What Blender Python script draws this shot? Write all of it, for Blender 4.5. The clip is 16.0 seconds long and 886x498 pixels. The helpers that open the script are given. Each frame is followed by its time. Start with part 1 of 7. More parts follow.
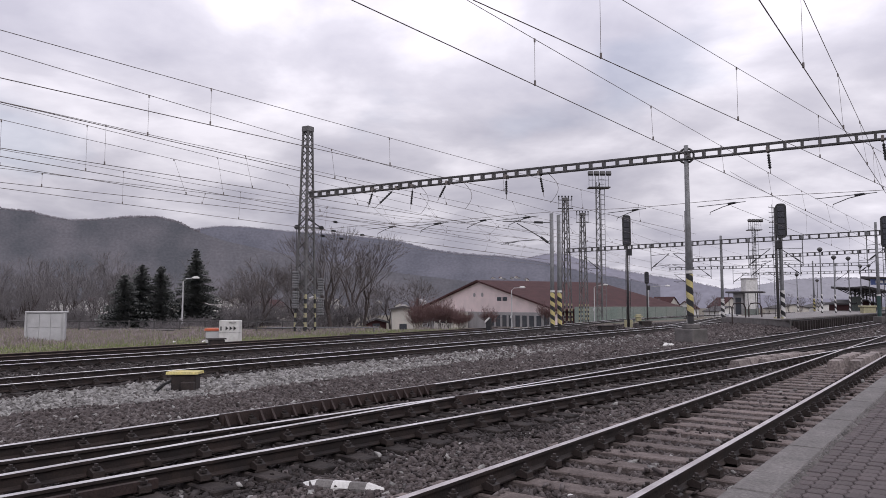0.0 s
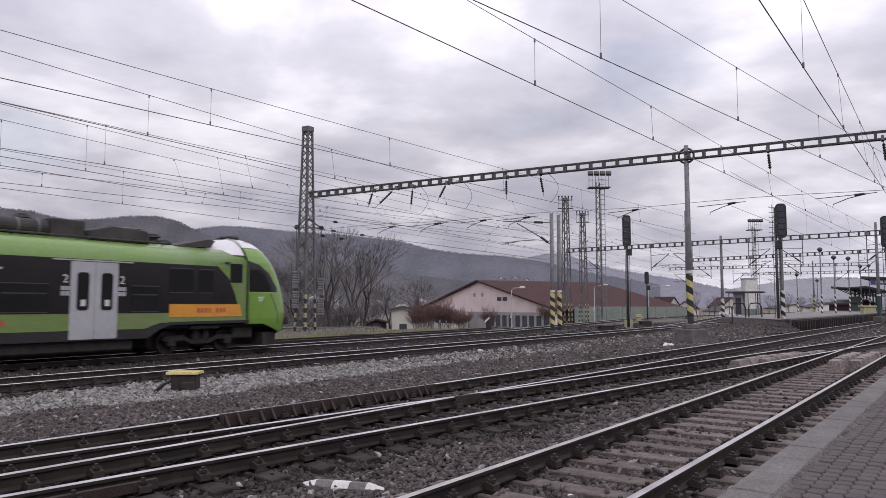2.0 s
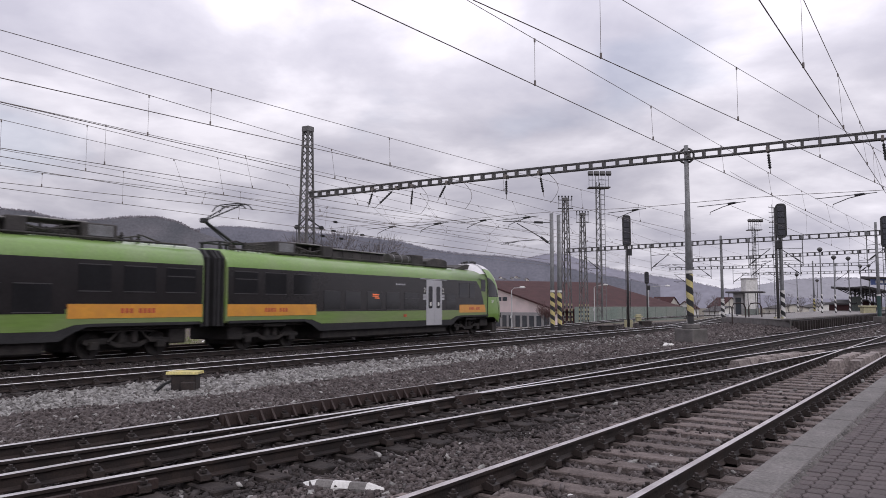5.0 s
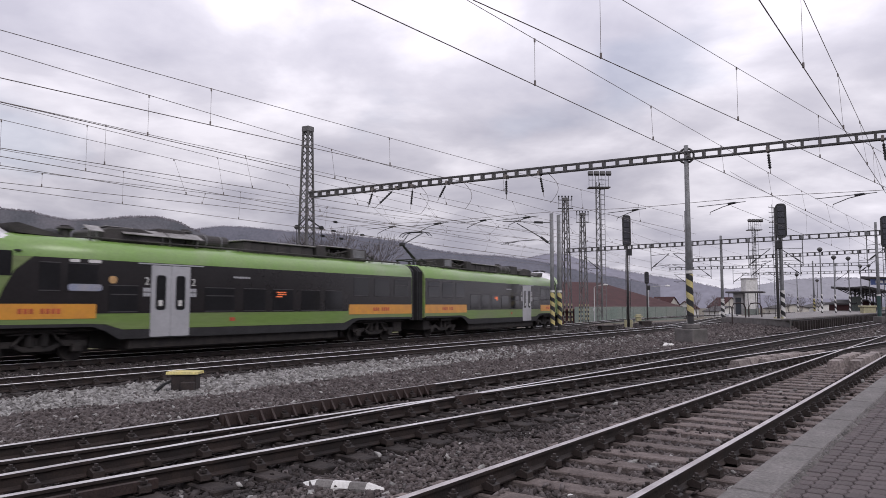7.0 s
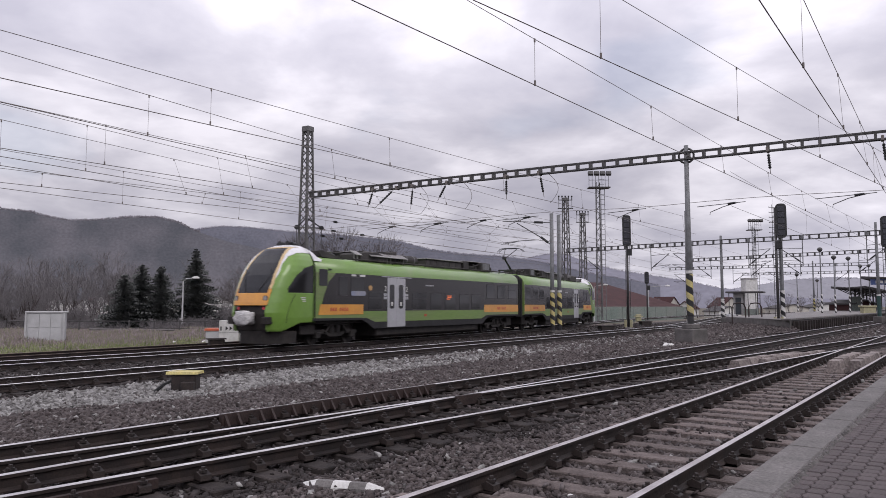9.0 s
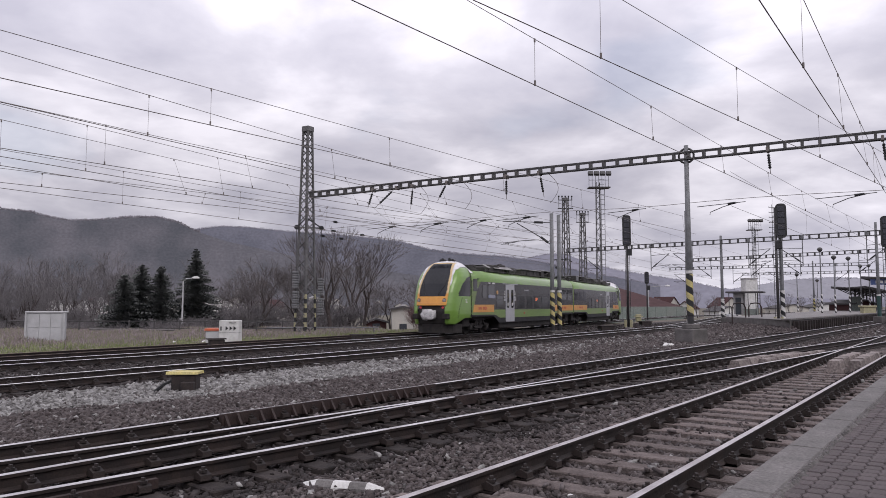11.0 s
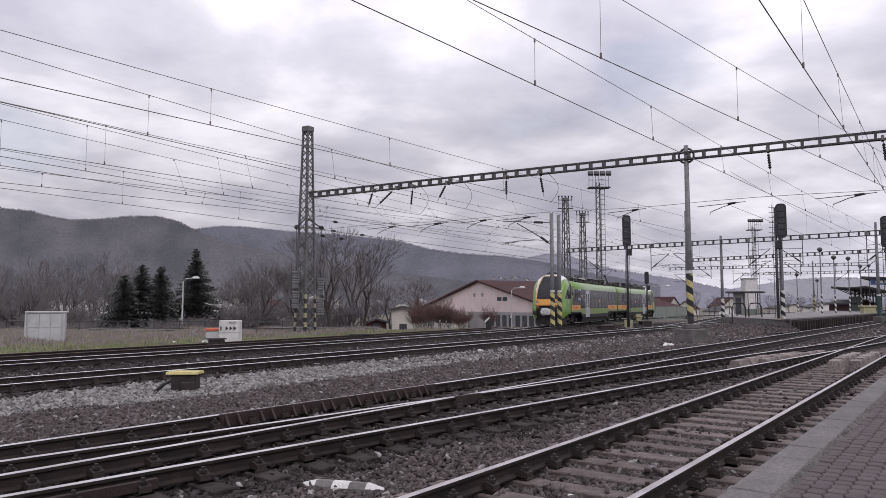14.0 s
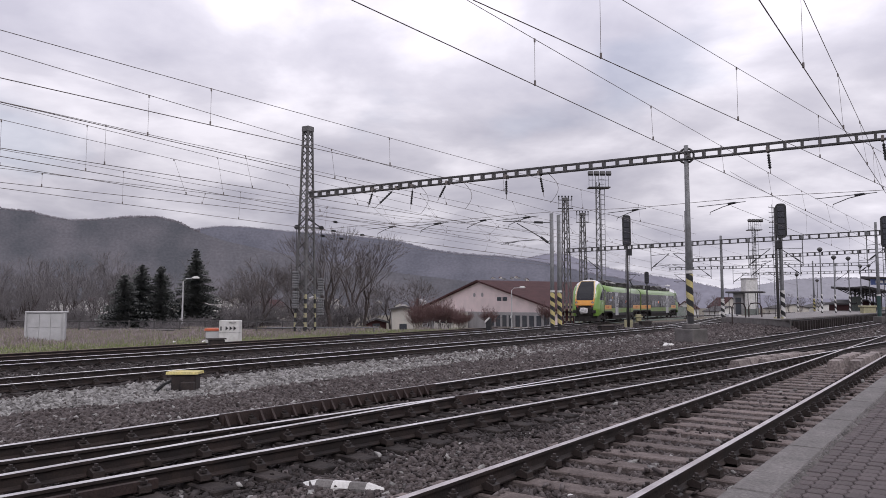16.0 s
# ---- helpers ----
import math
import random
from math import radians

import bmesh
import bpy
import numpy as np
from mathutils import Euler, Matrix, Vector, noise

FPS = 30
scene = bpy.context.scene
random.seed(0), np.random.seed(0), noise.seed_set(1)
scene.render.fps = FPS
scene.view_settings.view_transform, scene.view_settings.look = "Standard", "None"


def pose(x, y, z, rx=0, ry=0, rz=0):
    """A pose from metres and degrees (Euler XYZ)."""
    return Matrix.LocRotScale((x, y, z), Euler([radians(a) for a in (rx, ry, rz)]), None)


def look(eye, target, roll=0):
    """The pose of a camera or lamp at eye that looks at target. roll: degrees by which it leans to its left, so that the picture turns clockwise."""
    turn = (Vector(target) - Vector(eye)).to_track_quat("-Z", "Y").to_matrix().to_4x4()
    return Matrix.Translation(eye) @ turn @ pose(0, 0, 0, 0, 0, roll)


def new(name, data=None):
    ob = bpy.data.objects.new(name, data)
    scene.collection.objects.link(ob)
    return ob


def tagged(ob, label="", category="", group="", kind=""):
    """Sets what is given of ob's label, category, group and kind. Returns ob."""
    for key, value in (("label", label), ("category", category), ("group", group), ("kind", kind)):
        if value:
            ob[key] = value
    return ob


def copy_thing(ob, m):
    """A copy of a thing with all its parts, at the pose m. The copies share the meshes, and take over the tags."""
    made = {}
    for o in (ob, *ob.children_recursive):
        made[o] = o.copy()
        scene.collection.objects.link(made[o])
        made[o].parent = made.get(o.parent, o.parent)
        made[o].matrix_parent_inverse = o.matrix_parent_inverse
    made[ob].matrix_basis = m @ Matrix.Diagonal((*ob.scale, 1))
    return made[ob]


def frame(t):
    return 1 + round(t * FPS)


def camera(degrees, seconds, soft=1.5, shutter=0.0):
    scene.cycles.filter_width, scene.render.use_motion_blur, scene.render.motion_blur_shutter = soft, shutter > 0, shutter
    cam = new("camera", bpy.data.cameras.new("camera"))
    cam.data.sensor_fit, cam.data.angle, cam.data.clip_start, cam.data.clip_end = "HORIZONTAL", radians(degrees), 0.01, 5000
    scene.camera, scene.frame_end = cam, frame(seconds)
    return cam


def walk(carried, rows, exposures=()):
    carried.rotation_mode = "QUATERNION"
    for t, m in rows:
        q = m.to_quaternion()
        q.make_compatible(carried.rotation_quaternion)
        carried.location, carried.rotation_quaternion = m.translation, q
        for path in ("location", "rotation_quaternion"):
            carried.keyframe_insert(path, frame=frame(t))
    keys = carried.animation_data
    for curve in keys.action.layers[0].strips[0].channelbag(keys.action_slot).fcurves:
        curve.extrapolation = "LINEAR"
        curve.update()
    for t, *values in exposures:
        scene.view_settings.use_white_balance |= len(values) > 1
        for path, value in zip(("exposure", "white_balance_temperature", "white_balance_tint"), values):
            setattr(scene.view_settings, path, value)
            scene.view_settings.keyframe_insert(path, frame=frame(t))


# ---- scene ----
cam = camera(62.97, 16.0, soft=0.8, shutter=0.5)
walk(cam, [(0.0, pose(0, 0, 1.55, 94.467)), (16.0, pose(0, 0, 1.55, 94.467))], exposures=[(0.0, 0.0), (16.0, 0.0)])

# ---- daylight: bright overcast ----
SUN_EL, SUN_AZ = radians(48), radians(150)


def make_world():
    w = bpy.data.worlds.new("overcast_sky")
    w.use_nodes = True
    scene.world = w
    nt = w.node_tree
    N, L = nt.nodes, nt.links
    bg = N["Background"]
    sky = N.new("ShaderNodeTexSky")
    sky.sky_type, sky.sun_disc = "NISHITA", False
    sky.sun_elevation, sky.sun_rotation = SUN_EL, SUN_AZ
    scale = N.new("ShaderNodeMix")
    scale.data_type, scale.blend_type = "RGBA", "MULTIPLY"
    scale.inputs[0].default_value = 1.0
    scale.inputs[7].default_value = (0.115, 0.115, 0.115, 1)
    L.new(sky.outputs[0], scale.inputs[6])
    co = N.new("ShaderNodeTexCoord")
    # the clouds lie in a level deck, so they draw together towards the horizon
    sep = N.new("ShaderNodeSeparateXYZ")
    L.new(co.outputs["Generated"], sep.inputs[0])
    lift = N.new("ShaderNodeMath")
    lift.operation = "MULTIPLY_ADD"
    lift.use_clamp = True
    lift.inputs[1].default_value, lift.inputs[2].default_value = 1.0, 0.2
    L.new(sep.outputs[2], lift.inputs[0])
    deck = N.new("ShaderNodeVectorMath")
    deck.operation = "DIVIDE"
    L.new(co.outputs["Generated"], deck.inputs[0])
    L.new(lift.outputs[0], deck.inputs[1])
    mp = N.new("ShaderNodeMapping")
    mp.inputs["Location"].default_value = (0.35, 0.9, 0.0)
    mp.inputs["Scale"].default_value = (1.0, 1.0, 0.4)
    L.new(deck.outputs[0], mp.inputs[0])
    n1 = N.new("ShaderNodeTexNoise")
    n1.inputs["Scale"].default_value, n1.inputs["Detail"].default_value = 2.1, 10
    n1.inputs["Roughness"].default_value, n1.inputs["Distortion"].default_value = 0.52, 0.15
    L.new(mp.outputs[0], n1.inputs["Vector"])
    tone = N.new("ShaderNodeValToRGB")
    e = tone.color_ramp.elements
    e[0].position, e[0].color = 0.33, (0.555, 0.54, 0.645, 1)
    e[1].position, e[1].color = 0.68, (1.04, 1.0, 1.10, 1)
    mid = e.new(0.5)
    mid.color = (0.735, 0.71, 0.81, 1)
    L.new(n1.outputs[0], tone.inputs[0])
    n2 = N.new("ShaderNodeTexNoise")
    n2.inputs["Scale"].default_value, n2.inputs["Detail"].default_value = 3.4, 5
    mp2 = N.new("ShaderNodeMapping")
    mp2.inputs["Location"].default_value = (3.1, 1.7, 0.4)
    mp2.inputs["Scale"].default_value = (1.0, 1.0, 2.4)
    L.new(co.outputs["Generated"], mp2.inputs[0])
    L.new(mp2.outputs[0], n2.inputs["Vector"])
    cover = N.new("ShaderNodeMapRange")
    cover.inputs[1].default_value, cover.inputs[2].default_value = 0.30, 0.42
    cover.inputs[3].default_value, cover.inputs[4].default_value = 0.78, 1.0
    L.new(n2.outputs[0], cover.inputs[0])
    mix = N.new("ShaderNodeMix")
    mix.data_type = "RGBA"
    L.new(cover.outputs[0], mix.inputs[0])
    L.new(scale.outputs[2], mix.inputs[6])
    L.new(tone.outputs[0], mix.inputs[7])
    # the cloud base is thicker and greyer towards the horizon
    low = N.new("ShaderNodeFloatCurve")
    cv = low.mapping.curves[0]
    low.mapping.use_clip = False
    cv.points[0].location, cv.points[1].location = (0.0, 0.72), (1.0, 1.14)
    cv.points.new(0.10, 0.73)
    cv.points.new(0.20, 0.84)
    cv.points.new(0.40, 1.20)
    low.mapping.update()
    L.new(sep.outputs[2], low.inputs[1])
    dim = N.new("ShaderNodeMix")
    dim.data_type, dim.blend_type = "RGBA", "MULTIPLY"
    dim.inputs[0].default_value = 1.0
    L.new(mix.outputs[2], dim.inputs[6])
    # brighter cloud low down towards the hidden sun's side
    side = N.new("ShaderNodeMapRange")
    side.inputs[1].default_value, side.inputs[2].default_value = 0.15, 0.55
    side.inputs[3].default_value, side.inputs[4].default_value = 0.0, 0.9
    L.new(sep.outputs[0], side.inputs[0])
    down = N.new("ShaderNodeMapRange")
    down.inputs[1].default_value, down.inputs[2].default_value = 0.26, 0.0
    down.inputs[3].default_value, down.inputs[4].default_value = 0.0, 0.42
    L.new(sep.outputs[2], down.inputs[0])
    gain = N.new("ShaderNodeMath")
    gain.operation = "MULTIPLY_ADD"
    L.new(side.outputs[0], gain.inputs[0])
    L.new(down.outputs[0], gain.inputs[1])
    L.new(low.outputs[0], gain.inputs[2])
    L.new(gain.outputs[0], dim.inputs[7])
    L.new(dim.outputs[2], bg.inputs[0])
    bg.inputs[1].default_value = 1.0


make_world()
sun_data = bpy.data.lights.new("sun", "SUN")
sun_data.energy, sun_data.angle, sun_data.color = 0.85, radians(25), (1.0, 0.96, 0.92)
sun = new("sun", sun_data)
sun.matrix_world = look((0, 0, 60), (0 - 60 * math.sin(SUN_AZ) / math.tan(SUN_EL), 0 - 60 * math.cos(SUN_AZ) / math.tan(SUN_EL), 0))


# ---- materials ----
def mat(name, base, alt=None, rough=0.8, metal=0.0, scale=6.0, fine=60.0, bump=0.3, amount=0.6, rand=0.0, dist=0.02, coords="Object", spec=0.5, stretch=None):
    """Two tones mixed by coarse noise, fine grain and bump; rand varies the value from piece to piece."""
    m = bpy.data.materials.new(name)
    m.use_nodes = True
    nt = m.node_tree
    N, L = nt.nodes, nt.links
    b = N["Principled BSDF"]
    b.inputs["Roughness"].default_value, b.inputs["Metallic"].default_value = rough, metal
    b.inputs["Specular IOR Level"].default_value = spec
    alt = alt or tuple(c * 0.7 for c in base)
    if coords == "World":
        src = N.new("ShaderNodeNewGeometry").outputs["Position"]
    else:
        src = N.new("ShaderNodeTexCoord").outputs[coords]
    if stretch:
        mpn = N.new("ShaderNodeMapping")
        mpn.inputs["Scale"].default_value = stretch
        L.new(src, mpn.inputs[0])
        src = mpn.outputs[0]
    n1, n2 = N.new("ShaderNodeTexNoise"), N.new("ShaderNodeTexNoise")
    n1.inputs["Scale"].default_value, n1.inputs["Detail"].default_value = scale, 5
    n2.inputs["Scale"].default_value, n2.inputs["Detail"].default_value = fine, 4
    L.new(src, n1.inputs["Vector"])
    L.new(src, n2.inputs["Vector"])
    r1 = N.new("ShaderNodeMapRange")
    r1.inputs[1].default_value, r1.inputs[2].default_value = 0.35, 0.65
    L.new(n1.outputs[0], r1.inputs[0])
    mx = N.new("ShaderNodeMix")
    mx.data_type = "RGBA"
    mx.inputs[6].default_value, mx.inputs[7].default_value = (*base, 1), (*alt, 1)
    L.new(r1.outputs[0], mx.inputs[0])
    hs = N.new("ShaderNodeHueSaturation")
    L.new(mx.outputs[2], hs.inputs["Color"])
    val = N.new("ShaderNodeMapRange")
    val.inputs[1].default_value, val.inputs[2].default_value = 0.3, 0.7
    val.inputs[3].default_value, val.inputs[4].default_value = 1 - amount * 0.5, 1 + amount * 0.5
    L.new(n2.outputs[0], val.inputs[0])
    out = val.outputs[0]
    if rand:
        info = N.new("ShaderNodeObjectInfo")
        rr = N.new("ShaderNodeMapRange")
        rr.inputs[3].default_value, rr.inputs[4].default_value = 1 - rand, 1 + rand
        L.new(info.outputs["Random"], rr.inputs[0])
        mul = N.new("ShaderNodeMath")
        mul.operation = "MULTIPLY"
        L.new(out, mul.inputs[0])
        L.new(rr.outputs[0], mul.inputs[1])
        out = mul.outputs[0]
    L.new(out, hs.inputs["Value"])
    L.new(hs.outputs[0], b.inputs["Base Color"])
    if bump:
        bp = N.new("ShaderNodeBump")
        bp.inputs["Strength"].default_value, bp.inputs["Distance"].default_value = bump, dist
        L.new(n2.outputs[0], bp.inputs["Height"])
        L.new(bp.outputs[0], b.inputs["Normal"])
    return m


def island_mat(name, tones, rough=0.9, bump_scale=60):
    """Loose pieces of one mesh: each island takes one of the tones."""
    m = bpy.data.materials.new(name)
    m.use_nodes = True
    N, L = m.node_tree.nodes, m.node_tree.links
    b = N["Principled BSDF"]
    b.inputs["Roughness"].default_value = rough
    g = N.new("ShaderNodeNewGeometry")
    ramp = N.new("ShaderNodeValToRGB")
    e = ramp.color_ramp.elements
    e[0].color, e[1].color = (*tones[0], 1), (*tones[-1], 1)
    for i, c in enumerate(tones[1:-1]):
        e.new((i + 1) / (len(tones) - 1)).color = (*c, 1)
    L.new(g.outputs["Random Per Island"], ramp.inputs[0])
    n = N.new("ShaderNodeTexNoise")
    n.inputs["Scale"].default_value = bump_scale
    L.new(g.outputs["Position"], n.inputs["Vector"])
    hs = N.new("ShaderNodeHueSaturation")
    mr = N.new("ShaderNodeMapRange")
    mr.inputs[3].default_value, mr.inputs[4].default_value = 0.6, 1.4
    L.new(n.outputs[0], mr.inputs[0])
    L.new(mr.outputs[0], hs.inputs["Value"])
    L.new(ramp.outputs[0], hs.inputs["Color"])
    L.new(hs.outputs[0], b.inputs["Base Color"])
    return m


def glow(name, color, strength):
    m = bpy.data.materials.new(name)
    m.use_nodes = True
    b = m.node_tree.nodes["Principled BSDF"]
    b.inputs["Base Color"].default_value = (*color, 1)
    b.inputs["Emission Color"].default_value, b.inputs["Emission Strength"].default_value = (*color, 1), strength
    return m


def gloss(name, color, rough=0.08, coat=0.0):
    """Smooth dark glass or lacquer with faint smears."""
    m = mat(name, color, tuple(c * 1.25 for c in color), rough=rough, scale=1.2, fine=9, bump=0.0, amount=0.25)
    m.node_tree.nodes["Principled BSDF"].inputs["Coat Weight"].default_value = coat
    return m



M = {
    "oily_bed": mat("oil_soaked_ballast", (0.033, 0.028, 0.027), (0.062, 0.054, 0.052), scale=0.8, fine=24, bump=1.0, amount=1.2, dist=0.05, coords="World", spec=0.25),
    "ballast": mat("ballast", (0.050, 0.041, 0.040), (0.085, 0.072, 0.070), scale=0.5, fine=22, bump=1.0, amount=1.3, dist=0.05, coords="World", spec=0.2),
    "earth": mat("dry_earth", (0.17, 0.142, 0.132), (0.115, 0.118, 0.075), scale=0.35, fine=9, bump=0.9, amount=0.9, dist=0.06, coords="World", spec=0.1),
    "rail_side": mat("rail_side", (0.014, 0.010, 0.010), (0.032, 0.021, 0.018), rough=0.75, scale=4, fine=50, bump=0.25),
    "rail_head": mat("rail_head", (0.66, 0.65, 0.66), (0.46, 0.44, 0.45), rough=0.36, metal=0.45, scale=2, fine=40, bump=0.05, amount=0.2),
    "rail_bright": mat("bright_rail_head", (0.88, 0.87, 0.88), (0.74, 0.72, 0.73), rough=0.33, metal=0.4, scale=2, fine=40, bump=0.05, amount=0.2),
    "rail_dull": mat("dull_rail_head", (0.62, 0.58, 0.58), (0.45, 0.41, 0.41), rough=0.34, metal=0.85, scale=2, fine=40, bump=0.05, amount=0.2),
    "rail_rust": mat("rusty_rail_head", (0.10, 0.065, 0.05), (0.17, 0.12, 0.10), rough=0.6, scale=3, fine=40),
    "sleeper": mat("tarred_sleeper", (0.125, 0.101, 0.096), (0.195, 0.162, 0.153), scale=5, fine=38, bump=0.6, rand=0.3, spec=0.2),
    "oily": mat("oily_sleeper", (0.024, 0.020, 0.020), (0.055, 0.046, 0.043), scale=5, fine=38, bump=0.6, rand=0.3, spec=0.2),
    "iron": mat("dark_iron", (0.016, 0.012, 0.012), (0.034, 0.024, 0.021), rough=0.65, scale=8, fine=60),
    "check": mat("brown_check_rail", (0.026, 0.016, 0.015), (0.045, 0.028, 0.025), rough=0.7, scale=5, fine=40),
    "concrete_dark": mat("sooty_concrete", (0.12, 0.11, 0.105), (0.075, 0.068, 0.066), scale=1.5, fine=30, bump=0.4),
    "concrete": mat("weathered_concrete", (0.172, 0.160, 0.156), (0.108, 0.101, 0.098), scale=2.5, fine=45, bump=0.35, rand=0.1),
    "paver": mat("paving_block", (0.098, 0.080, 0.081), (0.066, 0.053, 0.055), scale=6, fine=70, bump=0.4, rand=0.18),
    "joint": mat("paving_joint", (0.03, 0.026, 0.024), scale=9),
    "steel": mat("grey_painted_steel", (0.20, 0.205, 0.215), (0.14, 0.14, 0.145), rough=0.6, scale=3, fine=40),
    "steel_dark": mat("dark_weathered_steel", (0.045, 0.044, 0.046), (0.075, 0.071, 0.071), rough=0.6, scale=3, fine=40),
    "lattice": mat("galvanised_lattice", (0.145, 0.143, 0.146), (0.085, 0.081, 0.081), rough=0.65, scale=2, fine=30),
    "wire": mat("weathered_wire", (0.20, 0.175, 0.165), rough=0.6, scale=3, bump=0),
    "black": mat("black_paint", (0.018, 0.018, 0.02), (0.03, 0.03, 0.032), rough=0.55, scale=4, fine=40, bump=0.1),
    "yellow": mat("worn_yellow_paint", (0.62, 0.53, 0.20), (0.48, 0.42, 0.22), rough=0.6, scale=4, fine=40),
    "white": mat("white_paint", (0.72, 0.71, 0.70), (0.56, 0.55, 0.53), rough=0.6, scale=3, fine=40, bump=0.1, amount=0.2),
    "cabin": mat("light_grey_cabinet", (0.52, 0.52, 0.53), (0.43, 0.43, 0.44), rough=0.6, scale=2, fine=30, bump=0.1, amount=0.2),
    "orange_lid": mat("orange_red_lid", (0.60, 0.13, 0.05), (0.45, 0.10, 0.05), rough=0.6, scale=4),
    "green": mat("lime_green_paint", (0.178, 0.320, 0.055), (0.165, 0.295, 0.055), rough=0.28, scale=0.8, fine=6, bump=0.0, amount=0.12),
    "body_green": mat("dusty_green_side", (0.160, 0.258, 0.060), (0.185, 0.228, 0.105), rough=0.34, scale=0.9, fine=7, bump=0.0, amount=0.2, stretch=(0.25, 1, 1.6)),
    "roof_green": mat("dusty_green_roof", (0.175, 0.31, 0.065), (0.20, 0.305, 0.10), rough=0.38, scale=1.2, fine=12, bump=0.05, amount=0.2),
    "band": gloss("dark_window_band", (0.017, 0.015, 0.016), 0.22),
    "pane": gloss("tinted_pane", (0.016, 0.016, 0.018), 0.09),
    "orange": mat("orange_panel", (0.70, 0.32, 0.045), (0.63, 0.28, 0.05), rough=0.35, scale=2, fine=10, bump=0.0, amount=0.12),
    "door": mat("silver_grey_door", (0.44, 0.44, 0.465), (0.385, 0.385, 0.41), rough=0.4, scale=1, fine=10, bump=0.0, amount=0.12),
    "crown": mat("white_lacquer", (0.78, 0.77, 0.79), (0.70, 0.69, 0.71), rough=0.3, scale=1, fine=10, bump=0.0, amount=0.1),
    "under": mat("sooty_underframe", (0.015, 0.013, 0.013), (0.032, 0.027, 0.025), rough=0.8, scale=3, fine=25, bump=0.4),
    "bellows": mat("rubber_bellows", (0.028, 0.027, 0.03), rough=0.8, scale=2, fine=30),
    "roof_kit": mat("sooty_roof_box", (0.032, 0.029, 0.029), (0.062, 0.056, 0.054), rough=0.75, scale=1.5, fine=20),
    "frame_grey": mat("grey_window_frame", (0.055, 0.051, 0.055), rough=0.5, scale=3, bump=0),
    "blind": mat("pale_blue_blind", (0.26, 0.29, 0.40), (0.34, 0.33, 0.36), rough=0.7, scale=2, bump=0),
    "peach": mat("peach_sticker", (0.62, 0.38, 0.17), rough=0.6, bump=0),
    "redmark": mat("red_lettering", (0.55, 0.10, 0.05), rough=0.5, bump=0),
    "cloth": mat("pale_wrapped_cloth", (0.66, 0.65, 0.65), (0.46, 0.45, 0.45), rough=0.9, scale=5, fine=14, bump=0.8, dist=0.05),
    "display": glow("amber_display", (0.9, 0.20, 0.07), 0.42),
    "tail": glow("red_tail_lamp", (0.55, 0.06, 0.08), 0.18),
    "lens": gloss("lamp_lens", (0.30, 0.28, 0.27), 0.1),
    "bark": mat("grey_brown_bark", (0.095, 0.080, 0.078), (0.062, 0.053, 0.052), scale=3, fine=25, rand=0.2, spec=0.1),
    "needle": island_mat("spruce_needles", [(0.10, 0.106, 0.104), (0.165, 0.172, 0.165), (0.13, 0.137, 0.132)]),
    "twig": island_mat("bare_twigs", [(0.10, 0.086, 0.086), (0.145, 0.126, 0.125), (0.08, 0.07, 0.07)]),
    "woodtwig": island_mat("woodland_branches", [(0.155, 0.143, 0.15), (0.21, 0.195, 0.20), (0.115, 0.106, 0.112)]),
    "redtwig": island_mat("reddish_shrub_twigs", [(0.16, 0.085, 0.085), (0.12, 0.07, 0.07), (0.19, 0.12, 0.11)]),
    "stones": island_mat("brown_ballast_stones", [(0.034, 0.027, 0.027), (0.115, 0.096, 0.095), (0.058, 0.046, 0.046), (0.086, 0.069, 0.068), (0.17, 0.149, 0.146)]),
    "oily_stones": island_mat("oil_dark_ballast_stones", [(0.018, 0.014, 0.014), (0.05, 0.041, 0.04), (0.028, 0.022, 0.022), (0.038, 0.03, 0.03)]),
    "pale_stones": island_mat("pale_ballast_stones", [(0.18, 0.172, 0.168), (0.38, 0.37, 0.36), (0.095, 0.088, 0.086), (0.27, 0.26, 0.255)]),
    "grass": island_mat("dry_grass", [(0.36, 0.30, 0.31), (0.26, 0.21, 0.205), (0.32, 0.265, 0.275), (0.20, 0.185, 0.13), (0.42, 0.365, 0.38), (0.17, 0.135, 0.13)]),
    "yellow_pale": mat("faded_yellow_paint", (0.40, 0.37, 0.22), (0.32, 0.30, 0.20), rough=0.7, scale=4, fine=40),
    "cream": mat("cream_rim", (0.68, 0.50, 0.26), (0.62, 0.46, 0.25), rough=0.35, bump=0, amount=0.1),
    "screen": gloss("windscreen_glass", (0.022, 0.023, 0.027), 0.06),
    "green_grass": island_mat("short_green_grass", [(0.19, 0.245, 0.085), (0.24, 0.27, 0.12), (0.31, 0.29, 0.21), (0.15, 0.205, 0.07)]),
    "wall_pink": mat("pale_pink_render", (0.74, 0.61, 0.60), (0.64, 0.54, 0.53), scale=0.5, fine=12, amount=0.2),
    "roof_red": mat("brown_red_roof", (0.075, 0.036, 0.036), (0.056, 0.028, 0.029), scale=0.6, fine=14, amount=0.5, spec=0.15),
    "wall_grey": mat("grey_render", (0.34, 0.33, 0.33), (0.27, 0.26, 0.26), scale=0.5, fine=12, amount=0.3),
    "wall_pale": mat("pale_render", (0.55, 0.52, 0.47), (0.45, 0.43, 0.40), scale=0.5, fine=12, amount=0.3),
    "roof_dark": mat("dark_roof", (0.075, 0.07, 0.072), scale=0.6, fine=14),
    "window": gloss("window_glass", (0.05, 0.055, 0.065), 0.08),
    "green_wall": mat("green_grey_panels", (0.17, 0.21, 0.19), (0.22, 0.24, 0.22), scale=0.4, fine=9),
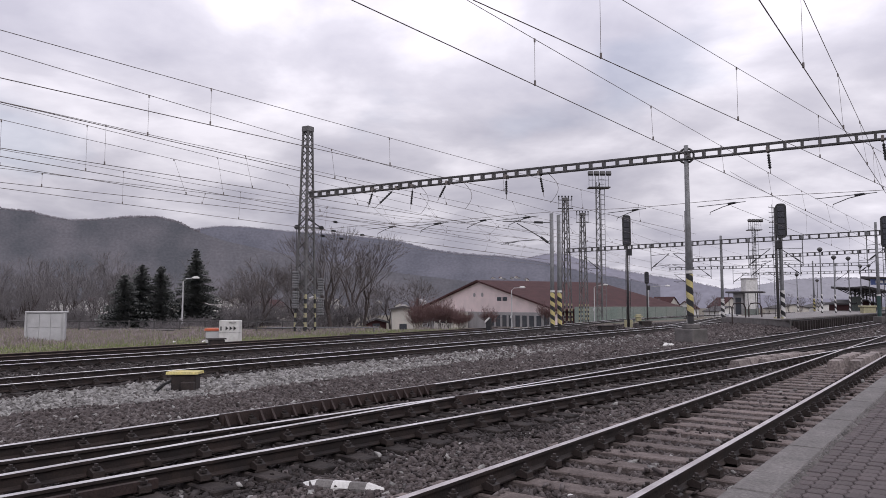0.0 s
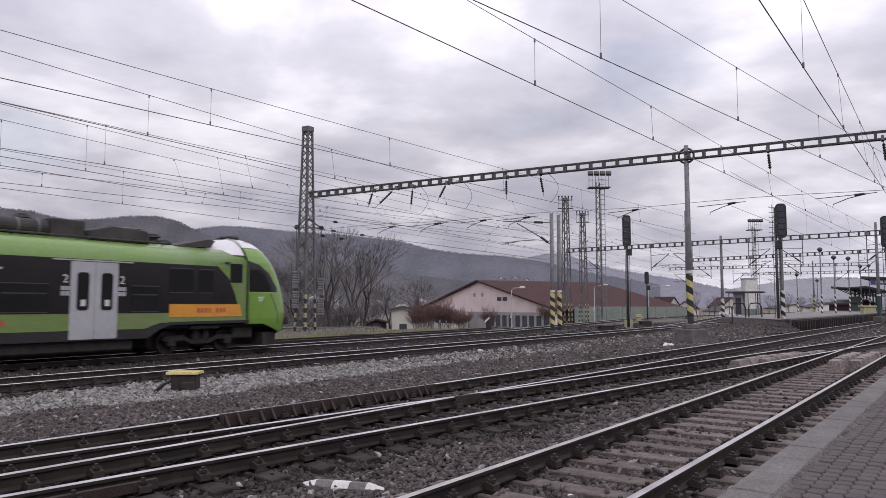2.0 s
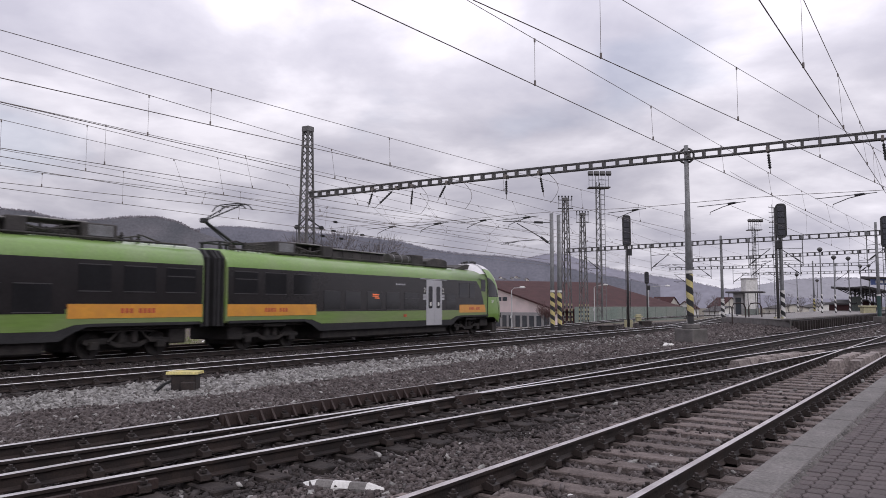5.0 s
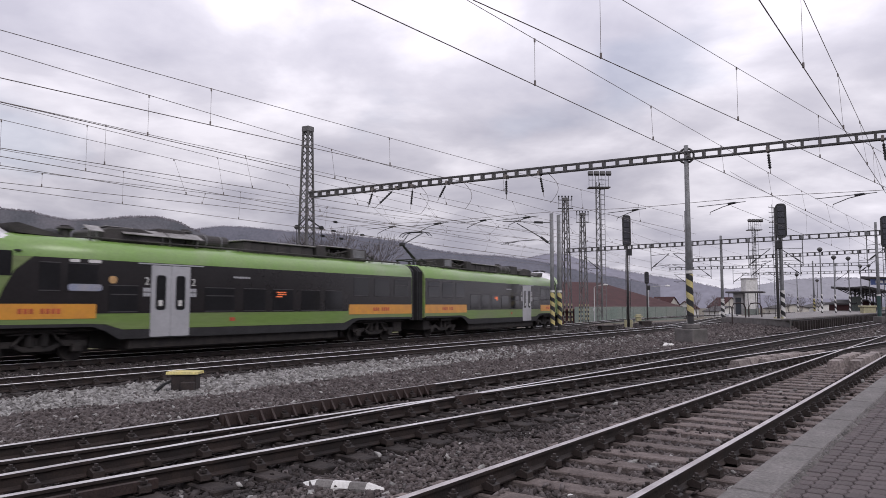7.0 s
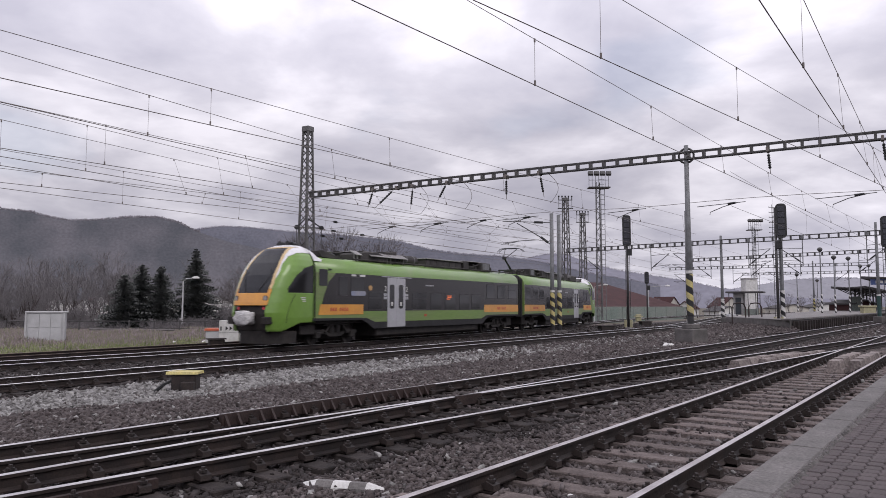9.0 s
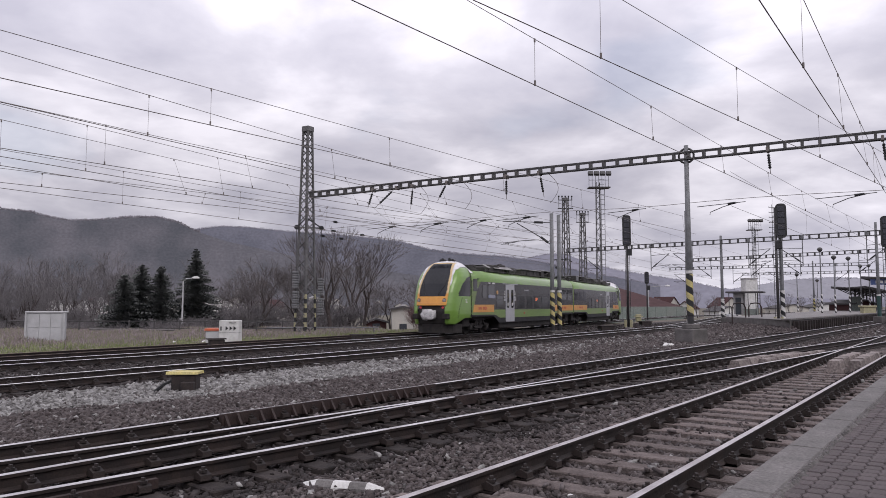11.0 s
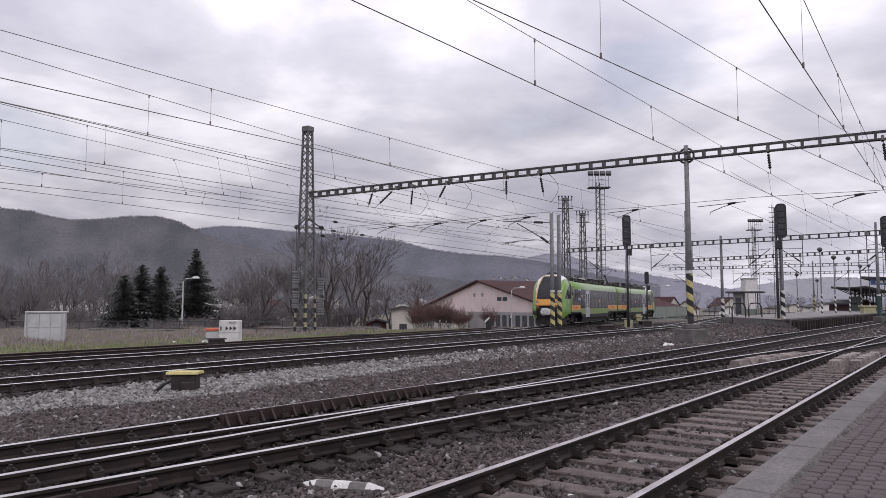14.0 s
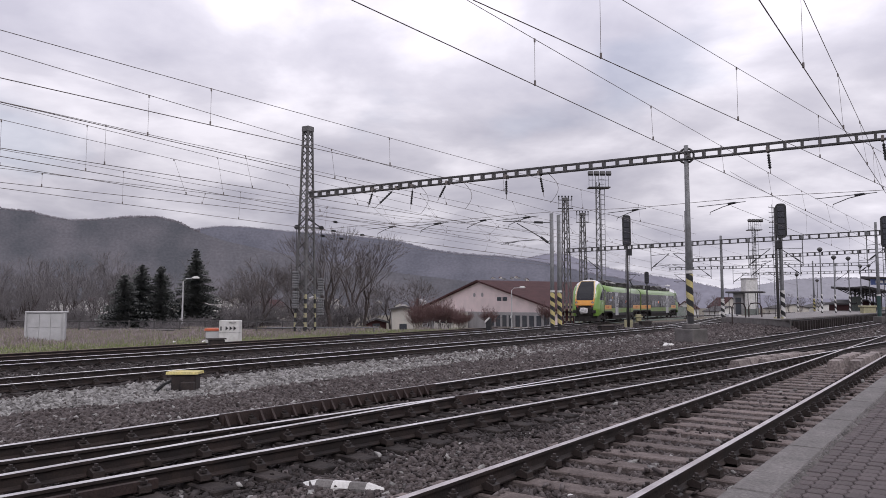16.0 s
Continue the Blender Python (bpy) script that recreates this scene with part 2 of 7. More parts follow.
    "teal": mat("dark_green_post", (0.03, 0.075, 0.07), rough=0.5, scale=3),
}
for key, coat in (("green", 0.45), ("roof_green", 0.6), ("orange", 0.4), ("band", 0.08), ("door", 0.25)):
    b = M[key].node_tree.nodes["Principled BSDF"]
    b.inputs["Coat Weight"].default_value, b.inputs["Coat Roughness"].default_value = coat, 0.2
M["band"].node_tree.nodes["Principled BSDF"].inputs["Specular IOR Level"].default_value = 0.42
for key in ("pane", "screen"):
    M[key].node_tree.nodes["Principled BSDF"].inputs["Specular IOR Level"].default_value = 0.3
M["lid"] = mat("weathered_roof_lid", (0.30, 0.29, 0.29), (0.17, 0.16, 0.158), rough=0.6, scale=1.2, fine=14)
M["sign_blue"] = mat("blue_enamel_sign", (0.05, 0.08, 0.20), (0.04, 0.06, 0.16), rough=0.4, scale=2, bump=0)
# colour of the unseen wall added behind the camera
M["station_render"] = mat("grey_back_wall_render", (0.24, 0.225, 0.21), (0.17, 0.16, 0.15), scale=0.5, fine=14, bump=0.2)
M["deck"] = mat("pale_platform_deck", (0.24, 0.226, 0.22), (0.16, 0.15, 0.147), scale=0.8, fine=12, bump=0.2)


# ---- building blocks ----
def part(name, bm, material, parent=None, label="", smooth=False):
    me = bpy.data.meshes.new(name)
    bm.to_mesh(me)
    bm.free()
    mats = material if isinstance(material, (list, tuple)) else [material]
    for m in mats:
        me.materials.append(M[m] if isinstance(m, str) else m)
    if smooth:
        me.shade_smooth()
    ob = new(name, me)
    if parent is not None:
        ob.parent = parent
    if label:
        ob["label"] = label
    return ob


def share(name, me, parent, m):
    """Another piece on a mesh that exists already."""
    ob = new(name, me)
    ob.parent = parent
    ob.matrix_basis = m
    return ob


def thing(name, label, category, m=None, group="", kind=""):
    ob = new(name)
    ob.empty_display_size = 0.2
    if m is not None:
        ob.matrix_basis = m
    return tagged(ob, label, category, group, kind)


def box(bm, lo, hi, bevel=0.0, m=None, mi=0):
    """A box between two corners, with bevelled edges, turned by m."""
    r = bmesh.ops.create_cube(bm, size=1.0)
    v = r["verts"]
    s = [hi[i] - lo[i] for i in range(3)]
    c = [(hi[i] + lo[i]) / 2 for i in range(3)]
    bmesh.ops.transform(bm, matrix=Matrix.Translation(c) @ Matrix.Diagonal((*s, 1)), verts=v)
    faces = {f for x in v for f in x.link_faces}
    if bevel:
        es = {e for x in v for e in x.link_edges}
        g = bmesh.ops.bevel(bm, geom=list(es), offset=min(bevel, min(s) * 0.4), segments=1, affect="EDGES")
        v = list({x for f in g["faces"] for x in f.verts} | {x for x in v if x.is_valid})
        faces = {f for x in v for f in x.link_faces}
    for f in faces:
        f.material_index = mi
    if m is not None:
        bmesh.ops.transform(bm, matrix=m, verts=v)
    return v


def bm_box(lo, hi, bevel=0.01, m=None):
    bm = bmesh.new()
    box(bm, lo, hi, bevel, m)
    return bm


def rod(bm, a, b, r0, r1=None, n=8, mi=0):
    """A straight tapered rod from a to b."""
    a, b = Vector(a), Vector(b)
    d = b - a
    if d.length < 1e-6:
        return []
    q = bmesh.ops.create_cone(bm, cap_ends=True, segments=n, radius1=r0, radius2=r0 if r1 is None else r1, depth=d.length)
    m = Matrix.Translation((a + b) / 2) @ d.to_track_quat("Z", "Y").to_matrix().to_4x4()
    bmesh.ops.transform(bm, matrix=m, verts=q["verts"])
    for f in {f for v in q["verts"] for f in v.link_faces}:
        f.material_index = mi
    return q["verts"]


def prism(bm, pts, axis, lo, hi, mi=0):
    """A flat outline of (u, v) pushed from lo to hi along axis 'x', 'y' or 'z'."""
    def at(u, v, w):
        return {"x": (w, u, v), "y": (u, w, v), "z": (u, v, w)}[axis]
    a = [bm.verts.new(at(u, v, lo)) for u, v in pts]
    b = [bm.verts.new(at(u, v, hi)) for u, v in pts]
    n = len(pts)
    fs = [bm.faces.new(a), bm.faces.new(b)]
    for i in range(n):
        fs.append(bm.faces.new((a[i], a[(i + 1) % n], b[(i + 1) % n], b[i])))
    for f in fs:
        f.material_index = mi
    bmesh.ops.recalc_face_normals(bm, faces=fs)
    return fs


def sweep(bm, path, profile, mi=lambda i: 0, closed=True):
    """A profile of (side, up) carried along a path of points; side points to the right of the way."""
    rings = []
    for i, p in enumerate(path):
        p = Vector(p)
        d = (Vector(path[min(i + 1, len(path) - 1)]) - Vector(path[max(i - 1, 0)]))
        d.z = 0
        d.normalize()
        s = Vector((d.y, -d.x, 0))
        rings.append([bm.verts.new(p + s * u + Vector((0, 0, v))) for u, v in profile])
    n = len(profile)
    for a, b in zip(rings, rings[1:]):
        for i in range(n if closed else n - 1):
            f = bm.faces.new((a[i], b[i], b[(i + 1) % n], a[(i + 1) % n]))
            f.material_index = mi(i)
    if closed:
        bm.faces.new(list(reversed(rings[0])))
        bm.faces.new(rings[-1])


def tube(bm, pts, r, n=5):
    """A thin bent rod through points."""
    rings = []
    for i, p in enumerate(pts):
        p = Vector(p)
        d = (Vector(pts[min(i + 1, len(pts) - 1)]) - Vector(pts[max(i - 1, 0)])).normalized()
        up = Vector((0, 0, 1)) if abs(d.z) < 0.9 else Vector((1, 0, 0))
        s = d.cross(up).normalized()
        u = s.cross(d)
        rad = r[i] if isinstance(r, (list, tuple)) else r
        rings.append([bm.verts.new(p + (s * math.cos(k * 2 * math.pi / n) + u * math.sin(k * 2 * math.pi / n)) * rad) for k in range(n)])
    for a, b in zip(rings, rings[1:]):
        for i in range(n):
            bm.faces.new((a[i], a[(i + 1) % n], b[(i + 1) % n], b[i]))
    bm.faces.new(list(reversed(rings[0])))
    bm.faces.new(rings[-1])


def fast_mesh(name, verts, faces, material, smooth=False):
    """One mesh out of numpy arrays: verts (n, 3), faces (m, 3 or 4)."""
    me = bpy.data.meshes.new(name)
    k = faces.shape[1]
    me.vertices.add(len(verts))
    me.vertices.foreach_set("co", np.ascontiguousarray(verts, dtype=np.float32).ravel())
    me.loops.add(faces.size)
    me.loops.foreach_set("vertex_index", np.ascontiguousarray(faces, dtype=np.int32).ravel())
    me.polygons.add(len(faces))
    me.polygons.foreach_set("loop_start", np.arange(0, faces.size, k, dtype=np.int32))
    me.update(calc_edges=True)
    me.materials.append(M[material])
    if smooth:
        me.shade_smooth()
    return new(name, me)


# ---- the lie of the land ----
def across(x, y):
    """Distance over the tracks, counted from the near platform towards the far side."""
    return (0.67 * y - x) / 1.204


def ground_z(x, y):
    w = across(x, y)
    z = np.interp(w, [-40, 10.0, 14.5, 26.5, 31, 45, 90, 400], [-0.2, -0.2, -0.34, -0.36, -0.45, -1.6, -3.5, -8])
    # the verge is level up to the rail fence and falls away behind it
    verge = np.interp(w, [-40, 10.0, 14.5, 26.5, 31, 40, 90, 400], [-0.2, -0.2, -0.34, -0.36, -0.38, -0.34, -0.45, -8])
    f = np.clip((60.0 - y) / 5.0, 0, 1)
    return f * verge + (1 - f) * z


def line_track(x0, slope, y0, y1, z, step=1.5):
    n = int((y1 - y0) / step)
    return [Vector((x0 + slope * (y0 + (y1 - y0) * i / n), y0 + (y1 - y0) * i / n, z)) for i in range(n + 1)]


# the line on which the train runs: its slope at a few distances, summed up
_yy = np.arange(-60, 260, 0.25)
_sl = np.interp(_yy, [10, 25, 40, 60, 85, 120, 180], [0.706, 0.668, 0.603, 0.431, 0.468, 0.683, 0.80])
_xx = np.concatenate(([0], np.cumsum((_sl[1:] + _sl[:-1]) / 2 * 0.25)))
_xx += -10.92 - np.interp(25, _yy, _xx)
_ss = np.concatenate(([0], np.cumsum(np.hypot(1, (_sl[1:] + _sl[:-1]) / 2) * 0.25)))
_ss -= np.interp(25, _yy, _ss)
FAR_Z = -0.15


def main_line(s):
    return Vector((np.interp(s, _ss, _xx), np.interp(s, _ss, _yy), FAR_Z))


TRACKS = {
    "A": line_track(-3.80, 0.732, -2, 130, 0.0),
    "B": line_track(-10.07, 0.745, -6, 150, 0.0),
    "C": line_track(-10.04, 0.896, -6, 38, 0.0),
    "D": line_track(-21.0, 0.67, 4, 190, FAR_Z),
    "E": [main_line(s) for s in np.arange(-28, 190, 1.5)],
    "G": line_track(-9.57, 0.473, 58, 130, FAR_Z),
    "F": line_track(-30.7, 0.625, 6, 57, FAR_Z),
}


def make_ground():
    ys = np.concatenate((np.arange(-30, 60, 2.0), np.arange(60, 200, 8.0), np.geomspace(200, 4200, 26)))
    xs = np.concatenate((-np.geomspace(4200, 130, 22), np.arange(-120, 121, 4.0), np.geomspace(130, 4200, 22)))
    X, Y = np.meshgrid(xs, ys)
    w = across(X, Y)
    Z = ground_z(X, Y) - np.where((w > -12) & (w < 27.5) & (Y < 205), 0.08, 0.0)
    v = np.stack((X, Y, Z), -1).reshape(-1, 3)
    nx, ny = len(xs), len(ys)
    i = (np.arange(ny - 1)[:, None] * nx + np.arange(nx - 1)[None, :]).ravel()
    f = np.stack((i, i + 1, i + nx + 1, i + nx), -1)
    tagged(fast_mesh("ground", v, f, "earth", True), "open ground with dry winter grass beside the railway", "ground", kind="structure")
    # ballast bed laid on the ground under all the tracks
    ws = np.concatenate((np.arange(1.2, 27.3, 0.3), [27.3]))
    ys = np.concatenate((np.arange(-8, 40, 0.5), np.arange(40, 203, 2.0)))
    W, Y = np.meshgrid(ws, ys)
    X = 0.67 * Y - W * 1.204
    rng = np.random.RandomState(5)
    Z = ground_z(X, Y) + 0.012 * rng.rand(*X.shape) - 0.05 - np.where((W > 26.9), 0.08, 0)
    v = np.stack((X, Y, Z), -1).reshape(-1, 3)
    nx, ny = len(ws), len(ys)
    i = (np.arange(ny - 1)[:, None] * nx + np.arange(nx - 1)[None, :]).ravel()
    f = np.stack((i, i + nx, i + nx + 1, i + 1), -1)
    tagged(fast_mesh("ballast_bed", v, f, "ballast", True), "brown-grey track ballast between the rails", "ballast", kind="structure")
    # oil-soaked strip under the far tracks
    ws2 = ws[(ws >= 15.9) & (ws <= 26.0)]
    v = np.stack((X, Y, Z + 0.014), -1)[:, (ws >= 15.9) & (ws <= 26.0)].reshape(-1, 3)
    nx = len(ws2)
    i = (np.arange(ny - 1)[:, None] * nx + np.arange(nx - 1)[None, :]).ravel()
    f = np.stack((i, i + nx, i + nx + 1, i + 1), -1)
    tagged(fast_mesh("oily_ballast_bed", v, f, "oily_bed", True), "oil-blackened ballast under the main tracks", "ballast", kind="structure")


make_ground()

RAIL = [(-0.07, -0.16), (0.07, -0.16), (0.07, -0.145), (0.012, -0.125), (0.012, -0.045), (0.036, -0.036), (0.036, -0.006), (0.026, 0.0), (-0.026, 0.0), (-0.036, -0.006), (-0.036, -0.036), (-0.012, -0.045), (-0.012, -0.125), (-0.07, -0.145)]


def beside(path, d):
    out = []
    for i, p in enumerate(path):
        t = path[min(i + 1, len(path) - 1)] - path[max(i - 1, 0)]
        t.z = 0
        t.normalize()
        out.append(p + Vector((t.y, -t.x, 0)) * d)
    return out


def rail_part(path, parent, head="rail_head", label=""):
    bm = bmesh.new()
    sweep(bm, path, RAIL, lambda i: 1 if i in (6, 7, 8) else 0)
    return part("rail", bm, ["rail_side", head], parent, label)


def make_track(key, label, head="rail_head", sleepers="sleeper", near=45.0, spacing=0.62):
    path = TRACKS[key]
    tr = thing("railway_track", label, "railway track", group="tracks in the yard")
    for d in (-0.7525, 0.7525):
        rail_part(beside(path, d), tr, head)
    bm = bmesh.new()
    box(bm, (-1.3, -0.13, -0.16), (1.3, 0.13, 0.0), 0.012)
    first = part("sleeper", bm, sleepers, tr)
    bm = bmesh.new()
    for s in (-1, 1):
        box(bm, (-0.19, -0.085, 0.0), (0.19, 0.085, 0.022), 0.004)
        prism(bm, [(s * 0.055, 0.03), (s * 0.185, 0.02), (s * 0.18, 0.075), (s * 0.10, 0.105), (s * 0.05, 0.075)], "y", -0.06, 0.06)
        rod(bm, (s * 0.125, 0, 0.09), (s * 0.125, 0, 0.15), 0.026, 0.02, n=6)
        rod(bm, (s * 0.125, 0, 0.095), (s * 0.125, 0, 0.12), 0.045, n=6)
    fast = part("rail_fastening", bm, "iron", first)
    fast.matrix_basis = Matrix.Translation((-0.7525, 0, 0))
    used = False
    run = 0.0
    for a, b in zip(path, path[1:]):
        L = (b - a).length
        ang = math.atan2(b.y - a.y, b.x - a.x) - math.pi / 2
        while run < L:
            p = a.lerp(b, run / L)
            if -1 < p.y < near:
                m = Matrix.Translation((p.x, p.y, p.z - 0.178)) @ Matrix.Rotation(ang + 0.012 * math.sin(p.y * 91), 4, "Z")
                if not used:
                    first.matrix_basis, sl, used = m, first, True
                    share("rail_fastening", fast.data, sl, Matrix.Translation((0.7525, 0, 0)))
                else:
                    sl = share("sleeper", first.data, tr, m)
                    if p.y < 24:
                        for d in (-0.7525, 0.7525):
                            share("rail_fastening", fast.data, sl, Matrix.Translation((d, 0, 0)))
            run += spacing
        run -= L
    return tr


track_a = make_track("A", "polished railway track with weathered sleepers beside the platform", head="rail_dull", near=60)
track_b = make_track("B", "railway track with bright worn rails on dark oily sleepers", sleepers="oily", near=55)
track_c = make_track("C", "curving turnout track with bright worn rails on oily sleepers", sleepers="oily", near=36)
track_d = make_track("D", "railway track with two bright rails beyond pale ballast", head="rail_bright", sleepers="oily", near=60)
track_e = make_track("E", "main line on which the green train runs", head="rail_bright", sleepers="oily", near=70)
track_g = make_track("G", "yard track with bright rails branching towards the station", head="rail_bright", sleepers="oily", near=80)
track_f = make_track("F", "rusty siding beside the grass verge", head="rail_rust", sleepers="oily", near=56)


def make_check_rail(parent, path, d, y0, y1, ribs, top=0.012):
    """A raised brown check rail with slanting braces beside a running rail."""
    pts = [p for p in beside(path, d) if y0 <= p.y <= y1]
    bm = bmesh.new()
    sweep(bm, pts, [(-0.03, -0.15), (0.03, -0.15), (0.03, top), (-0.03, top)])
    cr = part("check_rail", bm, "check", parent, "rust-brown check rail")
    if ribs:
        bm = bmesh.new()
        prism(bm, [(0.03, -0.15), (0.13, -0.15), (0.03, 0.0)], "y", -0.02, 0.02)
        first = None
        for a, b in zip(pts, pts[1:]):
            ang = math.atan2(b.y - a.y, b.x - a.x) - math.pi / 2
            for k in range(2):
                m = Matrix.Translation(a.lerp(b, 0.1 + k * 0.34)) @ Matrix.Rotation(ang, 4, "Z")
                if first is None:
                    first = part("brace", bm, "check", cr)
                    first.matrix_basis = m
                else:
                    share("brace", first.data, cr, m)


fine_b = line_track(-10.07, 0.745, -6, 60, 0.0, 0.5)
fine_c = line_track(-10.04, 0.896, -6, 36, 0.0, 0.5)
make_check_rail(track_b, fine_b, -0.66, 10.3, 14.6, True)
make_check_rail(track_c, fine_c, 0.86, 5.6, 7.3, False, -0.06)
make_check_rail(track_c, fine_c, -0.66, 12.2, 13.3, False)


# ---- the train: two railcars, each with its cab at the outer end; x counts from the joint ----
INNER, OUTER = 3.1, 19.0
SECTION = [(1.36, 1.05), (1.44, 1.12), (1.44, 3.12), (1.42, 3.32), (1.33, 3.52), (1.16, 3.68), (0.92, 3.78), (0.55, 3.85), (0.0, 3.87)]


def half_width(z):
    return float(np.interp(z, [0.15, 0.6, 1.0, 1.2, 3.1, 3.35, 3.6, 3.8, 4.0, 4.15, 4.25, 4.32], [1.30, 1.36, 1.42, 1.44, 1.44, 1.40, 1.31, 1.19, 1.01, 0.80, 0.55, 0.22]))


def nose_x(z):
    return float(np.interp(z, [0.15, 0.75, 1.4, 1.83, 2.43, 2.95, 3.47, 3.81, 4.05, 4.18, 4.27, 4.32], [22.75, 23.12, 23.2, 23.12, 22.93, 22.68, 22.32, 22.03, 21.76, 21.55, 21.3, 21.0]))


SEAM, FRONT = 20.80, 20.98   # the joint of cab and body; the datum of the nose's parts


def cab_point(u, z, grow=0.0):
    """A point of the cab's skin: u runs from -1 over the nose (0) to 1, along the widths of the body."""
    w, xn = half_width(z), nose_x(z)
    a = math.copysign(u * u * (3 - 2 * abs(u)), u) * math.pi / 2
    c, s = math.cos(a), math.sin(a)
    e = 0.44
    x = SEAM - 0.02 + (xn - SEAM + 0.02) * (abs(c) ** e)
    y = w * math.copysign(abs(s) ** e, s)
    n = Vector((c, s, 0.25)).normalized()
    return Vector((x, y, z)) + n * grow


def cab_patch(name, keep, material, parent, label="", grow=0.0, nu=200, z0=0.46, z1=4.32, nz=160, thick=0.0, smooth=True):
    bm = bmesh.new()
    grid = {}

    def vert(i, j):
        if (i, j) not in grid:
            grid[i, j] = bm.verts.new(cab_point(-1 + 2 * i / nu, z0 + (z1 - z0) * j / nz, grow))
        return grid[i, j]
    for i in range(nu):
        for j in range(nz):
            c = cab_point(-1 + 2 * (i + 0.5) / nu, z0 + (z1 - z0) * (j + 0.5) / nz)
            if keep(c.x, c.y, c.z):
                bm.faces.new((vert(i, j), vert(i + 1, j), vert(i + 1, j + 1), vert(i, j + 1)))
    if not bm.faces:
        bm.free()
        return None
    if thick:
        g = bmesh.ops.extrude_face_region(bm, geom=bm.faces[:])
        bmesh.ops.translate(bm, verts=[v for v in g["geom"] if isinstance(v, bmesh.types.BMVert)], vec=(-thick, 0, 0))
    bmesh.ops.recalc_face_normals(bm, faces=bm.faces[:])
    return part(name, bm, material, parent, label, smooth)


def in_screen(x, y, z):
    lim = np.interp(z, [2.2, 2.6, 3.4, 4.1], [0.83, 0.865, 0.80, 0.63])
    return 2.2 < z < 4.12 and abs(y) < lim and x > SEAM + 0.25


def in_rim(x, y, z):
    lim = np.interp(z, [1.72, 2.2, 2.6, 3.4, 4.16], [0.93, 0.965, 0.985, 0.915, 0.75])
    return 1.70 < z < 4.17 and abs(y) < lim and x > SEAM + 0.2


def in_recess(x, y, z):
    return 0.5 < z <= 1.70 and abs(y) < 0.86 and x > SEAM + 0.8


def in_side_window(x, y, z):
    top = np.interp(x, [SEAM, SEAM + 0.6, SEAM + 1.1, SEAM + 1.55], [3.42, 3.27, 2.95, 2.40])
    return abs(y) > 0.9 and SEAM + 0.1 < x < SEAM + 1.55 and 2.22 < z < top


def in_crown(x, y, z):
    return z > np.interp(x, [FRONT - 0.18, FRONT + 0.6, FRONT + 1.0, FRONT + 1.3, FRONT + 1.6, FRONT + 1.9], [3.92, 3.89, 3.73, 3.42, 2.95, 2.45]) and not in_rim(x, y, z)


def outline(bm, pts, side, proud=0.012, base=1.44, mi=0):
    """A flat panel on the car's side, given as (x, z)."""
    prism(bm, pts, "y", side * (base - 0.02), side * (base + proud), mi)


def rect(x0, x1, z0, z1, r=0.0):
    if not r:
        return [(x0, z0), (x1, z0), (x1, z1), (x0, z1)]
    out = []
    for cx, cz, a0 in ((x1 - r, z0 + r, -90), (x1 - r, z1 - r, 0), (x0 + r, z1 - r, 90), (x0 + r, z0 + r, 180)):
        out += [(cx + r * math.cos(radians(a0 + k * 30)), cz + r * math.sin(radians(a0 + k * 30))) for k in range(4)]
    return out


def make_wheelset(parent, x):
    bm = bmesh.new()
    for s in (-0.75, 0.75):
        rod(bm, (0, s - 0.065, 0), (0, s + 0.065, 0), 0.42, n=28)
        rod(bm, (0, s - 0.075, 0), (0, s - 0.055, 0), 0.445, n=28) if s > 0 else rod(bm, (0, s + 0.055, 0), (0, s + 0.075, 0), 0.445, n=28)
    rod(bm, (0, -0.98, 0), (0, 0.98, 0), 0.08, n=12)
    for s in (-1, 1):
        for k in range(4):
            a = k * math.pi / 2
            box(bm, (0.17, s * 0.83 - 0.01, -0.03), (0.3, s * 0.83 + 0.01, 0.03), 0.0, Matrix.Rotation(a, 4, "Y"))
    ob = part("wheelset", bm, "under", parent)
    ob.location = (x, 0, 0.42)
    return ob


def make_bogie(car, xc):
    bm = bmesh.new()
    for s in (-1, 1):
        y = s * 1.02
        prism(bm, [(xc - 1.55, 0.52), (xc - 1.5, 0.62), (xc - 0.75, 0.66), (xc - 0.45, 0.50), (xc + 0.45, 0.50), (xc + 0.75, 0.66), (xc + 1.5, 0.62), (xc + 1.55, 0.52), (xc + 1.45, 0.45), (xc + 0.7, 0.48), (xc + 0.4, 0.34), (xc - 0.4, 0.34), (xc - 0.7, 0.48), (xc - 1.45, 0.45)], "y", y - 0.07, y + 0.07)
        for d in (-1.2, 1.2):
            box(bm, (xc + d - 0.16, y - 0.1, 0.28), (xc + d + 0.16, y + 0.14, 0.56), 0.03)
            rod(bm, (xc + d * 0.62, y + 0.12, 0.52), (xc + d * 0.30, y + 0.12, 0.92), 0.045)
        rod(bm, (xc - 0.22, y, 0.5), (xc - 0.22, y, 0.96), 0.13, n=12)
        rod(bm, (xc + 0.22, y, 0.5), (xc + 0.22, y, 0.96), 0.13, n=12)
        tube(bm, [(xc - 0.9, y + 0.13, 0.84), (xc - 0.2, y + 0.13, 0.88), (xc + 0.9, y + 0.13, 0.84)], 0.03)
        box(bm, (xc - 0.62, y - 0.3, 0.86), (xc + 0.62, y + 0.05, 1.0), 0.02)
    box(bm, (xc - 0.35, -1.0, 0.45), (xc + 0.35, 1.0, 0.75), 0.03)
    return part("bogie", bm, "under", car, "sooty dark bogie frame")


